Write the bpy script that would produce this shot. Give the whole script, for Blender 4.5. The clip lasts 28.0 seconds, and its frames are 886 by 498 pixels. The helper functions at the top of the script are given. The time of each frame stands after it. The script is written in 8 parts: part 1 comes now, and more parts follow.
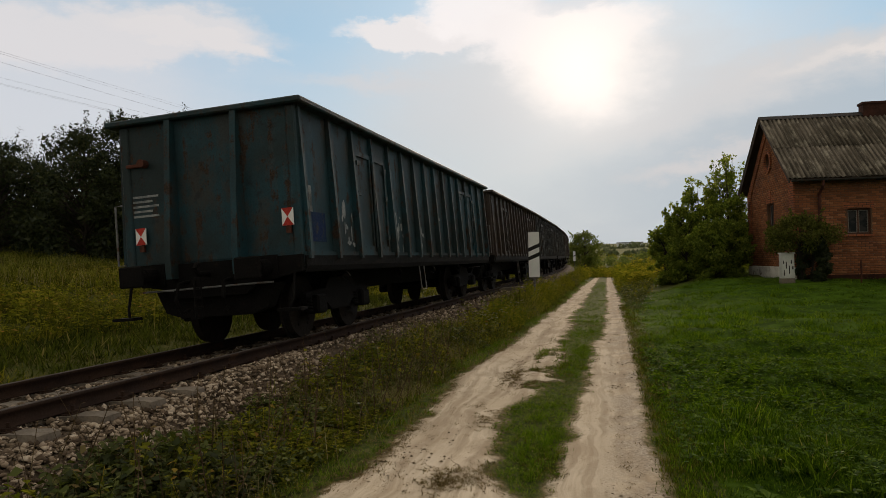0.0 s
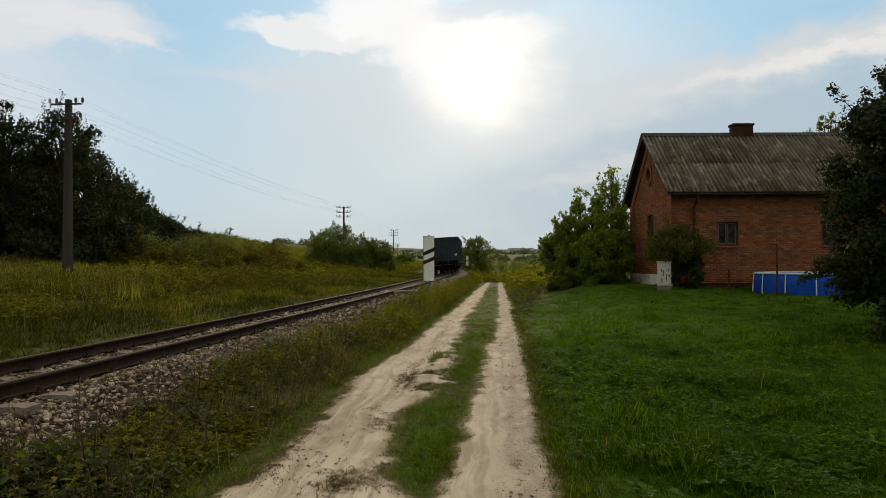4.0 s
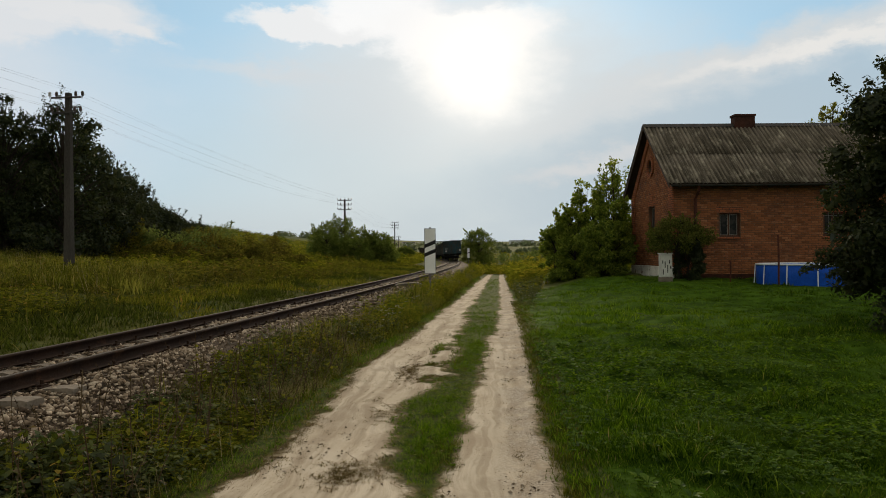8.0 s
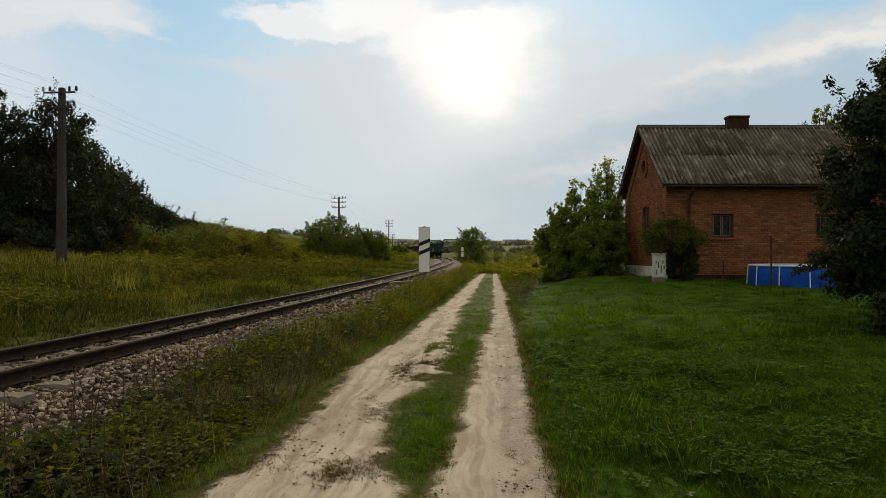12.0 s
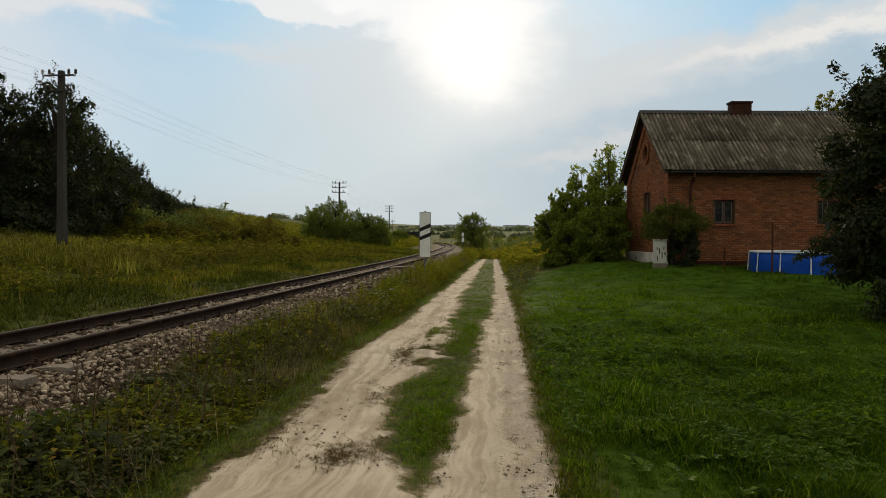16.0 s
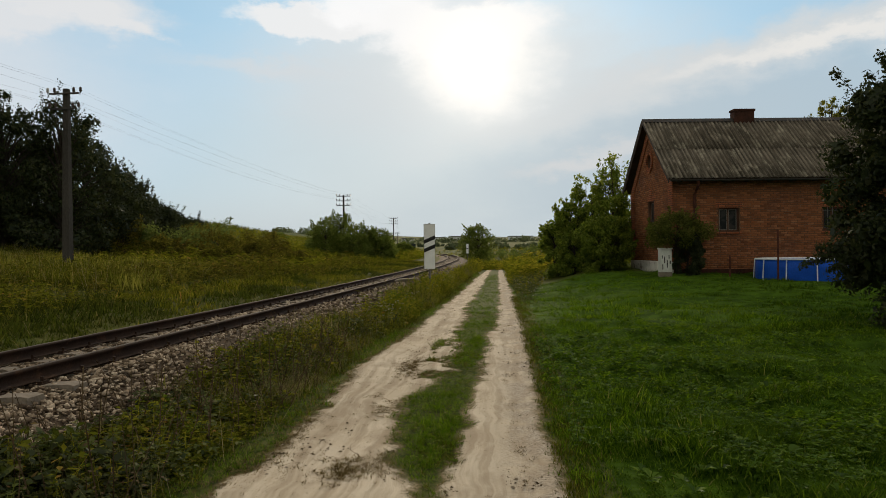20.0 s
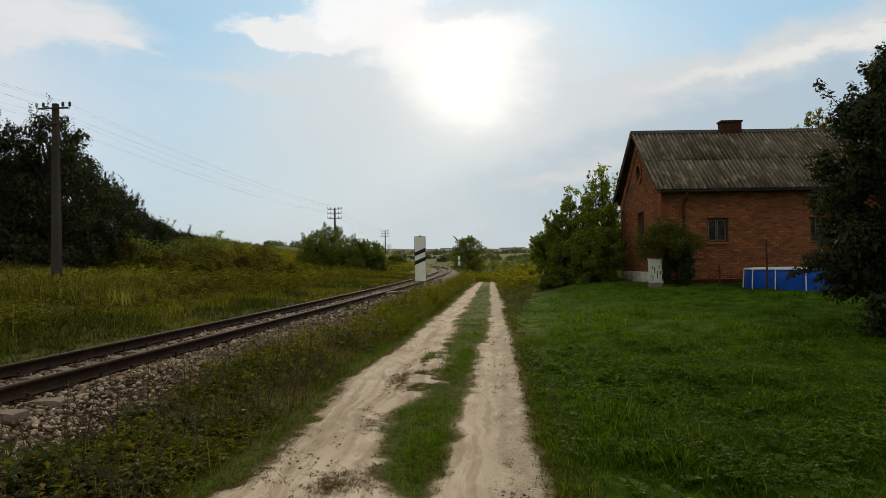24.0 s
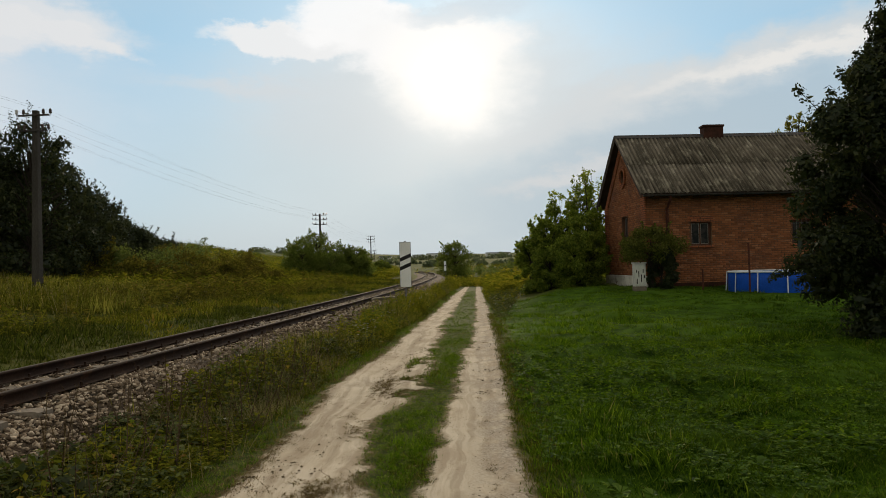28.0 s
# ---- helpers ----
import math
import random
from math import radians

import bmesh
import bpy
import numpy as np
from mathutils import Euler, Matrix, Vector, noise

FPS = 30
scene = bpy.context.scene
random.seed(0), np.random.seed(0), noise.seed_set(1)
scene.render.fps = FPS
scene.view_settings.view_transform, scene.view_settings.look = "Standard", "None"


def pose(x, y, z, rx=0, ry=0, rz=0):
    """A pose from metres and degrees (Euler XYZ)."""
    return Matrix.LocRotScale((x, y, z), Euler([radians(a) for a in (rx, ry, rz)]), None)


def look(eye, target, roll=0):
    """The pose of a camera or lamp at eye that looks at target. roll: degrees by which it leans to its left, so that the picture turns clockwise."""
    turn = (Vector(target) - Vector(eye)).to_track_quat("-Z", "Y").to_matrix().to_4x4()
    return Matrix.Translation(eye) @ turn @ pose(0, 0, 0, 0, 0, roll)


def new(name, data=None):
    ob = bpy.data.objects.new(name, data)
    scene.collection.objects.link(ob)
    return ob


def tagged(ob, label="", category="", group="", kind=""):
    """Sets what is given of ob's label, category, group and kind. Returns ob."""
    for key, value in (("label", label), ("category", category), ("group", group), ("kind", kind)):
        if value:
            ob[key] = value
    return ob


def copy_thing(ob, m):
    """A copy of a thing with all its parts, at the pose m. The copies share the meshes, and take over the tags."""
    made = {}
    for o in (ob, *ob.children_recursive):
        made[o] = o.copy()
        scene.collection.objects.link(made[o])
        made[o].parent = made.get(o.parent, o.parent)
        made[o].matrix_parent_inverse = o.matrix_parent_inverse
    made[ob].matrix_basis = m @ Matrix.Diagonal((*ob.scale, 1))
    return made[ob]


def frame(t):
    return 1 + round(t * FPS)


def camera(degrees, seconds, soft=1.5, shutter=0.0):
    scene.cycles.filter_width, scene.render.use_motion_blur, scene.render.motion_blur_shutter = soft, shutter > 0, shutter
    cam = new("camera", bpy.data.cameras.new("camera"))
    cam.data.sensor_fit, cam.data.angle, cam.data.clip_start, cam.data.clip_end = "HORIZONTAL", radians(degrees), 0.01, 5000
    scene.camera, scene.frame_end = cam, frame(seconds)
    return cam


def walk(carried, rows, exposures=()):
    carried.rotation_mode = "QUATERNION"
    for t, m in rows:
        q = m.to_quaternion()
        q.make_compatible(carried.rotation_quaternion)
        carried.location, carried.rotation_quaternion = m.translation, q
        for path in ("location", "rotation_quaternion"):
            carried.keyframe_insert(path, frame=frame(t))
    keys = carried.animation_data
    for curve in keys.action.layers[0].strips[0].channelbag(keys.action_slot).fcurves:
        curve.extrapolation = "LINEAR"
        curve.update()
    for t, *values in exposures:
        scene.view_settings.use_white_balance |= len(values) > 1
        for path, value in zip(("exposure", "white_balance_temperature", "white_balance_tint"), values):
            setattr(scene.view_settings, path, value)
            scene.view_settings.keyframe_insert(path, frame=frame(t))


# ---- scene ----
import itertools

cam = camera(64.192, 28.0, soft=0.8)

# camera path: seconds, x, y, z, pitch, heading, roll (degrees)
PATH = [
    (0.0, 0.062, 0.056, 1.653, 0.870, 8.562, -1.306),
    (0.5, 0.032, 0.059, 1.637, 0.254, 2.591, -1.439),
    (1.0, 0.045, -0.016, 1.654, 0.132, 1.080, -1.188),
    (1.5, 0.045, -0.029, 1.659, 0.355, 0.608, -0.612),
    (2.0, 0.034, -0.035, 1.660, 0.680, 0.294, -0.417),
    (2.5, 0.038, -0.045, 1.660, 1.044, 0.246, -0.195),
    (3.0, 0.028, -0.038, 1.659, 1.080, 0.095, -0.188),
    (3.5, 0.027, -0.034, 1.656, 1.100, 0.066, -0.192),
    (5.5, 0.023, -0.022, 1.656, 0.485, -0.271, -0.347),
    (6.0, 0.022, -0.032, 1.654, 0.399, -0.214, -0.388),
    (6.5, 0.026, -0.034, 1.655, 0.226, -0.334, -0.585),
    (7.0, 0.026, -0.019, 1.649, 0.333, -0.221, -0.495),
    (7.5, 0.024, -0.022, 1.653, 0.395, -0.210, -0.374),
    (8.0, 0.023, -0.020, 1.655, 0.396, 0.093, -0.440),
    (8.5, 0.023, -0.007, 1.654, 0.497, 0.023, -0.533),
    (9.0, 0.027, -0.025, 1.652, 0.651, -0.209, -0.477),
    (9.5, 0.028, -0.024, 1.659, 0.685, -0.382, -0.477),
    (10.0, 0.019, -0.023, 1.656, 0.753, -0.456, -0.190),
    (10.5, 0.016, -0.016, 1.652, 0.780, -0.538, 0.012),
    (11.0, 0.016, -0.030, 1.659, 0.738, -0.451, 0.071),
    (11.5, 0.018, -0.015, 1.647, 0.545, -0.398, 0.109),
    (12.0, 0.014, -0.026, 1.654, 0.285, -0.400, 0.008),
    (12.5, 0.010, -0.012, 1.643, -0.024, -0.416, -0.074),
    (14.5, -0.001, 0.013, 1.639, -0.479, -0.414, 0.066),
    (15.0, 0.001, -0.004, 1.646, -0.765, -0.532, 0.038),
    (15.5, 0.000, 0.003, 1.646, -0.812, -0.464, 0.050),
    (16.0, -0.006, -0.005, 1.644, -0.892, -0.377, 0.225),
    (16.5, -0.010, 0.002, 1.646, -0.911, -0.192, 0.084),
    (17.0, -0.008, 0.003, 1.647, -0.492, 0.062, -0.061),
    (17.5, -0.010, 0.000, 1.650, -0.020, 0.029, -0.095),
    (18.0, -0.006, -0.002, 1.648, 0.288, -0.074, -0.093),
    (18.5, 0.002, -0.015, 1.652, 0.378, -0.018, -0.171),
    (19.0, -0.000, -0.004, 1.642, 0.238, 0.074, -0.314),
    (19.5, -0.000, -0.005, 1.648, 0.132, 0.065, -0.346),
    (20.0, 0.000, -0.000, 1.650, 0.046, -0.000, -0.573),
    (20.5, -0.001, -0.007, 1.652, 0.137, -0.060, -0.502),
    (21.0, 0.002, 0.000, 1.649, 0.277, -0.012, -0.399),
    (21.5, -0.003, 0.006, 1.645, 0.327, -0.148, -0.191),
    (23.5, 0.038, -0.019, 1.654, 0.884, -0.556, -0.727),
    (24.0, 0.045, -0.021, 1.653, 1.025, -0.667, -0.983),
    (24.5, 0.056, -0.018, 1.659, 1.004, -0.640, -1.237),
    (25.0, 0.052, -0.008, 1.652, 1.079, -0.806, -1.060),
    (25.5, 0.060, -0.017, 1.656, 1.089, -0.939, -1.020),
    (26.0, 0.063, -0.014, 1.660, 1.108, -1.073, -1.058),
    (26.5, 0.069, -0.011, 1.657, 1.181, -1.256, -1.174),
    (27.0, 0.070, -0.014, 1.659, 1.308, -1.459, -1.235),
    (27.5, 0.073, -0.028, 1.665, 1.358, -1.602, -1.270),
    (28.0, 0.075, -0.026, 1.660, 1.420, -1.816, -1.444),
]


def stand(x, y, z, pitch, heading, roll):
    return Matrix.Translation((x, y, z)) @ pose(0, 0, 0, 0, 0, heading) @ pose(0, 0, 0, 90 + pitch) @ pose(0, 0, 0, 0, 0, roll)


walk(cam, [(t, stand(*r)) for t, *r in PATH],
     exposures=[(0.0, -0.14, 6650, 15), (1.0, -0.08, 6600, 13), (2.5, -0.06, 6400, 10), (28.0, -0.06, 6400, 10)])

# ---- light ----
SUN_AZ, SUN_EL = 2.8, 14.5          # degrees right of +y, and above the horizon
world = bpy.data.worlds.new("sky")
scene.world = world
world.use_nodes = True
wt = world.node_tree
wt.nodes.clear()


def wn(kind, **props):
    n = wt.nodes.new(kind)
    for key, value in props.items():
        if key == "operation":
            n.operation = value
        elif key == "use_clamp":
            n.use_clamp = value
    return n


def wput(n, i, v):
    if isinstance(v, (int, float)):
        n.inputs[i].default_value = v
    elif isinstance(v, (tuple, list)):
        n.inputs[i].default_value = v
    else:
        wt.links.new(v, n.inputs[i])


def wmath(op, a, b=0.0, c=0.0, clamp=False):
    n = wn("ShaderNodeMath", operation=op, use_clamp=clamp)
    wput(n, 0, a), wput(n, 1, b), wput(n, 2, c)
    return n.outputs[0]


def wvec(op, a, b=(0, 0, 0)):
    n = wn("ShaderNodeVectorMath", operation=op)
    wput(n, 0, a), wput(n, 1, b)
    return n.outputs["Value"] if op in ("LENGTH", "DOT_PRODUCT") else n.outputs["Vector"]


def wstep(v, lo, hi):
    n = wn("ShaderNodeMapRange")
    n.interpolation_type = "SMOOTHSTEP"
    wput(n, 0, v), wput(n, 1, lo), wput(n, 2, hi), wput(n, 3, 0.0), wput(n, 4, 1.0)
    return n.outputs[0]


def wmix(f, a, b):
    n = wn("ShaderNodeMix")
    n.data_type = "RGBA"
    wput(n, 0, f)
    for i, v in ((6, a), (7, b)):
        wput(n, i, (*v, 1) if isinstance(v, tuple) else v)
    return n.outputs[2]


def wnoise(vec, scale, detail=5.0, rough=0.55):
    n = wn("ShaderNodeTexNoise")
    wput(n, "Vector", vec)
    wput(n, "Scale", scale), wput(n, "Detail", detail), wput(n, "Roughness", rough)
    return n


way = wn("ShaderNodeTexCoord").outputs["Generated"]
stir = wnoise(wvec("MULTIPLY", way, (1.0, 1.0, 1.6)), 5.0, 8.0, 0.62)
fine = wnoise(wvec("MULTIPLY", way, (1.0, 1.0, 2.2)), 16.0, 6.0, 0.6)
off = wvec("MULTIPLY", wvec("SUBTRACT", stir.outputs["Color"], (0.5, 0.5, 0.5)), (0.16, 0.16, 0.10))
off2 = wvec("MULTIPLY", wvec("SUBTRACT", fine.outputs["Color"], (0.5, 0.5, 0.5)), (0.06, 0.06, 0.045))
bent = wvec("ADD", wvec("ADD", way, off), off2)


def puff(across, up, wide, tall, soft, lean=0.0):
    """A cloud: how much of it lies in each direction. across and up: tangents from +y."""
    n = Vector((across, 1.0, up)).normalized()
    d = wvec("SUBTRACT", bent, tuple(n))
    sx = wvec("DOT_PRODUCT", d, (math.cos(lean) / wide, 0, math.sin(lean) / wide))
    sz = wvec("DOT_PRODUCT", d, (-math.sin(lean) / tall, 0, math.cos(lean) / tall))
    sy = wvec("DOT_PRODUCT", d, (0, 1.0, 0))
    r = wmath("SQRT", wmath("ADD", wmath("ADD", wmath("MULTIPLY", sx, sx), wmath("MULTIPLY", sz, sz)), wmath("MULTIPLY", sy, sy)))
    return wmath("SUBTRACT", 1.0, wstep(r, 1.0 - soft, 1.0 + soft))


sky = wt.nodes.new("ShaderNodeTexSky")
sky.sky_type = "NISHITA"
sky.sun_disc = False
sky.sun_elevation, sky.sun_rotation = radians(SUN_EL), radians(SUN_AZ)
sky.air_density, sky.dust_density, sky.ozone_density = 1.0, 1.2, 1.6
height = wn("ShaderNodeSeparateXYZ")
wput(height, 0, way)
up = height.outputs[2]
# thin high haze, whiter towards the horizon
tone = wmix(0.80, sky.outputs[0], (3.6, 6.25, 8.2))
# broken warm-grey cloud added over the unseen sky to warm the light
ahead = wmath("MULTIPLY", wstep(height.outputs[1], 0.45, 0.75), wmath("SUBTRACT", 1.0, wstep(up, 0.40, 0.62)))
gaps = wmath("MULTIPLY", wstep(stir.outputs["Fac"], 0.52, 0.66), 0.5)
cover = wmath("MULTIPLY", wmath("SUBTRACT", 1.0, ahead), wmath("SUBTRACT", 1.0, gaps))
tone = wmix(cover, tone, (5.8, 5.5, 4.5))
veil = wmath("SUBTRACT", 1.0, wstep(up, 0.0, 0.27))
tone = wmix(wmath("MULTIPLY", veil, 0.70), tone, (5.5, 6.55, 7.0))
tone = wmix(wmath("SUBTRACT", 1.0, wstep(up, 0.0, 0.10)), tone, (5.95, 6.45, 6.55))
# the layers of cloud: (across, up, wide, tall, soft, lean, share, colour)
for across, high, wide, tall, soft, lean, share, colour in (
        (0.02, 0.14, 0.32, 0.15, 0.60, 0.0, 0.75, (6.1, 6.75, 6.9)),
        (0.45, 0.17, 0.36, 0.09, 0.55, 0.20, 0.80, (4.75, 5.6, 6.15)),
        (0.43, 0.268, 0.30, 0.026, 0.85, 0.24, 0.85, (7.3, 7.3, 7.1)),
        (0.57, 0.300, 0.15, 0.010, 0.70, 0.20, 0.70, (9.2, 8.8, 8.2)),
        (0.21, 0.125, 0.07, 0.012, 0.80, 0.20, 0.60, (7.6, 7.3, 7.0)),
        (-0.62, 0.350, 0.15, 0.042, 0.22, 0.12, 0.90, (7.9, 8.0, 8.0)),
        (-0.53, 0.345, 0.09, 0.016, 0.25, -0.15, 0.90, (8.2, 8.2, 8.1)),
        (-0.25, 0.262, 0.09, 0.012, 0.80, 0.0, 0.65, (7.2, 7.3, 7.3)),
        (0.03, 0.245, 0.25, 0.085, 0.60, 0.0, 0.70, (6.9, 7.15, 7.2)),
        (-0.195, 0.325, 0.105, 0.022, 0.20, -0.10, 0.95, (9.0, 8.95, 8.8)),
        (-0.075, 0.345, 0.100, 0.038, 0.20, 0.0, 0.95, (10.0, 9.9, 9.7)),
        (0.015, 0.312, 0.125, 0.045, 0.26, 0.0, 1.0, (9.6, 9.5, 9.3)),
        (0.055, 0.270, 0.085, 0.062, 0.55, 0.0, 0.95, (9.6, 9.4, 9.0)),
        (0.07, 0.366, 0.075, 0.016, 0.60, 0.05, 0.70, (6.4, 7.1, 7.6)),
        (-0.86, 0.24, 0.24, 0.16, 0.60, 0.2, 0.75, (7.7, 7.8, 7.9)),
        (-0.3, 0.75, 0.5, 0.16, 0.60, 0.3, 0.80, (7.2, 7.3, 7.3)),
        (0.8, 0.9, 0.6, 0.2, 0.60, -0.2, 0.80, (7.0, 7.1, 7.2))):
    tone = wmix(wmath("MULTIPLY", puff(across, high, wide, tall, soft, lean), share), tone, colour)
# the sun's glow through the cloud
sunway = Vector((math.sin(radians(SUN_AZ)) * math.cos(radians(SUN_EL)), math.cos(radians(SUN_AZ)) * math.cos(radians(SUN_EL)), math.sin(radians(SUN_EL))))
near = wvec("DOT_PRODUCT", way, tuple(sunway))
glow = wmath("POWER", wmath("MAXIMUM", near, 0.0), 70.0)
glow2 = wmath("POWER", wmath("MAXIMUM", near, 0.0), 330.0)
gl = wmath("ADD", wmath("MULTIPLY", glow, 0.5), wmath("MULTIPLY", glow2, 2.6))
sc = wn("ShaderNodeVectorMath", operation="SCALE")
wput(sc, 0, (1.0, 0.84, 0.62)), wt.links.new(gl, sc.inputs["Scale"])
tone = wvec("ADD", tone, sc.outputs[0])
back = wn("ShaderNodeBackground")
wput(back, 0, tone), wput(back, 1, 0.1)
wt.links.new(back.outputs[0], wn("ShaderNodeOutputWorld").inputs[0])

lamp = bpy.data.lights.new("sun", "SUN")
lamp.energy, lamp.angle, lamp.color = 2.2, radians(16), (1.0, 0.80, 0.56)
sun = new("sun", lamp)
sun.matrix_world = look(tuple(sunway * 200), (0, 0, 0))

# ---- materials ----
def material(name):
    m = bpy.data.materials.new(name)
    m.use_nodes = True
    m.node_tree.nodes.clear()
    return m, m.node_tree


class Nodes:
    """Short ways to make shader nodes in one tree."""

    def __init__(self, tree):
        self.t = tree

    def add(self, kind):
        return self.t.nodes.new(kind)

    def put(self, n, i, v):
        if isinstance(v, tuple) and len(v) == 3 and n.inputs[i].type == "RGBA":
            v = (*v, 1)
        if isinstance(v, (int, float, tuple, list)):
            n.inputs[i].default_value = v
        else:
            self.t.links.new(v, n.inputs[i])

    def coord(self, which="Object"):
        return self.add("ShaderNodeTexCoord").outputs[which]

    def scaled(self, vec, s):
        n = self.add("ShaderNodeVectorMath")
        n.operation = "MULTIPLY"
        self.put(n, 0, vec), self.put(n, 1, s)
        return n.outputs[0]

    def noise(self, vec, scale, detail=4.0, rough=0.55):
        n = self.add("ShaderNodeTexNoise")
        self.put(n, "Vector", vec), self.put(n, "Scale", scale), self.put(n, "Detail", detail), self.put(n, "Roughness", rough)
        return n.outputs["Fac"]

    def cells(self, vec, scale, out="Distance"):
        n = self.add("ShaderNodeTexVoronoi")
        self.put(n, "Vector", vec), self.put(n, "Scale", scale)
        return n.outputs[out]

    def step(self, v, lo, hi, a=0.0, b=1.0):
        n = self.add("ShaderNodeMapRange")
        n.interpolation_type = "SMOOTHSTEP"
        for i, x in enumerate((v, lo, hi, a, b)):
            self.put(n, i, x)
        return n.outputs[0]

    def math(self, op, a, b=0.0, clamp=False):
        n = self.add("ShaderNodeMath")
        n.operation, n.use_clamp = op, clamp
        self.put(n, 0, a), self.put(n, 1, b)
        return n.outputs[0]

    def mix(self, f, a, b, blend="MIX"):
        n = self.add("ShaderNodeMix")
        n.data_type, n.blend_type = "RGBA", blend
        self.put(n, 0, f), self.put(n, 6, a), self.put(n, 7, b)
        return n.outputs[2]

    def bump(self, h, strength=0.5, distance=0.02):
        n = self.add("ShaderNodeBump")
        self.put(n, "Strength", strength), self.put(n, "Distance", distance), self.put(n, "Height", h)
        return n.outputs[0]

    def surface(self, color, rough=0.8, metal=0.0, normal=None, spec=0.3, alpha=None):
        n = self.add("ShaderNodeBsdfPrincipled")
        self.put(n, "Base Color", color), self.put(n, "Roughness", rough), self.put(n, "Metallic", metal)
        self.put(n, "Specular IOR Level", spec)
        if normal is not None:
            self.put(n, "Normal", normal)
        o = self.add("ShaderNodeOutputMaterial")
        self.t.links.new(n.outputs[0], o.inputs[0])
        return n

    def random(self):
        return self.add("ShaderNodeObjectInfo").outputs["Random"]

    def island(self):
        return self.add("ShaderNodeNewGeometry").outputs["Random Per Island"]

    def attr(self, name):
        n = self.add("ShaderNodeAttribute")
        n.attribute_name = name
        return n.outputs["Fac"]


def worn(name, c1, c2, c3=None, scale=3.0, fine=30.0, rough=0.75, metal=0.0, bump=0.3, depth=0.01, patch=0.55, spec=0.12, stretch=(1, 1, 1), vary=0.0, grain=0.45):
    """A surface of two colours mixed in stains, a third in patches, with grain and relief."""
    m, t = material(name)
    k = Nodes(t)
    v = k.scaled(k.coord(), stretch)
    big, small = k.noise(v, scale, 5.0), k.noise(v, fine, 4.0)
    col = k.mix(k.step(big, 0.35, 0.65), c1, c2)
    if c3:
        col = k.mix(k.step(k.noise(v, scale * 2.3, 6.0, 0.65), patch, patch + 0.10), col, c3)
    col = k.mix(k.math("MULTIPLY", k.step(small, 0.3, 0.7), grain), col, (0.4, 0.4, 0.4), "MULTIPLY")
    if vary:
        col = k.mix(k.math("MULTIPLY", k.random(), vary), col, (0.25, 0.22, 0.2), "MULTIPLY")
    k.surface(col, k.step(small, 0.2, 0.8, rough - 0.1, min(1.0, rough + 0.1)), metal, k.bump(small, bump, depth), spec)
    return m


def leafy(name, stops, glow=0.35, rough=0.8, patch=1.5, patch_mix=0.35, patch_col=(0.10, 0.09, 0.03), sheen=0.0):
    """Foliage: each leaf or blade takes a colour of its own, and lets some light through."""
    m, t = material(name)
    k = Nodes(t)
    r = k.add("ShaderNodeValToRGB")
    k.put(r, 0, k.island())
    e = r.color_ramp.elements
    while len(e) < len(stops):
        e.new(0.5)
    for i, (p, c) in enumerate(stops):
        e[i].position, e[i].color = p, (*c, 1)
    big = k.noise(k.coord(), patch, 3.0)
    col = k.mix(k.math("MULTIPLY", k.step(big, 0.45, 0.7), patch_mix), r.outputs[0], patch_col)
    d = k.add("ShaderNodeBsdfDiffuse")
    k.put(d, "Color", col), k.put(d, "Roughness", rough)
    tr = k.add("ShaderNodeBsdfTranslucent")
    k.put(tr, 0, k.mix(0.5, col, (1.0, 1.0, 0.35), "MULTIPLY"))
    ms = k.add("ShaderNodeMixShader")
    k.put(ms, 0, glow)
    t.links.new(d.outputs[0], ms.inputs[1]), t.links.new(tr.outputs[0], ms.inputs[2])
    end = ms.outputs[0]
    if sheen:
        gs, mg = k.add("ShaderNodeBsdfGlossy"), k.add("ShaderNodeMixShader")
        k.put(gs, "Color", (0.9, 0.95, 1.0)), k.put(gs, "Roughness", 0.42), k.put(mg, 0, sheen)
        t.links.new(end, mg.inputs[1]), t.links.new(gs.outputs[0], mg.inputs[2])
        end = mg.outputs[0]
    t.links.new(end, k.add("ShaderNodeOutputMaterial").inputs[0])
    return m


def make_ground():
    m, t = material("meadow_soil")
    k = Nodes(t)
    v = k.coord()
    a, b, c = k.noise(v, 0.25, 4.0), k.noise(v, 2.2, 5.0), k.noise(v, 25.0, 4.0)
    col = k.mix(k.step(b, 0.35, 0.65), (0.060, 0.075, 0.016), (0.095, 0.088, 0.026))
    col = k.mix(k.math("MULTIPLY", k.step(a, 0.40, 0.62), 0.5), col, (0.105, 0.105, 0.026))
    col = k.mix(k.math("MULTIPLY", k.step(c, 0.45, 0.7), 0.5), col, (0.035, 0.045, 0.012))
    # moss and clover cover the soil of the lawn
    col = k.mix(k.math("MULTIPLY", k.attr("turf"), 0.95), col, k.mix(k.step(b, 0.35, 0.65), (0.028, 0.060, 0.004), (0.062, 0.118, 0.008)))
    # far fields: pale stubble and yellow-green strips
    strips = k.noise(k.scaled(v, (0.004, 0.02, 0.0)), 1.0, 3.0)
    far = k.step(k.attr("far"), 0.0, 1.0)
    col = k.mix(far, col, k.mix(k.step(strips, 0.45, 0.55), (0.055, 0.075, 0.018), (0.080, 0.090, 0.022)))
    k.surface(col, 0.95, 0.0, k.bump(c, 0.6, 0.03), 0.02)
    return m


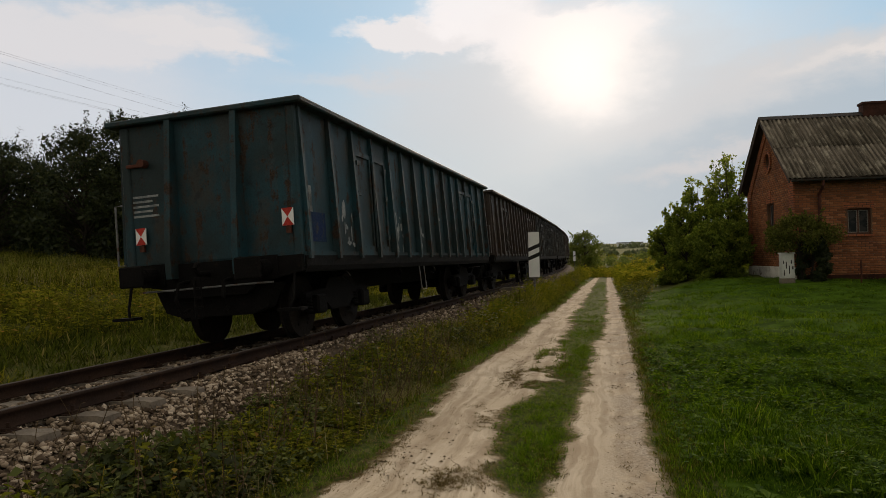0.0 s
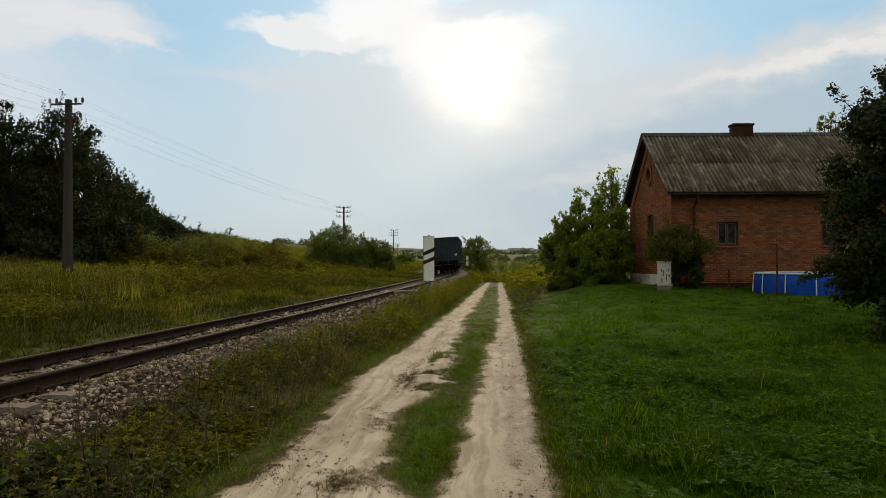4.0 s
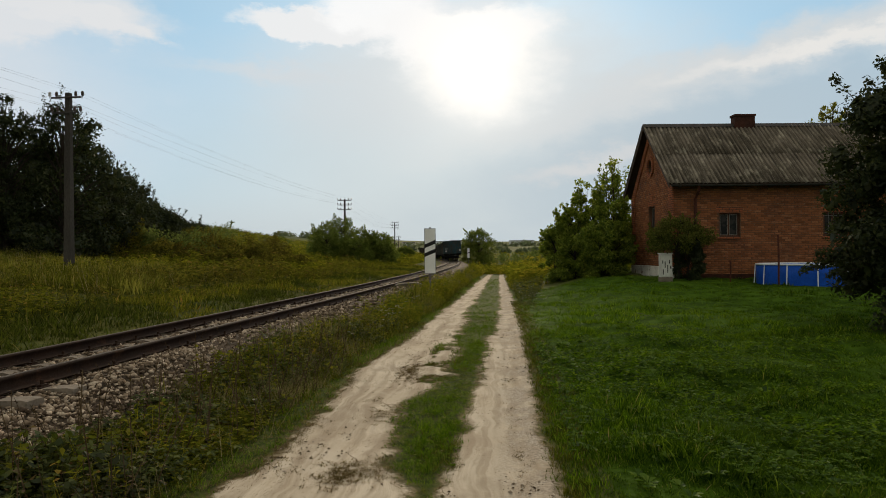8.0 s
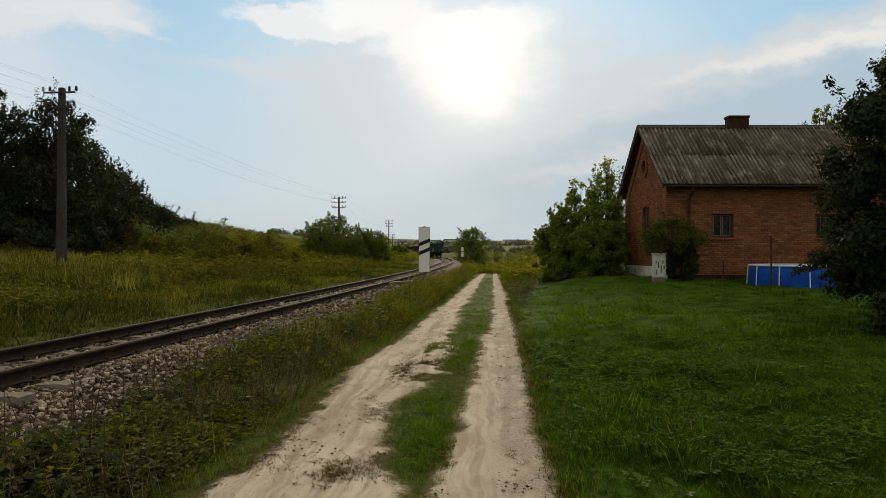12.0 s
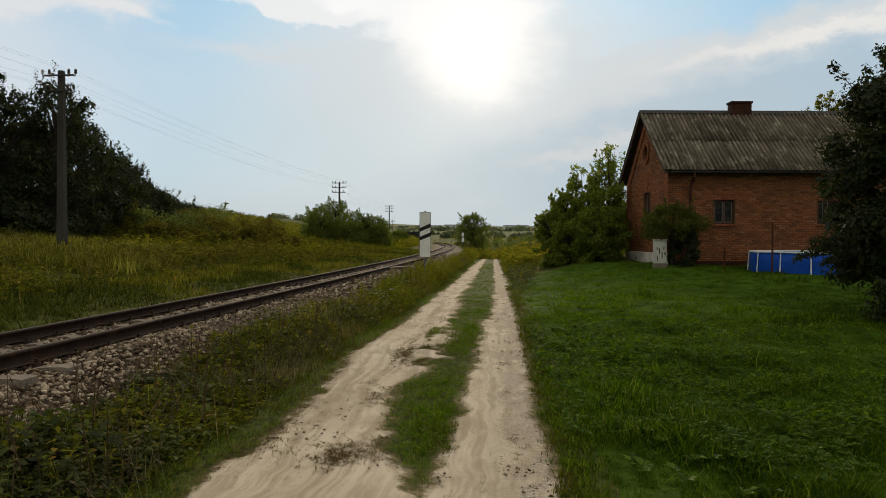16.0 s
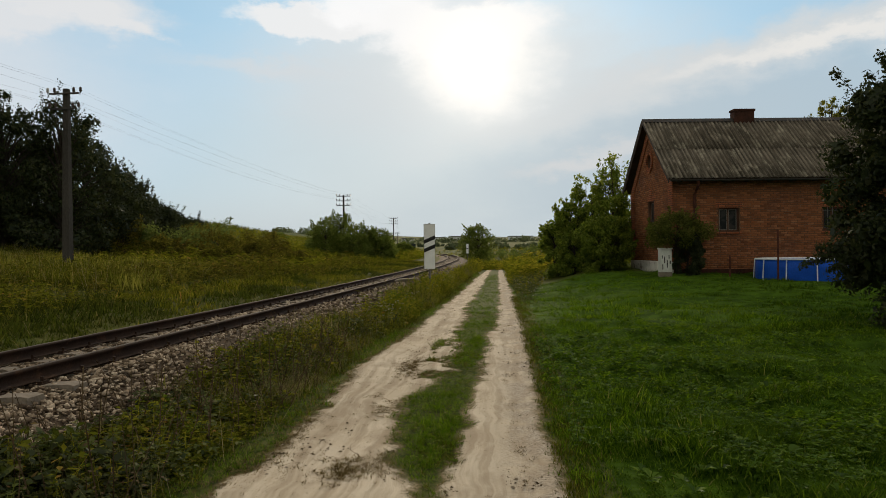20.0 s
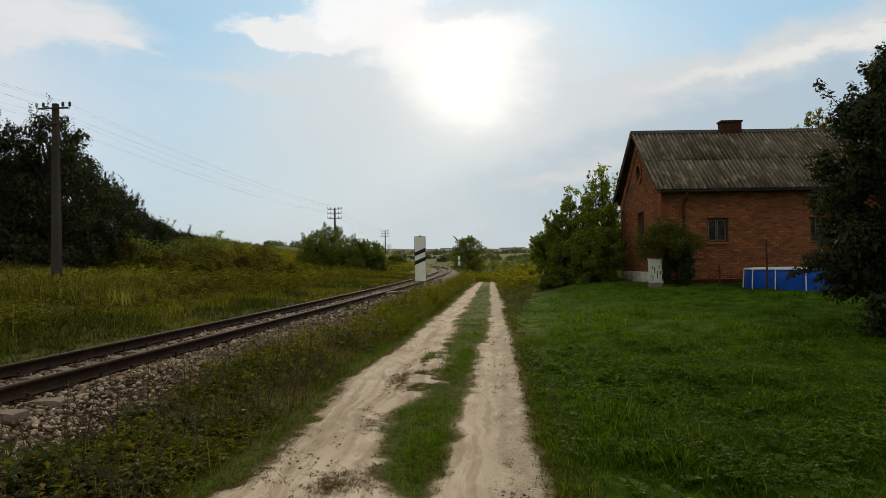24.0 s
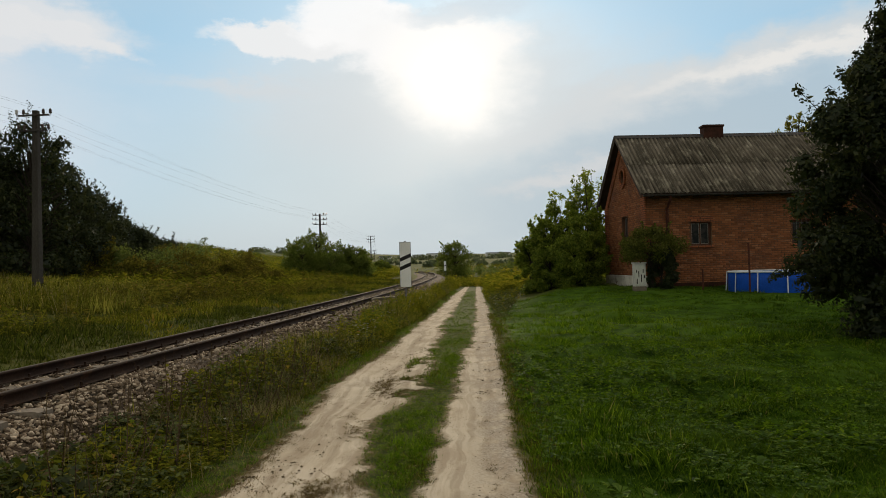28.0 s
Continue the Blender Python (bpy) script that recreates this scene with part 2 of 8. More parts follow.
def make_sand():
    m, t = material("sandy_track")
    k = Nodes(t)
    v = k.coord()
    cut, lane = k.add("ShaderNodeSeparateXYZ"), k.add("ShaderNodeCombineXYZ")
    k.put(cut, 0, v)
    k.put(lane, 0, k.math("ADD", k.attr("across"), k.math("MULTIPLY", k.math("SUBTRACT", k.noise(v, 0.9, 3.0), 0.5), 0.35))), k.put(lane, 1, cut.outputs[1])
    lane = lane.outputs[0]
    tread = k.noise(k.scaled(lane, (7.0, 0.22, 1.0)), 1.0, 4.0, 0.6)
    drag = k.noise(k.scaled(lane, (16.0, 1.6, 1.0)), 1.0, 5.0, 0.65)
    a, b, c = k.noise(v, 0.7, 4.0), k.noise(v, 3.2, 5.0, 0.6), k.noise(v, 70.0, 3.0)
    col = k.mix(k.step(a, 0.35, 0.65), (0.545, 0.455, 0.345), (0.62, 0.53, 0.415))
    col = k.mix(k.math("MULTIPLY", k.step(tread, 0.44, 0.60), 0.62), col, (0.335, 0.262, 0.185))
    col = k.mix(k.math("MULTIPLY", k.step(drag, 0.50, 0.66), 0.35), col, (0.37, 0.285, 0.195))
    col = k.mix(k.math("MULTIPLY", k.step(b, 0.50, 0.72), 0.40), col, (0.66, 0.57, 0.45))
    col = k.mix(k.math("MULTIPLY", k.step(c, 0.60, 0.78), 0.40), col, (0.30, 0.225, 0.155))
    speck = k.noise(v, 34.0, 2.0)
    thick = k.step(k.noise(v, 1.1, 4.0, 0.65), 0.48, 0.66)
    col = k.mix(k.math("MULTIPLY", k.math("MULTIPLY", k.step(speck, 0.63, 0.69), thick), 0.9), col, (0.13, 0.092, 0.058))
    # trodden grey gravel along the outer side of the right rut, damp brown patches in the left
    gravel = k.math("MULTIPLY", k.step(k.attr("across"), 0.45, 0.90), k.step(k.noise(v, 1.4, 5.0, 0.7), 0.38, 0.54))
    col = k.mix(k.math("MULTIPLY", gravel, 0.85), col, k.mix(k.step(k.noise(v, 45.0, 3.0), 0.4, 0.6), (0.25, 0.205, 0.165), (0.46, 0.40, 0.33)))
    damp = k.noise(k.scaled(lane, (2.6, 0.9, 1.0)), 1.0, 5.0, 0.62)
    col = k.mix(k.math("MULTIPLY", k.step(damp, 0.46, 0.62), 0.55), col, (0.34, 0.265, 0.19))
    bare = k.attr("bare")
    soil = k.mix(k.step(k.noise(v, 9.0, 5.0, 0.7), 0.4, 0.6), (0.105, 0.092, 0.040), (0.235, 0.180, 0.105))
    edge = k.step(k.math("ADD", bare, k.math("ADD", k.math("MULTIPLY", k.math("SUBTRACT", k.noise(v, 18.0, 6.0, 0.75), 0.5), 0.9), k.math("MULTIPLY", k.math("SUBTRACT", k.noise(v, 4.0, 4.0, 0.6), 0.5), 0.5))), 0.40, 0.82)
    soil = k.mix(k.step(bare, 0.10, 0.45), k.mix(k.step(k.noise(v, 12.0, 4.0), 0.4, 0.6), (0.045, 0.062, 0.014), (0.095, 0.105, 0.028)), soil)
    col = k.mix(edge, soil, col)
    h = k.math("ADD", k.math("ADD", k.math("MULTIPLY", tread, 1.1), k.math("MULTIPLY", drag, 0.5)), k.math("MULTIPLY", k.math("ADD", c, b), 0.22))
    k.surface(col, 0.95, 0.0, k.bump(h, 0.5, 0.035), 0.03)
    return m


def make_brick():
    """Old red brickwork in courses of 90 mm, sized to fit the camera's view, uneven in colour, sooty in stains."""
    m, t = material("old_brick")
    k = Nodes(t)
    v = k.coord("UV")
    n = k.add("ShaderNodeTexBrick")
    k.put(n, "Vector", v), k.put(n, "Scale", 1.0)
    k.put(n, "Color1", (0.37, 0.122, 0.054)), k.put(n, "Color2", (0.27, 0.086, 0.040)), k.put(n, "Mortar", (0.088, 0.056, 0.040))
    k.put(n, "Mortar Size", 0.014), k.put(n, "Mortar Smooth", 0.2), k.put(n, "Bias", -0.1)
    k.put(n, "Brick Width", 0.27), k.put(n, "Row Height", 0.09)
    o = k.coord()
    a, b, c = k.noise(o, 0.9, 5.0), k.noise(o, 14.0, 4.0), k.noise(k.scaled(o, (1.0, 1.0, 6.0)), 1.6, 5.0)
    col = k.mix(k.math("MULTIPLY", k.step(a, 0.48, 0.68), 0.5), n.outputs["Color"], (0.13, 0.055, 0.036))
    col = k.mix(k.math("MULTIPLY", k.step(c, 0.50, 0.68), 0.45), col, (0.44, 0.17, 0.08))
    col = k.mix(k.math("MULTIPLY", k.step(b, 0.45, 0.7), 0.4), col, (0.5, 0.45, 0.42), "MULTIPLY")
    h = k.math("ADD", k.math("MULTIPLY", n.outputs["Fac"], -0.8), k.math("MULTIPLY", b, 0.4))
    k.surface(col, 0.9, 0.0, k.bump(h, 0.9, 0.015), 0.05)
    return m


def make_wagon(name, c1, c2, rust_at, pale=(0.22, 0.25, 0.26)):
    """Weathered wagon paint: faded in runs, with rust that bleeds downwards."""
    m, t = material(name)
    k = Nodes(t)
    o = k.coord()
    run = k.scaled(o, (3.2, 3.2, 0.45))
    a, b, c, d = k.noise(o, 0.9, 5.0), k.noise(run, 2.0, 6.0, 0.65), k.noise(o, 6.0, 6.0, 0.7), k.noise(o, 45.0, 3.0)
    col = k.mix(k.step(a, 0.35, 0.65), c1, c2)
    col = k.mix(k.math("MULTIPLY", k.step(b, 0.52, 0.72), 0.5), col, pale)
    rust = k.mix(k.step(d, 0.3, 0.7), (0.055, 0.031, 0.018), (0.026, 0.017, 0.012))
    mask = k.step(k.math("ADD", k.math("MULTIPLY", b, 0.55), k.math("MULTIPLY", c, 0.45)), rust_at, rust_at + 0.08)
    col = k.mix(mask, col, rust)
    # broad brown stains and bare grey wear between the streaks of rust
    stain = k.noise(k.scaled(o, (1.0, 1.0, 0.6)), 1.5, 5.0, 0.7)
    col = k.mix(k.math("MULTIPLY", k.step(stain, 0.52, 0.64), 0.55), col, (0.050, 0.036, 0.024))
    col = k.mix(k.math("MULTIPLY", k.step(k.noise(o, 3.4, 6.0, 0.75), 0.58, 0.66), 0.6), col, (0.008, 0.010, 0.010))
    col = k.mix(k.math("MULTIPLY", k.step(d, 0.4, 0.7), 0.35), col, (0.35, 0.33, 0.30), "MULTIPLY")
    k.surface(col, k.math("ADD", k.math("MULTIPLY", mask, 0.25), 0.6), 0.0, k.bump(k.math("ADD", c, k.math("MULTIPLY", d, 0.3)), 0.25, 0.012), 0.3)
    return m


def make_roof():
    m, t = material("weathered_fibre_cement")
    k = Nodes(t)
    o = k.coord("Object")
    cut = k.add("ShaderNodeSeparateXYZ")
    k.put(cut, 0, o)
    trough_shade = k.step(k.math("SINE", k.math("MULTIPLY", cut.outputs[0], 2 * math.pi / 0.17546)), -0.9, 0.6)
    shift = k.add("ShaderNodeVectorMath")
    shift.operation = "ADD"
    k.put(shift, 0, o), k.put(shift, 1, k.math("MULTIPLY", k.random(), 37.0))
    o = shift.outputs[0]
    w = k.scaled(o, (10.0, 0.40, 0.5))
    a, b, c = k.noise(o, 1.3, 5.0), k.noise(w, 1.3, 6.0, 0.7), k.noise(o, 28.0, 4.0)
    col = k.mix(k.step(a, 0.35, 0.65), (0.150, 0.124, 0.094), (0.230, 0.192, 0.150))
    col = k.mix(k.math("MULTIPLY", k.step(b, 0.42, 0.62), 0.8), col, (0.040, 0.035, 0.026))
    col = k.mix(k.math("MULTIPLY", k.step(c, 0.55, 0.72), 0.5), col, (0.30, 0.29, 0.26))
    lichen = k.noise(k.scaled(o, (1.6, 0.8, 1.0)), 1.5, 6.0, 0.7)
    col = k.mix(k.math("MULTIPLY", k.step(lichen, 0.50, 0.66), 0.75), col, (0.40, 0.355, 0.275))
    # troughs coloured darker, in place of weak shading between the corrugations
    col = k.mix(trough_shade, k.mix(0.50, col, (0.026, 0.022, 0.016)), col)
    col = k.mix(k.math("MULTIPLY", k.random(), 0.45), col, (0.45, 0.43, 0.40), "MULTIPLY")
    k.surface(col, 0.92, 0.0, k.bump(c, 0.4, 0.008), 0.04)
    return m


M_GROUND, M_SAND, M_BRICK, M_ROOF = make_ground(), make_sand(), make_brick(), make_roof()
M_TEAL = make_wagon("teal_wagon_paint", (0.014, 0.026, 0.027), (0.010, 0.050, 0.066), 0.520, (0.048, 0.066, 0.072))
M_BROWN = make_wagon("brown_wagon_paint", (0.034, 0.024, 0.019), (0.048, 0.034, 0.026), 0.52, (0.07, 0.058, 0.05))
M_GREY = make_wagon("grey_wagon_paint", (0.030, 0.032, 0.031), (0.042, 0.042, 0.038), 0.53, (0.08, 0.08, 0.074))
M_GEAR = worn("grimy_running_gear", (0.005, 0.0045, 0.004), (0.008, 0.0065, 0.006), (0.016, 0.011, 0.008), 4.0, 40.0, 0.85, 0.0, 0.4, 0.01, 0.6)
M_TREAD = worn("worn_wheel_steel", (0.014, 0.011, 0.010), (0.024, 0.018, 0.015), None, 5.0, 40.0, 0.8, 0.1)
M_RAIL = worn("rusty_rail_web", (0.040, 0.022, 0.014), (0.026, 0.015, 0.011), (0.062, 0.032, 0.018), 2.0, 50.0, 0.85, 0.0, 0.4, 0.006)
M_RAILTOP = worn("polished_rail_head", (0.12, 0.098, 0.084), (0.080, 0.064, 0.054), None, 6.0, 60.0, 0.80, 0.05, 0.05, 0.002)
M_SLEEPER = worn("grey_concrete", (0.25, 0.205, 0.16), (0.17, 0.142, 0.112), (0.09, 0.068, 0.05), 2.0, 35.0, 0.92, 0.0, 0.5, 0.008, 0.58, 0.2, (1, 1, 1), 0.5)
M_BED = worn("ballast_fines", (0.12, 0.085, 0.058), (0.070, 0.052, 0.036), (0.20, 0.15, 0.105), 3.0, 40.0, 0.95, 0.0, 0.9, 0.03, 0.55, 0.1)
M_WHITE = worn("white_sign_enamel", (0.86, 0.86, 0.84), (0.80, 0.80, 0.78), None, 2.0, 30.0, 0.45, 0.0, 0.05, 0.003, grain=0.06)
M_BLACK = worn("black_sign_enamel", (0.02, 0.02, 0.02), (0.03, 0.03, 0.03), None, 2.0, 30.0, 0.5)
M_RED = worn("red_sign_paint", (0.55, 0.05, 0.03), (0.45, 0.04, 0.03), None, 4.0, 30.0, 0.5)
M_STEELGREY = worn("grey_painted_steel", (0.20, 0.20, 0.20), (0.14, 0.135, 0.13), (0.12, 0.06, 0.035), 4.0, 40.0, 0.6)
M_RUSTPOST = worn("rusty_iron", (0.12, 0.045, 0.030), (0.07, 0.030, 0.022), None, 5.0, 50.0, 0.9)
M_POLE = worn("weathered_concrete_pole", (0.070, 0.062, 0.052), (0.046, 0.041, 0.035), (0.030, 0.027, 0.023), 1.2, 30.0, 0.92, 0.0, 0.4, 0.006, 0.58, 0.2, (1, 1, 0.3))
M_TAR = worn("tarred_pole_wood", (0.060, 0.048, 0.040), (0.040, 0.034, 0.030), None, 2.0, 30.0, 0.9, 0.0, 0.4, 0.006, 0.6, 0.2, (3, 3, 0.3))
M_GLAZE = worn("brown_porcelain", (0.10, 0.075, 0.06), (0.07, 0.05, 0.042), None, 6.0, 40.0, 0.3)
M_PALEGLAZE = worn("white_porcelain", (0.6, 0.6, 0.57), (0.5, 0.5, 0.48), None, 6.0, 40.0, 0.3)
M_WIRE = worn("dull_wire", (0.10, 0.10, 0.10), (0.08, 0.08, 0.08), None, 6.0, 40.0, 0.8, 0.0)
M_PLASTER = worn("flaking_whitewash", (0.78, 0.74, 0.68), (0.60, 0.56, 0.50), (0.22, 0.16, 0.12), 2.2, 30.0, 0.92, 0.0, 0.6, 0.01, 0.56, 0.15, grain=0.15)
M_OLDWOOD = worn("dark_old_wood", (0.050, 0.034, 0.026), (0.075, 0.052, 0.038), None, 3.0, 30.0, 0.85, 0.0, 0.4, 0.006, 0.6, 0.2, (1, 1, 0.3))
M_FRAME = worn("brown_window_paint", (0.12, 0.055, 0.035), (0.085, 0.040, 0.028), None, 3.0, 40.0, 0.7)
M_PALEFRAME = worn("weathered_pale_frame", (0.24, 0.22, 0.19), (0.16, 0.145, 0.125), (0.10, 0.07, 0.05), 4.0, 40.0, 0.75)
M_GUTTER = worn("dark_gutter_zinc", (0.055, 0.052, 0.050), (0.085, 0.075, 0.070), (0.08, 0.04, 0.028), 3.0, 40.0, 0.65, 0.3)
M_POOL = worn("blue_pool_liner", (0.012, 0.085, 0.50), (0.016, 0.105, 0.58), None, 2.5, 25.0, 0.42, 0.0, 0.25, 0.006)
M_POOLRAIL = worn("white_pool_tube", (0.82, 0.84, 0.88), (0.74, 0.77, 0.82), None, 4.0, 30.0, 0.45, grain=0.05)
M_CABINET = worn("stained_white_cabinet", (0.66, 0.65, 0.60), (0.52, 0.51, 0.47), (0.16, 0.14, 0.12), 3.0, 40.0, 0.7, 0.0, 0.3, 0.004, 0.62, 0.3, (1, 1, 0.4), grain=0.15)
M_BARK = worn("grey_brown_bark", (0.065, 0.052, 0.040), (0.045, 0.036, 0.029), None, 4.0, 25.0, 0.95, 0.0, 0.9, 0.02, 0.6, 0.1, (2, 2, 0.4))
M_STEM = worn("dry_brown_stem", (0.10, 0.065, 0.035), (0.14, 0.10, 0.05), None, 6.0, 40.0, 0.9)
M_BLUE = worn("faded_blue_patch", (0.012, 0.026, 0.085), (0.014, 0.034, 0.070), (0.05, 0.05, 0.06), 4.0, 40.0, 0.7)
M_CHALK = worn("chalky_white_scrawl", (0.36, 0.37, 0.36), (0.20, 0.215, 0.22), None, 9.0, 40.0, 0.9)
M_TOWN = worn("pale_far_render", (0.74, 0.74, 0.73), (0.64, 0.64, 0.64), None, 0.05, 0.5, 0.9)
# darker brown than the wall bricks, for the chimney and the front plinth
M_DARKBRICK = worn("dark_brown_brick", (0.075, 0.030, 0.020), (0.050, 0.024, 0.018), None, 3.0, 13.0, 0.9, 0.0, 0.6, 0.01)
M_STONE = None


def make_stone():
    m, t = material("ballast_stone")
    k = Nodes(t)
    r = k.add("ShaderNodeValToRGB")
    k.put(r, 0, k.island())
    e = r.color_ramp.elements
    e[0].color, e[1].color = (0.060, 0.042, 0.029, 1), (0.54, 0.44, 0.335, 1)
    x = e.new(0.52)
    x.color = (0.235, 0.175, 0.122, 1)
    c = k.noise(k.coord(), 40.0, 4.0)
    col = k.mix(k.math("MULTIPLY", k.step(c, 0.4, 0.7), 0.5), r.outputs[0], (0.4, 0.35, 0.3), "MULTIPLY")
    k.surface(col, 0.9, 0.0, k.bump(c, 0.5, 0.006), 0.04)
    return m


def make_glass():
    m, t = material("dim_window_glass")
    k = Nodes(t)
    c = k.noise(k.coord(), 4.0, 3.0)
    k.surface(k.mix(k.step(c, 0.4, 0.6), (0.012, 0.013, 0.014), (0.035, 0.033, 0.03)), 0.4, 0.0, None, 0.12)
    return m


M_STONE, M_GLASS = make_stone(), make_glass()
M_LAWN = leafy("lawn_blades", [(0.0, (0.014, 0.033, 0.0026)), (0.35, (0.039, 0.083, 0.0044)), (0.75, (0.084, 0.151, 0.0079)), (0.96, (0.176, 0.255, 0.0194)), (1.0, (0.246, 0.211, 0.0792))], 0.4, 0.6, 0.5, 0.4, (0.060, 0.095, 0.012))
M_CLOVER = leafy("broad_lawn_leaves", [(0.0, (0.030, 0.063, 0.0053)), (0.5, (0.072, 0.136, 0.0106)), (0.85, (0.123, 0.198, 0.0194)), (1.0, (0.176, 0.246, 0.0308))], 0.35, 0.5, 0.5, 0.3, (0.045, 0.08, 0.012), 0.012)
M_MEADOW = leafy("meadow_blades", [(0.0, (0.031, 0.041, 0.0054)), (0.4, (0.077, 0.092, 0.0108)), (0.75, (0.135, 0.140, 0.0180)), (0.93, (0.207, 0.180, 0.0405)), (1.0, (0.315, 0.252, 0.1080))], 0.4, 0.7, 0.25, 0.4, (0.070, 0.065, 0.015))
M_WEED = leafy("verge_weed_leaves", [(0.0, (0.042, 0.050, 0.0060)), (0.4, (0.113, 0.123, 0.0120)), (0.75, (0.206, 0.203, 0.0220)), (0.94, (0.260, 0.239, 0.0350)), (1.0, (0.354, 0.194, 0.0550))], 0.4, 0.6, 0.8, 0.4, (0.055, 0.055, 0.014))
M_GOLD = leafy("yellow_green_weeds", [(0.0, (0.081, 0.101, 0.0090)), (0.5, (0.200, 0.210, 0.0180)), (0.85, (0.324, 0.299, 0.0288)), (1.0, (0.410, 0.326, 0.0630))], 0.5, 0.7, 0.3, 0.3, (0.07, 0.09, 0.02))
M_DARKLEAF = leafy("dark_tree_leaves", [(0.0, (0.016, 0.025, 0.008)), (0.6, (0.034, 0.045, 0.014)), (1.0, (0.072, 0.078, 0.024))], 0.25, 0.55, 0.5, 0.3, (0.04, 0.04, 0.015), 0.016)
M_MIDLEAF = leafy("green_shrub_leaves", [(0.0, (0.062, 0.100, 0.016)), (0.6, (0.125, 0.175, 0.026)), (1.0, (0.21, 0.24, 0.042))], 0.5, 0.55, 0.4, 0.3, (0.07, 0.08, 0.02))
M_PALELEAF = leafy("yellowing_leaves", [(0.0, (0.15, 0.17, 0.03)), (0.6, (0.25, 0.25, 0.045)), (1.0, (0.36, 0.32, 0.08))], 0.5)
# leaf colours paled to stand for haze over the distant woods
M_FARLEAF = leafy("haze_paled_wood_leaves", [(0.0, (0.11, 0.14, 0.09)), (1.0, (0.17, 0.20, 0.13))], 0.5)
M_TURF = leafy("trodden_turf", [(0.0, (0.050, 0.090, 0.010)), (0.4, (0.115, 0.180, 0.020)), (0.8, (0.18, 0.26, 0.032)), (1.0, (0.32, 0.27, 0.12))], 0.45, 0.6, 1.5, 0.35, (0.17, 0.15, 0.055))
# brighter, yellower copy of the lawn colours, for light on the farther lawn
M_BRIGHTLAWN = leafy("fresh_yellow_green_grass", [(0.0, (0.030, 0.065, 0.0035)), (0.35, (0.074, 0.145, 0.0062)), (0.75, (0.136, 0.231, 0.0114)), (1.0, (0.238, 0.317, 0.0282))], 0.45, 0.6, 0.4, 0.4, (0.088, 0.122, 0.008))
M_BLOOM = leafy("goldenrod_blooms", [(0.0, (0.26, 0.24, 0.03)), (1.0, (0.50, 0.42, 0.04))], 0.4)
M_BRAMBLE = leafy("dark_bramble_leaves", [(0.0, (0.024, 0.032, 0.008)), (0.6, (0.062, 0.074, 0.016)), (0.92, (0.125, 0.135, 0.034)), (1.0, (0.20, 0.11, 0.05))], 0.3, 0.55, 0.8, 0.3, (0.05, 0.04, 0.014), 0.012)
M_HERB = leafy("low_herb_leaves", [(0.0, (0.028, 0.042, 0.008)), (0.4, (0.075, 0.095, 0.017)), (0.8, (0.140, 0.160, 0.034)), (0.96, (0.22, 0.23, 0.075)), (1.0, (0.26, 0.22, 0.12))], 0.35, 0.55, 0.9, 0.35, (0.055, 0.052, 0.018), 0.012)
M_MEADGREEN = leafy("dull_meadow_green", [(0.0, (0.018, 0.026, 0.0048)), (0.4, (0.045, 0.061, 0.0096)), (0.8, (0.080, 0.100, 0.0160)), (0.96, (0.136, 0.136, 0.0320)), (1.0, (0.208, 0.176, 0.0800))], 0.4, 0.6, 0.5, 0.4, (0.050, 0.052, 0.013))
M_SHRUBLEAF = leafy("green_shrub_foliage", [(0.0, (0.085, 0.120, 0.026)), (0.6, (0.160, 0.205, 0.044)), (1.0, (0.26, 0.29, 0.075))], 0.62)
M_SCRUB = leafy("brownish_scrub_leaves", [(0.0, (0.063, 0.065, 0.0120)), (0.5, (0.140, 0.135, 0.0220)), (0.9, (0.231, 0.198, 0.0340)), (1.0, (0.266, 0.182, 0.0500))], 0.4, 0.6, 0.5, 0.4, (0.075, 0.050, 0.020))
M_GABLELEAF = leafy("dark_green_bush_leaves", [(0.0, (0.086, 0.131, 0.0160)), (0.6, (0.208, 0.269, 0.0320)), (1.0, (0.359, 0.400, 0.0560))], 0.58, 0.55, 0.4, 0.3, (0.05, 0.065, 0.018), 0.006)
M_OLIVE = leafy("olive_bush_leaves", [(0.0, (0.060, 0.075, 0.018)), (0.6, (0.130, 0.145, 0.032)), (1.0, (0.20, 0.20, 0.05))], 0.5)
M_UMBEL = leafy("whitish_flower_heads", [(0.0, (0.30, 0.29, 0.22)), (1.0, (0.55, 0.54, 0.46))], 0.3)
M_STRAW = leafy("pale_straw", [(0.0, (0.16, 0.14, 0.06)), (1.0, (0.34, 0.29, 0.15))], 0.3)
M_DRY = leafy("trodden_dry_grass", [(0.0, (0.11, 0.075, 0.036)), (0.6, (0.20, 0.145, 0.070)), (0.9, (0.30, 0.23, 0.12)), (1.0, (0.15, 0.16, 0.05))], 0.3)
M_CRUMB = leafy("soil_crumbs", [(0.0, (0.060, 0.042, 0.026)), (0.7, (0.15, 0.11, 0.070)), (1.0, (0.40, 0.33, 0.26))], 0.0)
# shrub leaves lightened in their colour to give the look of haze
M_HAZELEAF = leafy("haze_paled_shrub_leaves", [(0.0, (0.085, 0.120, 0.036)), (0.6, (0.145, 0.185, 0.056)), (1.0, (0.22, 0.25, 0.08))], 0.62)


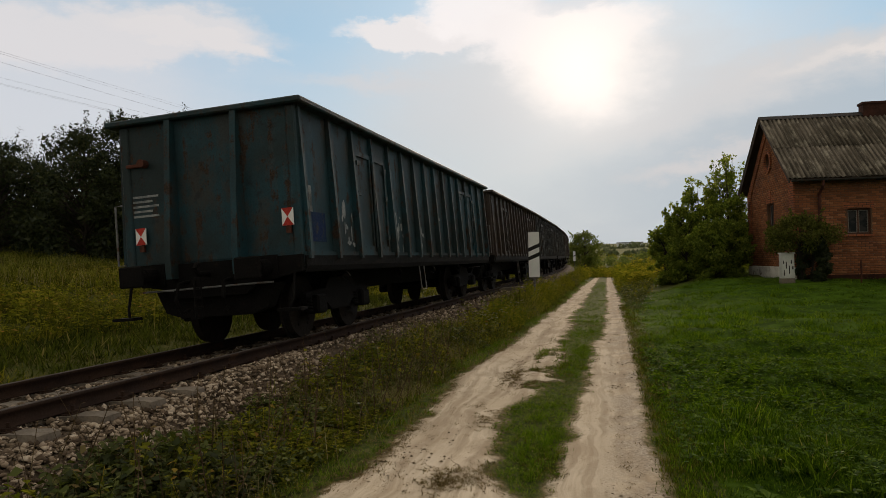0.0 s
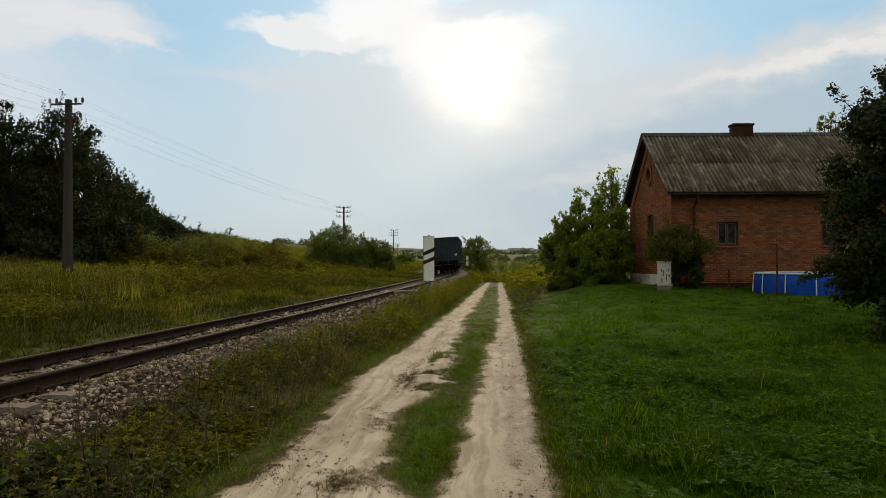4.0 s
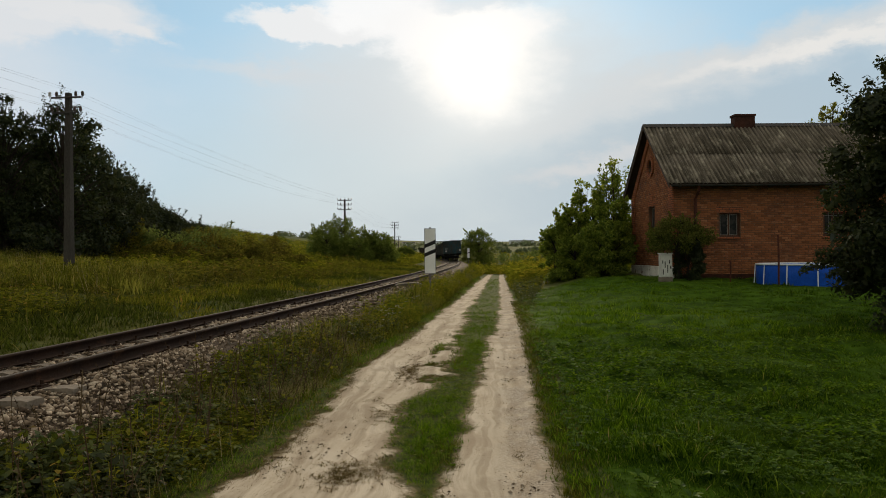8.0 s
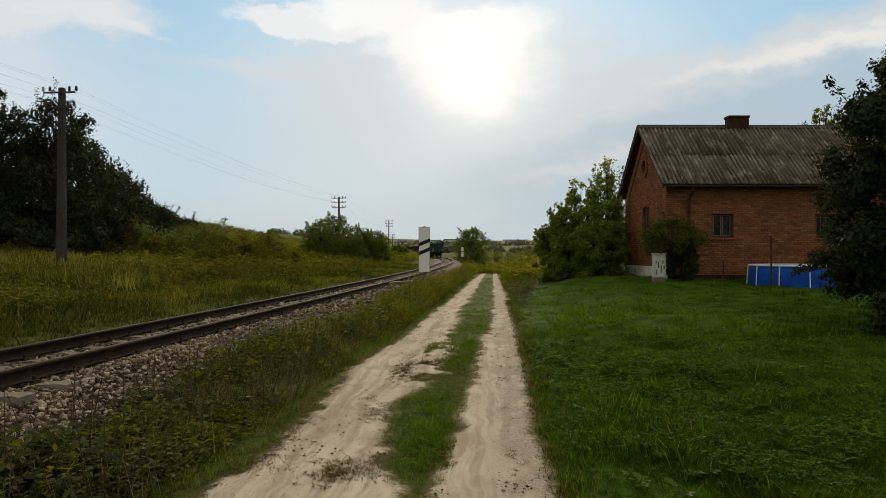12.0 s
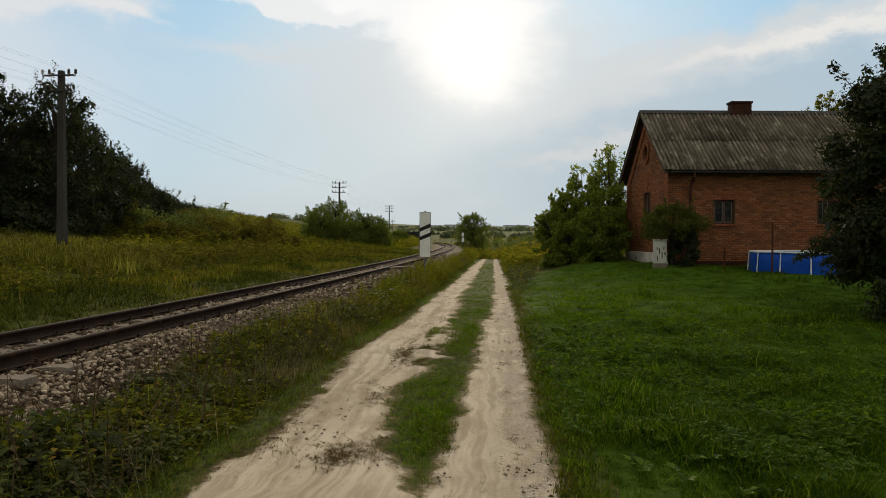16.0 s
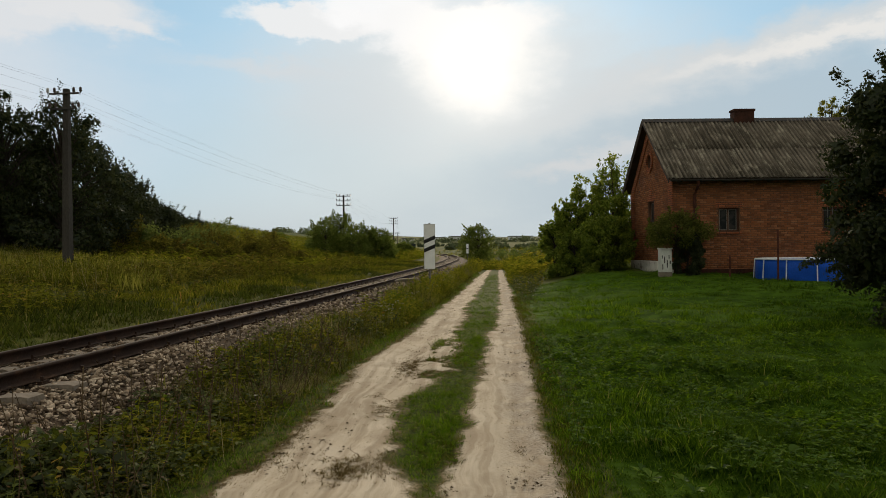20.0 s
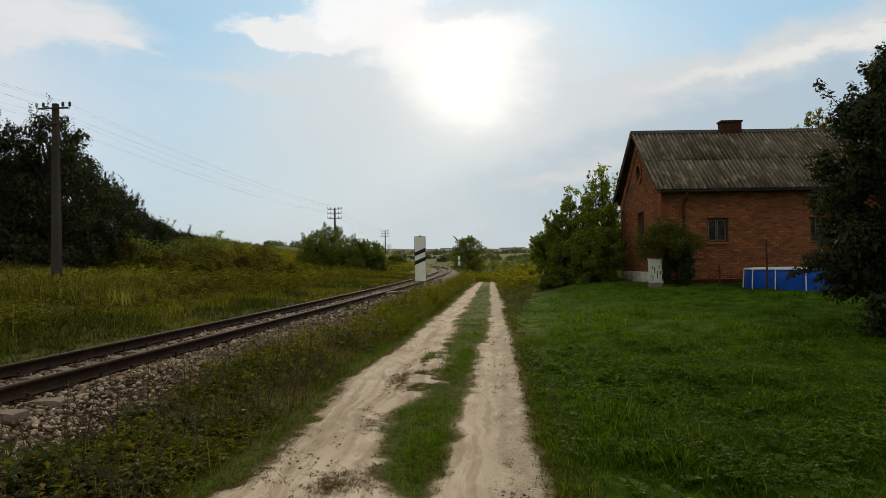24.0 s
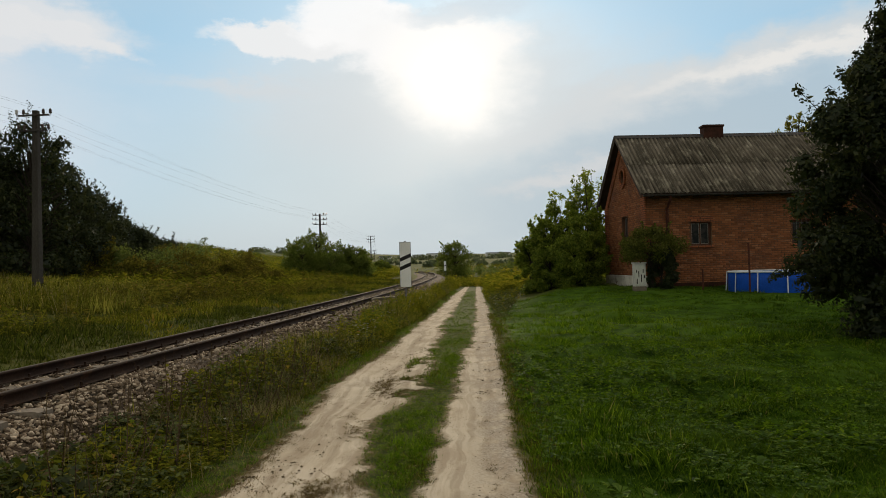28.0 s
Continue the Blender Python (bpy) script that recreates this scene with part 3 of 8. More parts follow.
def make_brick_piece():
    """A single brick's face: each brick of the wall has its own tone of red."""
    m, t = material("single_brick")
    k = Nodes(t)
    r = k.add("ShaderNodeValToRGB")
    g = k.add("ShaderNodeNewGeometry").outputs["Random Per Island"]
    k.put(r, 0, k.math("FRACT", k.math("ADD", g, k.random())))
    e = r.color_ramp.elements
    for p in (0.25, 0.55, 0.85):
        e.new(p)
    for q, col in zip(e, ((0.165, 0.066, 0.032), (0.235, 0.090, 0.040), (0.275, 0.105, 0.044), (0.305, 0.122, 0.052), (0.35, 0.160, 0.078))):
        q.color = (*col, 1)
    o = k.coord()
    a, b = k.noise(o, 0.8, 5.0), k.noise(o, 22.0, 4.0)
    col = k.mix(k.math("MULTIPLY", k.step(a, 0.46, 0.66), 0.55), r.outputs[0], (0.13, 0.055, 0.036))
    flake = k.noise(k.scaled(o, (1.0, 1.0, 2.5)), 2.6, 5.0, 0.65)
    col = k.mix(k.math("MULTIPLY", k.step(flake, 0.56, 0.68), 0.5), col, (0.46, 0.20, 0.105))
    col = k.mix(k.math("MULTIPLY", k.step(b, 0.4, 0.7), 0.4), col, (0.5, 0.45, 0.42), "MULTIPLY")
    k.surface(col, 0.92, 0.0, k.bump(b, 0.5, 0.006), 0.05)
    return m


M_BRICKPIECE = make_brick_piece()
M_MORTAR = worn("old_lime_mortar", (0.155, 0.082, 0.050), (0.110, 0.062, 0.040), (0.21, 0.145, 0.098), 1.5, 30.0, 0.95, 0.0, 0.5, 0.006)

# ---- tools for building ----
def empty(name, m=None):
    ob = new(name)
    ob.empty_display_size = 0.2
    if m is not None:
        ob.matrix_basis = m
    return ob


def attach(ob, mat, parent=None, label=""):
    ob.data.materials.append(mat)
    if parent is not None:
        ob.parent = parent
    if label:
        tagged(ob, label)
    return ob


def part(name, bm, mat, parent=None, label="", smooth=False):
    me = bpy.data.meshes.new(name)
    bm.to_mesh(me)
    bm.free()
    if smooth:
        me.polygons.foreach_set("use_smooth", [True] * len(me.polygons))
    return attach(new(name, me), mat, parent, label)


def bulk(name, verts, faces, mat, parent=None, label="", smooth=False):
    """One mesh from arrays: verts (n, 3), faces (m, 3) or (m, 4)."""
    verts, faces = np.asarray(verts, np.float32), np.asarray(faces, np.int32)
    me = bpy.data.meshes.new(name)
    m, c = faces.shape
    me.vertices.add(len(verts)), me.loops.add(m * c), me.polygons.add(m)
    me.vertices.foreach_set("co", verts.ravel())
    me.loops.foreach_set("vertex_index", faces.ravel())
    me.polygons.foreach_set("loop_start", np.arange(0, m * c, c, dtype=np.int32))
    me.polygons.foreach_set("loop_total", np.full(m, c, np.int32))
    if smooth:
        me.polygons.foreach_set("use_smooth", np.ones(m, bool))
    me.update(calc_edges=True)
    me.validate()
    return attach(new(name, me), mat, parent, label)


def box(bm, x0, x1, y0, y1, z0, z1, bevel=0.0, m=None):
    r = bmesh.ops.create_cube(bm, size=1.0, matrix=Matrix.Translation(((x0 + x1) / 2, (y0 + y1) / 2, (z0 + z1) / 2)) @ Matrix.Diagonal((abs(x1 - x0), abs(y1 - y0), abs(z1 - z0), 1)))
    vs = r["verts"]
    if bevel:
        es = list({e for v in vs for e in v.link_edges})
        out = bmesh.ops.bevel(bm, geom=es, offset=bevel, segments=1, affect="EDGES", profile=0.5)
        vs = list({v for f in out["faces"] for v in f.verts} | {v for v in vs if v.is_valid})
    if m is not None:
        bmesh.ops.transform(bm, matrix=m, verts=vs)
    return bm


def boxed(x0, x1, y0, y1, z0, z1, bevel=0.0, m=None):
    return box(bmesh.new(), x0, x1, y0, y1, z0, z1, bevel, m)


def tube(bm, points, radius, sides=8, close=False):
    """A round bar through points; radius may be a list, one for each point."""
    pts = [Vector(p) for p in points]
    rad = radius if isinstance(radius, (list, tuple)) else [radius] * len(pts)
    rings = []
    for i, p in enumerate(pts):
        d = (pts[min(i + 1, len(pts) - 1)] - pts[max(i - 1, 0)]).normalized()
        a = d.cross(Vector((0, 0, 1)) if abs(d.z) < 0.9 else Vector((1, 0, 0))).normalized()
        b = d.cross(a)
        rings.append([bm.verts.new(p + rad[i] * (math.cos(2 * math.pi * j / sides) * a + math.sin(2 * math.pi * j / sides) * b)) for j in range(sides)])
    for r0, r1 in zip(rings, rings[1:]):
        for j in range(sides):
            bm.faces.new((r0[j], r0[(j + 1) % sides], r1[(j + 1) % sides], r1[j]))
    bm.faces.new(rings[0][::-1]), bm.faces.new(rings[-1])
    return bm


def disc(bm, centre, axis, radius, thick, sides=20):
    c, a = Vector(centre), Vector(axis).normalized()
    return tube(bm, [c - a * thick / 2, c + a * thick / 2], radius, sides)


def prism(bm, outline, y0, y1):
    """A slab: an outline in x and z, drawn out from y0 to y1."""
    a = [bm.verts.new((x, y0, z)) for x, z in outline]
    b = [bm.verts.new((x, y1, z)) for x, z in outline]
    n = len(outline)
    bm.faces.new(a), bm.faces.new(b[::-1])
    for i in range(n):
        bm.faces.new((a[i], b[i], b[(i + 1) % n], a[(i + 1) % n]))
    bmesh.ops.recalc_face_normals(bm, faces=bm.faces)
    return bm


def smooth01(v, a, b):
    t = np.clip((np.asarray(v, float) - a) / (b - a), 0, 1)
    return t * t * (3 - 2 * t)


# smooth lattice noise for heights and scatter
LATTICE = np.random.default_rng(3).random((64, 64))


def wobble(x, y, size):
    x, y = np.asarray(x, float) / size + 1000, np.asarray(y, float) / size + 1000
    i, j = np.floor(x).astype(int), np.floor(y).astype(int)
    u, v = x - i, y - j
    u, v = u * u * (3 - 2 * u), v * v * (3 - 2 * v)
    q = lambda a, b: LATTICE[a % 64, b % 64]
    return (q(i, j) * (1 - u) + q(i + 1, j) * u) * (1 - v) + (q(i, j + 1) * (1 - u) + q(i + 1, j + 1) * u) * v - 0.5


# ---- the lie of the land ----
HEAD = 0.54          # height of the outer rail's head
CANT = 0.055         # the curve's superelevation


def track_x(y):
    """The track's centre line: a wide left-hand curve."""
    y = np.asarray(y, float)
    return -5.65 + 0.123 * y - 0.00053 * y * y


def track_way(y):
    return 0.123 - 0.00106 * np.asarray(y, float)


def road_x(y):
    return -0.60 + 0.078 * np.asarray(y, float)


def ground_z(x, y):
    x, y = np.asarray(x, float), np.asarray(y, float)
    yt = np.clip(y, -40, 430)
    side = x - track_x(yt)
    left = np.maximum(0, -side - 3.0)
    z = 0.22 * smooth01(-side, 1.0, 3.0)
    z = z + np.minimum(0.056 * left + 0.0013 * np.minimum(left, 60) ** 2, 9.0)
    lat = x - road_x(np.clip(y, -40, 200)) - 1.1
    z = z + 0.10 * smooth01(y, 6.0, 11.0) * smooth01(side, 2.0, 3.5) + 0.52 * smooth01(y, 16.0, 31.0) * smooth01(lat, 0.0, 3.5) * (1 - smooth01(y, 45, 80))
    fall = 0.016 * np.clip(y - 17, 0, 95) * smooth01(side, 2.3, 3.5) * (1 - smooth01(y, 125, 210))
    z = z - fall * (1 - smooth01(lat, 1.2, 6.0) * (1 - smooth01(y, 46, 75)))
    z = z + 0.0170 * np.maximum(0, y - 160)
    z = z + 0.0170 * np.maximum(0, -y - 60)
    z = z + 0.010 * np.maximum(0, np.abs(x) - 60)
    bed = 1 - smooth01(np.abs(side), 2.6, 3.4)
    road = 1 - smooth01(np.abs(x - road_x(y)), 1.2, 1.8)
    z = z + (0.17 * wobble(x + 7, y, 1.25) + 0.13 * wobble(x, y + 3, 0.55)) * smooth01(lat, 0.1, 1.0) * (1 - smooth01(y, 30, 40))
    rough = (0.10 * wobble(x, y, 2.3) + 0.05 * wobble(x + 31, y, 0.7)) * (1 - 0.8 * road) * (1 - bed)
    return z + rough - 0.03 * bed - 0.03 * np.exp(-((np.abs(x - road_x(y)) - 0.72) / 0.32) ** 2)


def steps(fine_lo, fine_hi, fine, lo, hi, grow=1.09):
    a = list(np.arange(fine_lo, fine_hi, fine))
    s, v = fine, fine_hi
    while v < hi:
        a.append(v)
        s *= grow
        v += s
    a.append(hi)
    s, v = fine * grow, fine_lo - fine * grow
    while v > lo:
        a.insert(0, v)
        s *= grow
        v -= s
    a.insert(0, lo)
    return np.array(a)


def sheet(xs, ys):
    nx, ny = len(xs), len(ys)
    gx, gy = np.meshgrid(xs, ys)
    i = np.arange(nx * ny).reshape(ny, nx)
    f = np.stack([i[:-1, :-1], i[:-1, 1:], i[1:, 1:], i[1:, :-1]], -1).reshape(-1, 4)
    return gx.ravel(), gy.ravel(), f


def build_ground():
    gx, gy, f = sheet(steps(-7, 9, 0.18, -2600, 2600), steps(1.5, 22, 0.20, -2600, 4500))
    d = gx - road_x(gy)
    under = smooth01(d, -1.75, -1.45) * (1 - smooth01(d, 1.2, 1.45)) * (1 - smooth01(gy, 95, 102)) * smooth01(gy, -11, -9)
    ob = bulk("ground", np.stack([gx, gy, ground_z(gx, gy) - 0.07 * under], 1), f, M_GROUND, None, "", True)
    turf = ob.data.attributes.new("turf", "FLOAT", "POINT")
    turf.data.foreach_set("value", (smooth01(d, 1.0, 1.5) * (1 - smooth01(gy, 29, 34))).astype(np.float32))
    far = ob.data.attributes.new("far", "FLOAT", "POINT")
    far.data.foreach_set("value", smooth01(np.hypot(gx, gy), 90, 220).astype(np.float32))
    tagged(ob, "uneven grassy ground with dry and green patches", "ground", "", "structure")


def road_mask(x, y):
    """How bare the sand is: the two ruts with ragged edges, and bare patches between them."""
    d = x - road_x(y)
    rag = 0.30 * wobble(x * 1.0, y, 0.55) + 0.22 * wobble(x + 9, y, 1.6) + 0.28 * wobble(x, y + 5, 0.21) + 0.18 * wobble(x, y + 2, 0.12)
    # edges of the left rut (d0, d1) and of the right rut (d2, d3)
    d0 = np.interp(y, (4.0, 5.0, 7.5, 11.0, 15.0, 30.0), (-1.42, -1.33, -1.27, -1.24, -1.00, -0.95))
    d1 = np.interp(y, (1.5, 2.6, 3.8, 4.6, 5.4, 6.2, 7.7, 8.4, 9.2, 11.5, 13.0, 17.5, 60.0), (-0.35, 0.3, 0.5, 0.06, -0.24, -0.44, -0.46, -0.22, -0.10, -0.08, -0.24, -0.26, -0.30))
    d2 = np.interp(y, (1.5, 2.6, 3.9, 4.8, 6.1, 7.8, 10.8, 17.5, 60.0), (0.42, 0.25, 0.10, 0.20, 0.27, 0.30, 0.36, 0.62, 0.60))
    d3 = np.interp(y, (4.0, 6.0, 9.0, 17.5, 60.0), (1.04, 0.97, 0.96, 1.08, 1.10))
    left = smooth01(d - d0 + 0.40 * rag, -0.16, 0.18) * (1 - smooth01(d - d1 + 0.55 * rag, -0.20, 0.22))
    right = smooth01(d - d2 + 0.40 * rag, -0.16, 0.16) * (1 - smooth01(d - d3 + 0.35 * rag, -0.14, 0.20))
    # scraps of turf where the middle is worn thin
    scrap = smooth01(wobble(x, y + 3, 0.5) + 0.8 * wobble(x + 4, y, 0.20) + 0.7 * wobble(x + 4, y, 0.12), 0.05, 0.40)
    worn_mid = smooth01(d, -0.55, -0.40) * smooth01(y, 7.6, 8.4) * (1 - smooth01(y, 11.5, 13.0))
    left = left * (1 - 0.75 * scrap * worn_mid)
    return np.clip(np.maximum(left, right), 0, 1)


def build_road():
    ys = steps(1.5, 17, 0.055, -12, 104, 1.03)
    us = np.arange(-1.9, 1.6, 0.055)
    u, y, f = sheet(us, ys)
    x = u + road_x(y)
    m = road_mask(x, y)
    z = ground_z(x, y) + 0.030 * (m - 0.40) + 0.02 * wobble(x * 3.0, y, 1.1) * m - 0.016 * m * np.exp(-((np.abs(u - 0.05) - 0.72) / 0.16) ** 2)
    ob = bulk("dirt_road", np.stack([x, y, z], 1), f, M_SAND, None, "", True)
    bare = ob.data.attributes.new("bare", "FLOAT", "POINT")
    bare.data.foreach_set("value", m.astype(np.float32))
    across = ob.data.attributes.new("across", "FLOAT", "POINT")
    across.data.foreach_set("value", u.astype(np.float32))
    tagged(ob, "pale sandy farm track with two bare wheel ruts", "dirt road", "", "structure")


# ---- railway ----
def track_pose(y, side=0.0, up=0.0):
    """A pose on the track at y: local y along the rails, local x across, canted."""
    a = math.degrees(math.atan(float(track_way(y))))
    m = Matrix.Translation((float(track_x(y)), y, HEAD - 0.75 * CANT)) @ pose(0, 0, 0, 0, 0, -a) @ pose(0, 0, 0, 0, -math.degrees(math.atan(CANT)), 0)
    return m @ Matrix.Translation((side, 0, up))


def sweep(profile, ys, side):
    """A bar with a closed profile (across, up) laid along the track."""
    rows = []
    for y in ys:
        m = track_pose(float(y), side)
        rows.append([m @ Vector((a, 0, b)) for a, b in profile])
    v = np.array(rows).reshape(-1, 3)
    n, k = len(ys), len(profile)
    i = np.arange(n * k).reshape(n, k)
    j = np.roll(i, -1, 1)
    return v, np.stack([i[:-1], i[1:], j[1:], j[:-1]], -1).reshape(-1, 4)


def build_track():
    track = empty("railway_track")
    tagged(track, "single railway track with rusty rails on concrete sleepers", "railway track")
    ys = np.concatenate([np.arange(-14, 40, 0.75), np.arange(40, 430, 2.5)])
    body = [(-0.036, -0.006), (-0.036, -0.036), (-0.008, -0.050), (-0.008, -0.125), (-0.062, -0.140), (-0.062, -0.152), (0.062, -0.152), (0.062, -0.140), (0.008, -0.125), (0.008, -0.050), (0.036, -0.036), (0.036, -0.006)]
    top = [(-0.034, -0.007), (-0.024, 0.0), (0.024, 0.0), (0.034, -0.007)]
    for s in (-0.75, 0.75):
        v, f = sweep(body, ys, s)
        r = bulk("rail", v, f, M_RAIL, track)
        v, f = sweep(top, ys, s)
        bulk("rail_head", v, f, M_RAILTOP, r, "bright worn running surface")
    # concrete sleepers: deep ends, a shallower middle
    bm = bmesh.new()
    out = [(-1.25, -0.19), (-1.25, -0.015), (-1.18, 0.0), (-0.45, 0.0), (-0.35, -0.03), (0.35, -0.03), (0.45, 0.0), (1.18, 0.0), (1.25, -0.015), (1.25, -0.19)]
    prism(bm, out, -0.13, 0.13)
    for v in bm.verts:
        if v.co.z > -0.05:
            v.co.y *= 0.82
    me = bpy.data.meshes.new("sleeper")
    bm.to_mesh(me), bm.free()
    me.materials.append(M_SLEEPER)
    bm = bmesh.new()
    box(bm, -0.15, 0.15, -0.08, 0.08, 0.0, 0.012)
    for q in (-0.10, 0.10):
        box(bm, q - 0.035, q + 0.035, -0.05, 0.05, 0.012, 0.032)
        disc(bm, (q * 1.05, 0, 0.045), (0, 0, 1), 0.018, 0.06, 6)
    clip = bpy.data.meshes.new("rail_fastening")
    bm.to_mesh(clip), bm.free()
    clip.materials.append(M_RAIL)
    y, n = -6.0, 0
    far_v, far_f = [], []
    while y < 230:
        m = track_pose(y, 0.0, -0.166) @ pose(random.uniform(-.03, .03), 0, random.uniform(-.012, .006), 0, random.uniform(-.3, .3), random.uniform(-1.2, 1.2))
        if y < 120:
            s = new("sleeper", me)
            s.parent, s.matrix_basis = track, m
            if y < 32:
                for q in (-0.75, 0.75):
                    c = new("rail_fastening", clip)
                    c.parent, c.matrix_basis = s, Matrix.Translation((q, 0, 0))
        else:
            far_v += [m @ v.co for v in me.vertices]
            far_f.append(n)
            n += 1
        y += 0.62
    tri = []
    for p in me.polygons:
        q = list(p.vertices)
        tri += [(q[0], q[i], q[i + 1]) for i in range(1, len(q) - 1)]
    tri, k = np.array(tri), len(me.vertices)
    fs = np.concatenate([tri + k * i for i in far_f])
    far = bulk("far_sleepers", far_v, fs, M_SLEEPER, track)
    tagged(far, kind="stuff")
    # ballast bed
    us = np.array([-3.3, -2.9, -2.5, -2.1, -1.8, -1.5, -1.25, -1.0, -0.75, -0.5, -0.25, 0.0, 0.25, 0.5, 0.75, 1.0, 1.25, 1.5, 1.7, 1.9, 2.2, 2.5, 2.8, 3.2, 3.6])
    yb = np.concatenate([np.arange(-14, 30, 0.25), np.arange(30, 430, 2.0)])
    u, yy, f = sheet(us, yb)
    x = u + track_x(yy)
    zc = HEAD - 0.75 * CANT + u * CANT
    top = zc - 0.205 - 0.055 * smooth01(np.abs(u), 0.9, 1.25) * (1 - smooth01(yy, 6.4, 8.0)) + 0.055 * smooth01(np.abs(u), 0.85, 1.1) * smooth01(yy, 6.6, 8.4) + 0.03 * wobble(x, yy, 0.5)
    low = ground_z(x, yy) - 0.06
    k = smooth01(np.abs(u), 1.22, 2.45)
    z = top * (1 - k) + low * k + 0.03 * wobble(x, yy, 0.35)
    bed = bulk("ballast_bed", np.stack([x, yy, z], 1), f, M_BED, None, "", True)
    tagged(bed, "stony ballast bed that carries the railway track", "ballast", "", "structure")
    return bed


def stones(count, y0, y1, u0, u1, size, seed, name="ballast_stones"):
    """Broken stone strewn over the bed, one joined mesh."""
    r = np.random.default_rng(seed)
    bm = bmesh.new()
    bmesh.ops.create_icosphere(bm, subdivisions=1, radius=1.0)
    base = np.array([v.co for v in bm.verts])
    tri = np.array([[v.index for v in f.verts] for f in bm.faces])
    bm.free()
    y = y0 + (y1 - y0) * r.random(count) ** 1.5
    u = u0 + (u1 - u0) * r.random(count)
    x = u + track_x(y)
    zc = HEAD - 0.75 * CANT + u * CANT
    low = ground_z(x, y) - 0.06
    k = smooth01(np.abs(u), 1.22, 2.45)
    z = (zc - 0.205 - 0.055 * smooth01(np.abs(u), 0.9, 1.25) * (1 - smooth01(y, 6.4, 8.0)) + 0.055 * smooth01(np.abs(u), 0.85, 1.1) * smooth01(y, 6.6, 8.4)) * (1 - k) + low * k + 0.02
    s = size * (0.5 + r.random(count) ** 2 * 1.1)
    v = base[None] * (0.42 + 1.10 * r.random((count, len(base), 1)))
    v = v * (s[:, None, None] * np.array([1.0, 1.0, 0.72]) * (0.75 + 0.5 * r.random((count, 1, 3))))
    a = r.random(count) * 6.283
    c, sn = np.cos(a)[:, None], np.sin(a)[:, None]
    v = np.stack([v[..., 0] * c - v[..., 1] * sn + x[:, None], v[..., 0] * sn + v[..., 1] * c + y[:, None], v[..., 2] + z[:, None]], -1)
    f = tri[None] + (np.arange(count) * len(base))[:, None, None]
    ob = bulk(name, v.reshape(-1, 3), f.reshape(-1, 3), M_STONE)
    tagged(ob, "loose pale broken stones along the rails", "ballast stones", "", "stuff")


build_ground()
build_road()
build_track()
stones(10500, 3.0, 17.0, -1.7, 2.35, 0.024, 11)
stones(5500, 3.2, 9.5, 0.95, 2.3, 0.021, 13)
stones(2600, -9.0, 3.2, -1.7, 2.2, 0.034, 14)
stones(4500, 14.0, 50.0, -1.5, 1.9, 0.040, 12)

# ---- the train: open four-axle coal wagons ----
L_BODY, W_BODY, Z_FLOOR, Z_TOP = 12.9, 2.86, 1.02, 3.33


def side_ribs():
    return [-6.35, -5.35, -4.45, -3.55, -2.65, -1.85, -1.05, -0.25, 0.55, 1.35, 2.15, 2.95, 3.75, 4.60, 5.45, 6.35]


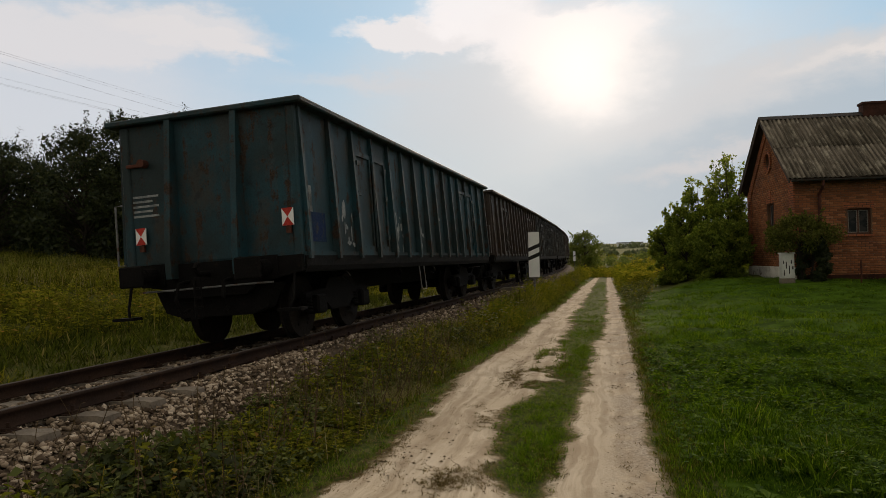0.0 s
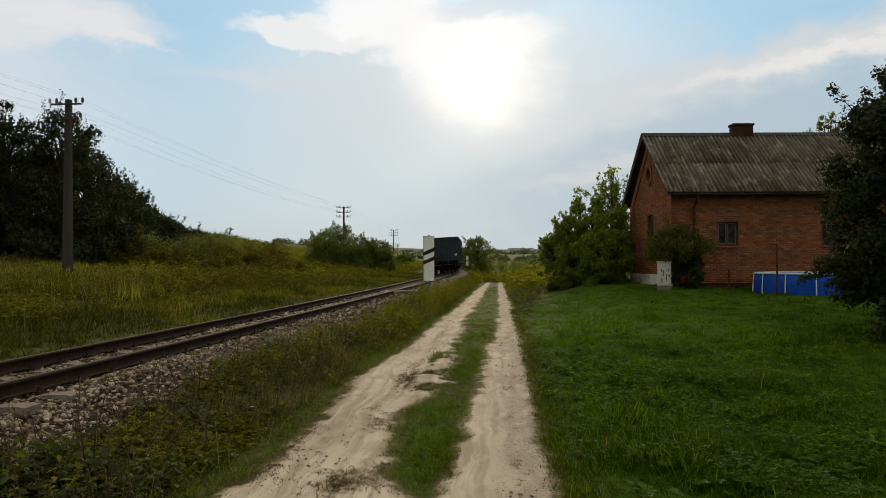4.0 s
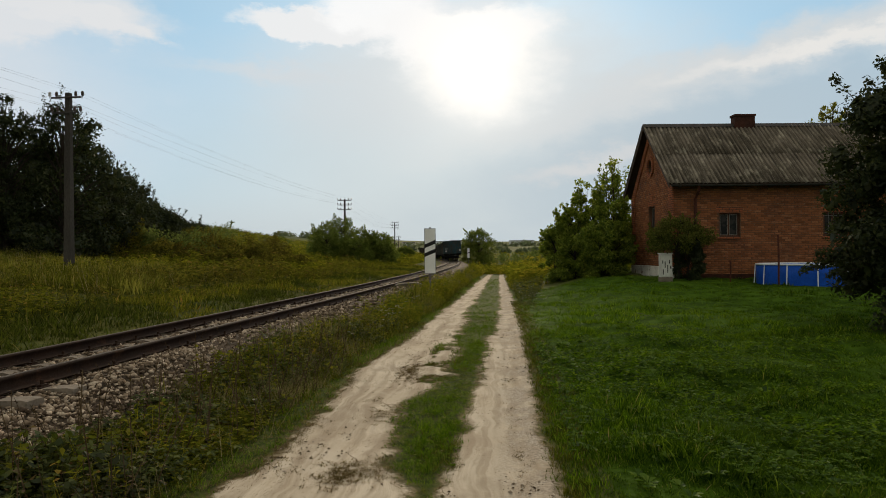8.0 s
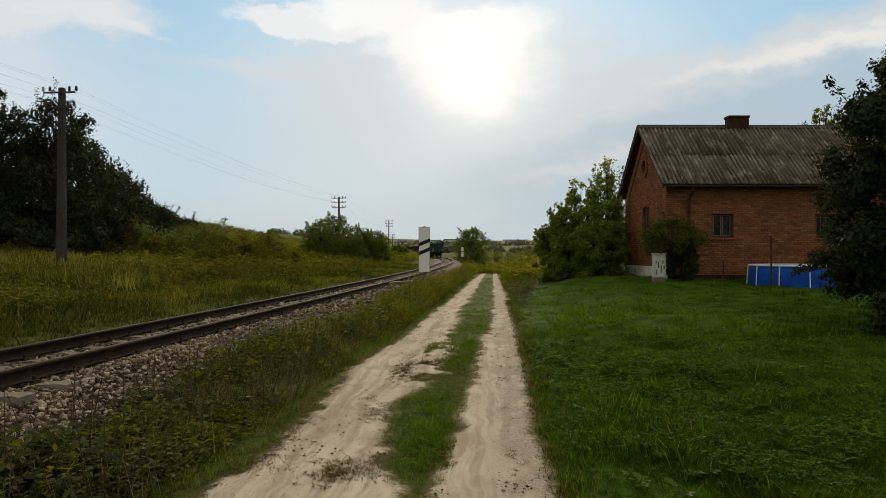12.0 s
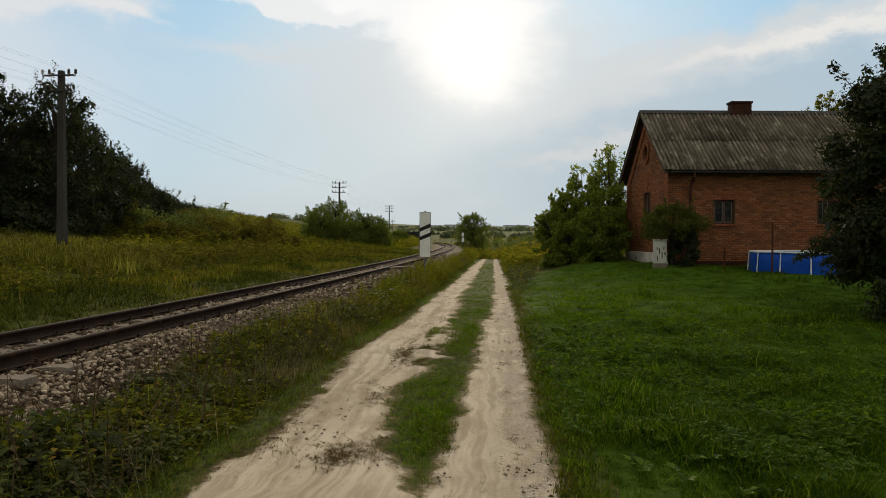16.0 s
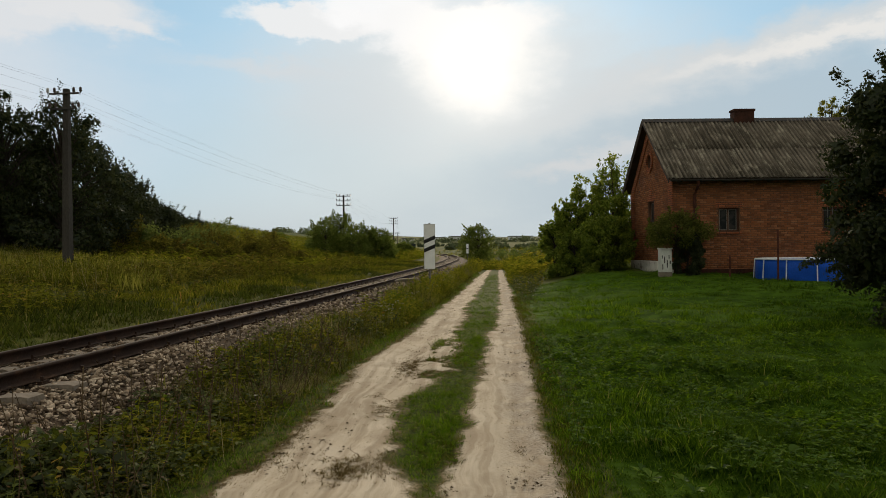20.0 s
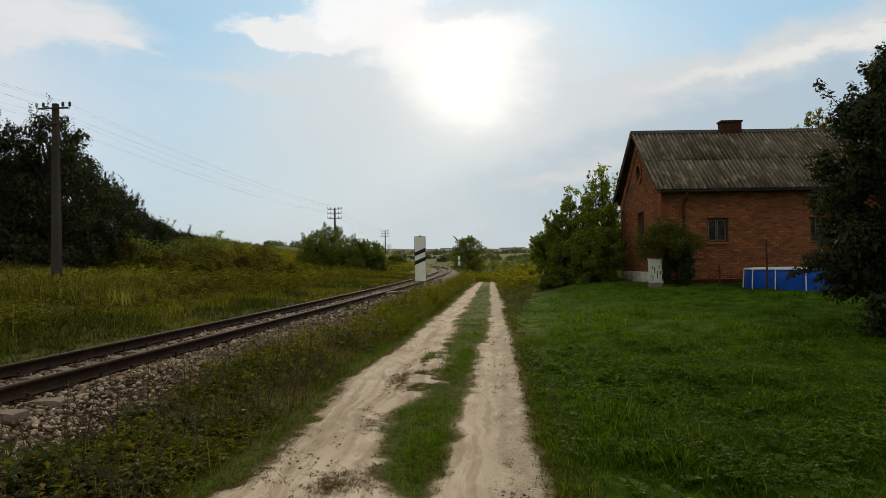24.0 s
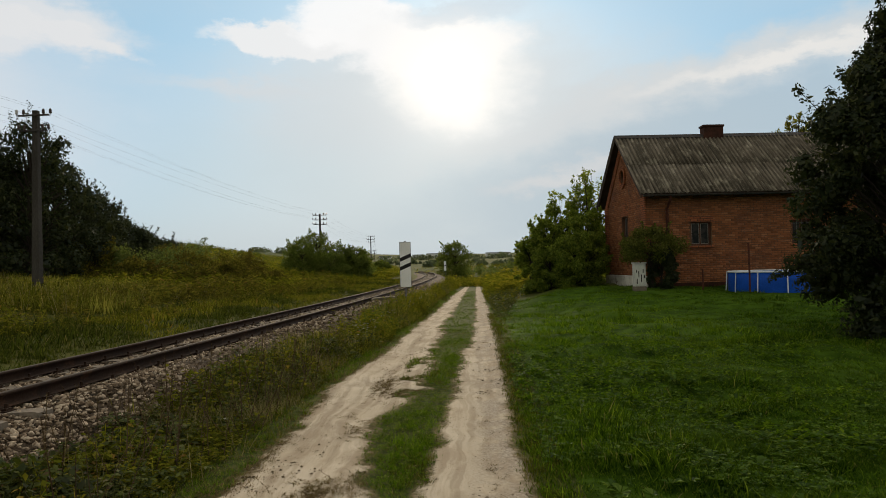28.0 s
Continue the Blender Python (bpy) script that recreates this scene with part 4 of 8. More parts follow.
def wagon(paint, label):
    """Rear end at -y. Built once and copied."""
    w = empty("freight_wagon")
    tagged(w, label, "freight wagon", "wagons of the goods train")
    hw, hl = W_BODY / 2, L_BODY / 2
    part("floor", boxed(-hw, hw, -hl, hl, Z_FLOOR + 0.16, Z_FLOOR + 0.22), paint, w)
    for s in (-1, 1):
        bm = boxed(s * (hw - 0.10), s * (hw - 0.06), -hl + 0.04, hl - 0.04, Z_FLOOR + 0.1, Z_TOP - 0.082)
        wall = part("side_wall", bm, paint, w)
        # posts, deeper at the foot than at the head
        for y in side_ribs():
            bm = bmesh.new()
            d0, d1 = 0.115, 0.06
            wd = 0.04
            pts = [(s * (hw - 0.06), Z_FLOOR + 0.12), (s * (hw - 0.06 + d0), Z_FLOOR + 0.12), (s * (hw - 0.06 + d0), Z_FLOOR + 0.5), (s * (hw - 0.06 + d1), Z_TOP - 0.084), (s * (hw - 0.06), Z_TOP - 0.084)]
            prism(bm, pts, y - wd, y + wd)
            part("side_post", bm, paint, wall)
        # two pairs of door leaves
        for y0 in (-4.42, 2.98):
            for q in (0, 1):
                a, b = y0 + 0.04 + q * 0.76, y0 + 0.04 + q * 0.76 + 0.72
                bm = bmesh.new()
                x0 = s * (hw - 0.06)
                box(bm, x0, x0 + s * 0.025, a, b, Z_FLOOR + 0.22, Z_TOP - 0.42)
                for (c, d, e, g) in ((a, a + 0.06, Z_FLOOR + 0.22, Z_TOP - 0.42), (b - 0.06, b, Z_FLOOR + 0.22, Z_TOP - 0.42), (a, b, Z_TOP - 0.50, Z_TOP - 0.42), (a, b, Z_FLOOR + 0.22, Z_FLOOR + 0.32)):
                    box(bm, x0 + s * 0.025, x0 + s * 0.055, c, d, e, g)
                leaf = part("door_leaf", bm, paint, w)
                for z in (Z_FLOOR + 0.45, Z_FLOOR + 1.15, Z_FLOOR + 1.65):
                    bm = bmesh.new()
                    box(bm, x0 + s * 0.05, x0 + s * 0.085, a + 0.02 if q == 0 else b - 0.14, a + 0.14 if q == 0 else b - 0.02, z, z + 0.07)
                    part("hinge", bm, paint, leaf)
            bm = tube(bmesh.new(), [(s * (hw + 0.02), y0 + 0.78, Z_FLOOR + 0.3), (s * (hw + 0.02), y0 + 0.78, Z_TOP - 0.55)], 0.02, 6)
            part("locking_bar", bm, paint, w)
        # top rim and sole bar
        bm = boxed(s * (hw - 0.13), s * (hw + 0.12), -hl - 0.10, hl + 0.10, Z_TOP - 0.085, Z_TOP, 0.02)
        part("top_rim", bm, paint, w)
        bm = bmesh.new()
        prism(bm, [(s * (hw - 0.16), Z_FLOOR - 0.06), (s * (hw - 0.02), Z_FLOOR - 0.06), (s * (hw + 0.01), Z_FLOOR + 0.02), (s * (hw + 0.01), Z_FLOOR + 0.16), (s * (hw - 0.16), Z_FLOOR + 0.16)], -hl, hl)
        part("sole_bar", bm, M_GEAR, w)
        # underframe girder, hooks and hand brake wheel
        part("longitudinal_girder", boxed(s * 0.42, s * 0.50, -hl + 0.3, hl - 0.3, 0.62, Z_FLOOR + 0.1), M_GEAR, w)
        for y in (-5.0, -2.4, 0.0, 2.4, 5.0):
            bm = tube(bmesh.new(), [(s * (hw - 0.05), y, Z_FLOOR - 0.05), (s * (hw + 0.02), y, Z_FLOOR - 0.16), (s * (hw - 0.02), y, Z_FLOOR - 0.24), (s * (hw - 0.10), y, Z_FLOOR - 0.18)], 0.014, 6)
            part("rope_hook", bm, M_GEAR, w)
        bm = tube(bmesh.new(), [(s * (hw - 0.05), -1.0, Z_FLOOR - 0.05), (s * (hw - 0.02), -1.0, Z_FLOOR - 0.55), (s * (hw - 0.02), -0.65, Z_FLOOR - 0.55), (s * (hw - 0.05), -0.65, Z_FLOOR - 0.05)], 0.014, 6)
        part("step", bm, M_STEELGREY, w)
    for e in (-1, 1):
        y = e * hl
        end = part("end_wall", boxed(-hw + 0.06, hw - 0.06, y - e * 0.06, y, Z_FLOOR - 0.02, Z_TOP - 0.082), paint, w)
        for x in (-0.52, 0.52):
            bm = bmesh.new()
            outl = [(y, Z_FLOOR - 0.02), (y + e * 0.27, Z_FLOOR - 0.02), (y + e * 0.27, Z_FLOOR + 0.3), (y + e * 0.10, Z_TOP - 0.084), (y, Z_TOP - 0.084)]
            prism(bm, outl, x - 0.045, x + 0.045)
            bmesh.ops.transform(bm, matrix=Matrix(((0, 1, 0, 0), (1, 0, 0, 0), (0, 0, 1, 0), (0, 0, 0, 1))), verts=bm.verts)
            bmesh.ops.recalc_face_normals(bm, faces=bm.faces)
            part("end_post", bm, paint, end)
        for x in (-hw + 0.13, hw - 0.09):
            part("corner_post", boxed(x - 0.07, x + 0.07, y - e * 0.10, y + e * 0.03, Z_FLOOR - 0.02, Z_TOP - 0.083, 0.02), paint, w)
        part("end_rim", boxed(-hw - 0.117, hw + 0.117, y - e * 0.10, y + e * 0.12, Z_TOP - 0.085, Z_TOP + 0.002, 0.02), paint, w)
        # headstock with its buffers and draw hook
        bm = bmesh.new()
        prism(bm, [(-hw + 0.02, 1.20), (-hw + 0.02, 0.98), (-0.75, 0.86), (-0.55, 0.72), (0.55, 0.72), (0.75, 0.86), (hw - 0.02, 0.98), (hw - 0.02, 1.20)], y, y + e * 0.10)
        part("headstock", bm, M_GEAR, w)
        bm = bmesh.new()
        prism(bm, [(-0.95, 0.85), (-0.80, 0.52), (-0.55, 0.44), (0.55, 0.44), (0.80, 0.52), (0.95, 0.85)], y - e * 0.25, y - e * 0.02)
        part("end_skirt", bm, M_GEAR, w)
        for x in (-0.875, 0.875):
            bm = bmesh.new()
            box(bm, x - 0.19, x + 0.19, y + e * 0.10, y + e * 0.125, 0.90, 1.22)
            tube(bm, [(x, y + e * 0.12, 1.06), (x, y + e * 0.36, 1.06)], 0.115, 14)
            tube(bm, [(x, y + e * 0.36, 1.06), (x, y + e * 0.56, 1.06)], 0.085, 14)
            buf = part("buffer", bm, M_GEAR, w)
            bm = bmesh.new()
            box(bm, x - 0.225, x + 0.225, y + e * 0.555, y + e * 0.60, 1.06 - 0.17, 1.06 + 0.17, 0.022)
            for v in bm.verts:
                if abs(v.co.x - x) > 0.15 and abs(v.co.z - 1.06) > 0.10:
                    v.co.x, v.co.z = x + (v.co.x - x) * 0.86, 1.06 + (v.co.z - 1.06) * 0.86
            part("buffer_head", bm, M_GEAR, buf)
        bm = tube(bmesh.new(), [(0, y + e * 0.1, 1.04), (0, y + e * 0.36, 1.04), (0, y + e * 0.44, 1.12), (0, y + e * 0.36, 1.17)], 0.04, 8)
        part("draw_hook", bm, M_GEAR, w)
        bm = bmesh.new()
        for k in range(4):
            z = 0.98 - 0.13 * k
            tube(bm, [(-0.05, y + e * 0.38, z), (-0.05, y + e * 0.38, z - 0.15), (0.05, y + e * 0.38, z - 0.15), (0.05, y + e * 0.38, z), (-0.05, y + e * 0.38, z)], 0.018, 6)
        part("screw_coupling", bm, M_GEAR, w)
        for x in (-0.33, 0.33):
            bm = tube(bmesh.new(), [(x, y + e * 0.08, 0.95), (x * 1.05, y + e * 0.30, 0.92), (x * 1.1, y + e * 0.36, 0.70), (x * 1.0, y + e * 0.28, 0.52), (x * 0.9, y + e * 0.16, 0.56)], 0.028, 8)
            part("brake_hose", bm, M_GEAR, w)
        # shunter's step and hand rails at the corners
        for x in (-1.28, 1.28):
            bm = tube(bmesh.new(), [(x, y + e * 0.05, 1.0), (x, y + e * 0.16, 0.62), (x * 0.97, y + e * 0.20, 0.50)], 0.02, 6)
            box(bm, x - 0.17, x + 0.17, y + e * 0.10, y + e * 0.30, 0.46, 0.50)
            part("shunter_step", bm, M_GEAR, w)
        bm = tube(bmesh.new(), [(-e * -0.98 * -1, y + e * 0.11, 0.86), (-0.98, y + e * 0.22, 0.84), (-0.50, y + e * 0.22, 0.84), (-0.50, y + e * 0.11, 0.86)], 0.014, 6)
        part("shunting_rail", bm, M_STEELGREY, w)
        bm = tube(bmesh.new(), [(e * (hw - 0.02), y + e * 0.0, 2.12), (e * (hw + 0.10), y + e * 0.0, 2.12), (e * (hw + 0.10), y + e * 0.0, 1.25), (e * (hw - 0.02), y, 1.25)], 0.016, 6)
        part("hand_rail", bm, M_STEELGREY, w)
    # bogies and wheelsets
    for yb in (-4.5, 4.5):
        bm = bmesh.new()
        for s in (-1, 1):
            x = s * 1.0
            outl = [(-1.25, 0.52), (-1.25, 0.66), (-0.55, 0.70), (-0.40, 0.86), (0.40, 0.86), (0.55, 0.70), (1.25, 0.66), (1.25, 0.52), (0.5, 0.48), (0.35, 0.36), (-0.35, 0.36), (-0.5, 0.48)]
            b2 = bmesh.new()
            prism(b2, outl, x - 0.05, x + 0.05)
            bmesh.ops.transform(b2, matrix=Matrix.Translation((0, yb, 0)) @ Matrix(((0, 1, 0, 0), (1, 0, 0, 0), (0, 0, 1, 0), (0, 0, 0, 1))), verts=b2.verts)
            tmp = bpy.data.meshes.new("tmp")
            b2.to_mesh(tmp), b2.free()
            bm.from_mesh(tmp)
            bpy.data.meshes.remove(tmp)
        box(bm, -0.95, 0.95, yb - 0.2, yb + 0.2, 0.55, 0.80)
        box(bm, -0.30, 0.30, yb - 0.22, yb + 0.22, 0.78, 0.92)
        bmesh.ops.recalc_face_normals(bm, faces=bm.faces)
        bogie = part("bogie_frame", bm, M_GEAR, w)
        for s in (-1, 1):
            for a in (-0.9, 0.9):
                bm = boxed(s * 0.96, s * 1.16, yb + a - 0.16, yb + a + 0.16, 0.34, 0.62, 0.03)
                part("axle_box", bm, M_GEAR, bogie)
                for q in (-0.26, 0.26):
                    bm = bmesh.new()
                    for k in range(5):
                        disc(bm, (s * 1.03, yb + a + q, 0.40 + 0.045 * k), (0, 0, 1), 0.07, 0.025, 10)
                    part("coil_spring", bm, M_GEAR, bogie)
        for a in (-0.9, 0.9):
            ws = empty("wheelset")
            ws.parent = w
            ws.matrix_basis = Matrix.Translation((0, yb + a, 0.46))
            part("axle", tube(bmesh.new(), [(-1.05, 0, 0), (1.05, 0, 0)], 0.075, 12), M_GEAR, ws)
            for s in (-1, 1):
                bm = bmesh.new()
                disc(bm, (s * 0.745, 0, 0), (1, 0, 0), 0.46, 0.13, 32)
                disc(bm, (s * 0.685, 0, 0), (1, 0, 0), 0.488, 0.03, 32)
                disc(bm, (s * 0.82, 0, 0), (1, 0, 0), 0.16, 0.10, 16)
                for k in range(6):
                    t = k * math.pi / 3
                    disc(bm, (s * 0.812, 0.3 * math.cos(t), 0.3 * math.sin(t)), (1, 0, 0), 0.035, 0.02, 8)
                part("wheel", bm, M_TREAD, ws)
    return w


def tail_board(w, x, z):
    """Square red and white end-of-train plate, hung on the last wagon's end."""
    b = empty("tail_plate")
    b.parent, b.matrix_basis = w, Matrix.Translation((x, -L_BODY / 2 - 0.05, z))
    h, k = 0.12, 0.085
    part("plate", boxed(-k, k, -0.012, 0.0, -h, h), M_WHITE, b)
    for s in (-1, 1):
        bm = bmesh.new()
        prism(bm, [(-k, s * h), (k, s * h), (0, 0)], -0.016, -0.013)
        part("red_wedge", bm, M_RED, b)
    part("bracket", boxed(-0.035, 0.035, -0.010, 0.03, -h - 0.10, -h), M_RUSTPOST, b)


def build_train():
    kinds = [(M_TEAL, "dark teal open coal wagon with peeling rusty paint, tail plates hung"),
             (M_BROWN, "rust-brown open coal wagon with ribbed steel sides"),
             (M_GREY, "grimy grey open coal wagon with ribbed steel sides")]
    first = wagon(*kinds[0])
    brown = wagon(*kinds[1])
    grey = wagon(*kinds[2])
    train = [first, brown]
    for i in range(7):
        train.append(grey if i == 0 else copy_thing((brown, grey, brown)[i % 3], Matrix.Identity(4)))
    # what sets the last wagon apart
    tail_board(first, -1.08, Z_FLOOR + 0.62)
    tail_board(first, 1.23, Z_FLOOR + 0.70)
    hw, hl = W_BODY / 2, L_BODY / 2
    part("blue_patch", boxed(hw - 0.062, hw - 0.050, -6.12, -5.62, Z_FLOOR + 0.36, Z_FLOOR + 0.78), M_BLUE, first, "faded blue painted panel")
    r = random.Random(77)
    for yc, zc, n in ((-4.75, 0.62, 9), (-3.35, 0.50, 8), (-2.15, 0.58, 9), (-0.65, 0.60, 7), (-3.2, 1.30, 4), (1.0, 0.9, 5)):
        bm = bmesh.new()
        for _ in range(n):
            a, q = yc + r.uniform(-0.24, 0.24), Z_FLOOR + zc + r.uniform(-0.34, 0.34)
            ry, rz = r.uniform(0.02, 0.09), r.uniform(0.03, 0.16)
            ring = [bm.verts.new((hw - 0.0565, a + ry * math.cos(t) * r.uniform(0.6, 1.2), q + rz * math.sin(t) * r.uniform(0.6, 1.2))) for t in np.linspace(0, 5.6, 9)]
            bm.faces.new(ring)
        part("chalk_mark", bm, M_CHALK, first, "smeared white scrawl")
    for k in range(5):
        part("stencilled_line", boxed(-1.22, -0.80 - 0.1 * (k % 2), -hl - 0.006, -hl - 0.001, Z_FLOOR + 1.18 - 0.07 * k, Z_FLOOR + 1.21 - 0.07 * k), M_CHALK, first)
        part("stencilled_line", boxed(hw - 0.062, hw - 0.056, -6.24, -6.02 - 0.04 * (k % 2), Z_FLOOR + 1.15 - 0.06 * k, Z_FLOOR + 0.875 - 0.06 * k), M_CHALK, first)
    bm = boxed(-1.28, -0.92, -hl - 0.05, -hl - 0.01, Z_FLOOR + 1.62, Z_FLOOR + 1.67, 0.01)
    tube(bm, [(-0.98, -hl - 0.12, Z_FLOOR + 1.66), (-0.98, -hl, Z_FLOOR + 1.66)], 0.06, 10)
    part("lamp_bracket", bm, M_RUSTPOST, first)
    return train


TRAIN = build_train()
PITCH_LEN = 14.04


def along(s0):
    """The track's y at a distance s0 from y = 0, measured on the curve."""
    y = 0.0
    for _ in range(4):
        u = np.linspace(0, y if y else s0, 60)
        L = float(np.mean(np.sqrt(1 + track_way(u) ** 2)) * u[-1])
        y = (y if y else s0) + (s0 - L)
    return y


def gone(t):
    """How far the train has run: it slows a little at first."""
    return 13.3 * t + 1.4 * (1 - math.exp(-t / 1.3))


def motions():
    start = 9.40 + L_BODY / 2
    for i, w in enumerate(TRAIN):
        rows = []
        for k in range(0, 57):
            t = k * 0.5
            s = start + gone(t) + i * PITCH_LEN
            a, b = track_pose(along(s - 4.5)), track_pose(along(s + 4.5))
            p = (a.translation + b.translation) / 2
            d = b.translation - a.translation
            turn = -math.degrees(math.atan2(d.x, d.y))
            rows.append((t, Matrix.Translation(p) @ pose(0, 0, 0, 0, 0, turn) @ pose(0, 0, 0, 0, -math.degrees(math.atan(CANT)), 0)))
        walk(w, rows)
        if i < 3:
            for ws in [c for c in w.children if c.name.startswith("wheelset")]:
                home = ws.matrix_basis.translation.copy()
                walk(ws, [(n / FPS, Matrix.Translation(home) @ Matrix.Rotation(-gone(n / FPS) / 0.46, 4, "X")) for n in range(0, 28 * FPS + 1)])

# ---- brick house beside the track ----
HX0, HX1, HY0, HY1 = 9.27, 19.6, 28.4, 34.6      # outer faces of the walls
HZ, EAVE, RIDGE = 0.60, 4.36, 7.28
WT = 0.38                                         # wall thickness


def uv_boxmap(ob):
    """Lay brick courses in metres on a wall's faces."""
    me = ob.data
    uv = me.uv_layers.new(name="UVMap")
    for p in me.polygons:
        n = p.normal
        for li in p.loop_indices:
            c = me.vertices[me.loops[li].vertex_index].co
            uv.data[li].uv = (c.y if abs(n.x) > 0.7 else c.x, c.z) if abs(n.z) < 0.7 else (c.x, c.y)


def wall_with_holes(name, parent, length, height, holes, thick, place, mat=M_MORTAR, gable=0.0):
    """A wall in its own plane (x along, z up, thickness to +y) with openings cut through; gable adds a triangle on top."""
    xs = sorted({0.0, length, *(h[0] for h in holes), *(h[1] for h in holes)})
    zs = sorted({0.0, height, *(h[2] for h in holes), *(h[3] for h in holes)})
    bm = bmesh.new()
    vs = {}

    def vert(x, y, z):
        key = (round(x, 4), y, round(z, 4))
        if key not in vs:
            vs[key] = bm.verts.new((x, y, z))
        return vs[key]

    solid = lambda i, j: 0 <= i < len(xs) - 1 and 0 <= j < len(zs) - 1 and not any(h[0] <= xs[i] and xs[i + 1] <= h[1] and h[2] <= zs[j] and zs[j + 1] <= h[3] for h in holes)
    for i in range(len(xs) - 1):
        for j in range(len(zs) - 1):
            if not solid(i, j):
                continue
            a, b, c, d = xs[i], xs[i + 1], zs[j], zs[j + 1]
            bm.faces.new((vert(a, 0, c), vert(b, 0, c), vert(b, 0, d), vert(a, 0, d)))
            bm.faces.new((vert(a, thick, c), vert(a, thick, d), vert(b, thick, d), vert(b, thick, c)))
            for di, dj, q in ((-1, 0, (a, c, a, d)), (1, 0, (b, d, b, c)), (0, -1, (b, c, a, c)), (0, 1, (a, d, b, d))):
                if not solid(i + di, j + dj) and not (gable and dj == 1 and j == len(zs) - 2):
                    bm.faces.new((vert(q[0], 0, q[1]), vert(q[0], thick, q[1]), vert(q[2], thick, q[3]), vert(q[2], 0, q[3])))
    if gable:
        for y in (0, thick):
            ring = [vert(x, y, height) for x in xs] + [vert(length / 2, y, height + gable)]
            bm.faces.new(ring if y == 0 else ring[::-1])
        top = [vert(length / 2, 0, height + gable), vert(length / 2, thick, height + gable)]
        bm.faces.new((vert(0, 0, height), top[0], top[1], vert(0, thick, height)))
        bm.faces.new((top[0], vert(length, 0, height), vert(length, thick, height), top[1]))
    bmesh.ops.recalc_face_normals(bm, faces=bm.faces)
    bmesh.ops.transform(bm, matrix=place, verts=bm.verts)
    ob = part(name, bm, mat, parent)
    uv_boxmap(ob)
    return ob


def house_window(parent, m, wide, tall, bars=True):
    """Sash set back in its opening; local x along the wall, z up, outside towards -y."""
    win = part("window_frame", window_frame_mesh(wide, tall), M_FRAME, parent)
    win.matrix_basis = m
    for x0, x1 in ((0.06, wide / 2 - 0.025), (wide / 2 + 0.025, wide - 0.06)):
        part("pane", boxed(x0, x1, 0.135, 0.14, 0.06, tall - 0.06), M_GLASS, win)
    for x0, x1 in ((0.06, wide / 2 - 0.025), (wide / 2 + 0.025, wide - 0.06)):
        bm = bmesh.new()
        for a in ((x0, x0 + 0.028, 0.06, tall - 0.06), (x1 - 0.028, x1, 0.06, tall - 0.06), (x0 + 0.028, x1 - 0.028, 0.06, 0.09), (x0 + 0.028, x1 - 0.028, tall - 0.09, tall - 0.06)):
            box(bm, a[0], a[1], 0.118, 0.134, a[2], a[3])
        part("sash", bm, M_FRAME if bars else M_PALEFRAME, win)
    sill = part("window_sill", boxed(-0.08, wide + 0.08, -0.06, 0.10, -0.09, -0.015, 0.01), M_BRICK, win)
    uv_boxmap(sill)
    if bars:
        bm = bmesh.new()
        for k in range(3):
            x = wide * (k + 1) / 4
            tube(bm, [(x, 0.05, 0.0), (x, 0.05, tall)], 0.008, 6)
        for z in (0.14, tall - 0.14):
            tube(bm, [(0.02, 0.05, z), (wide - 0.02, 0.05, z)], 0.008, 6)
        part("window_grille", bm, M_STEELGREY, win)
    lint = part("lintel", boxed(-0.12, wide + 0.12, -0.012, 0.2, tall + 0.002, tall + 0.24), M_BRICK, win)
    uv_boxmap(lint)
    return win


def window_frame_mesh(wide, tall):
    bm = bmesh.new()
    for a in ((0, 0.06, 0, tall), (wide - 0.06, wide, 0, tall), (0.06, wide - 0.06, 0, 0.06), (0.06, wide - 0.06, tall - 0.06, tall), (wide / 2 - 0.025, wide / 2 + 0.025, 0.06, tall - 0.06)):
        box(bm, a[0], a[1], 0.11, 0.17, a[2], a[3])
    return bm


def corrugated_sheet(wide, long):
    """One sheet: waves of 177 mm across, lying in x and y, with thickness."""
    n = int(round(wide / 0.177 * 6))
    bm = bmesh.new()
    rows = []
    for z in (0.0, -0.008):
        for y in (0.0, long / 2, long):
            rows.append([bm.verts.new((wide * i / n, y, z + 0.030 * math.sin(2 * math.pi * i / 6.0))) for i in range(n + 1)])
    for r0, r1 in ((0, 1), (1, 2), (4, 3), (5, 4)):
        for i in range(n):
            bm.faces.new((rows[r0][i], rows[r0][i + 1], rows[r1][i + 1], rows[r1][i]))
    for a, b in ((0, 3), (5, 2)):
        for i in range(n):
            bm.faces.new((rows[a][i], rows[b][i], rows[b][i + 1], rows[a][i + 1]))
    me = bpy.data.meshes.new("roof_sheet")
    bmesh.ops.recalc_face_normals(bm, faces=bm.faces)
    bm.to_mesh(me), bm.free()
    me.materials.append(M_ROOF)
    me.polygons.foreach_set("use_smooth", [True] * len(me.polygons))
    return me


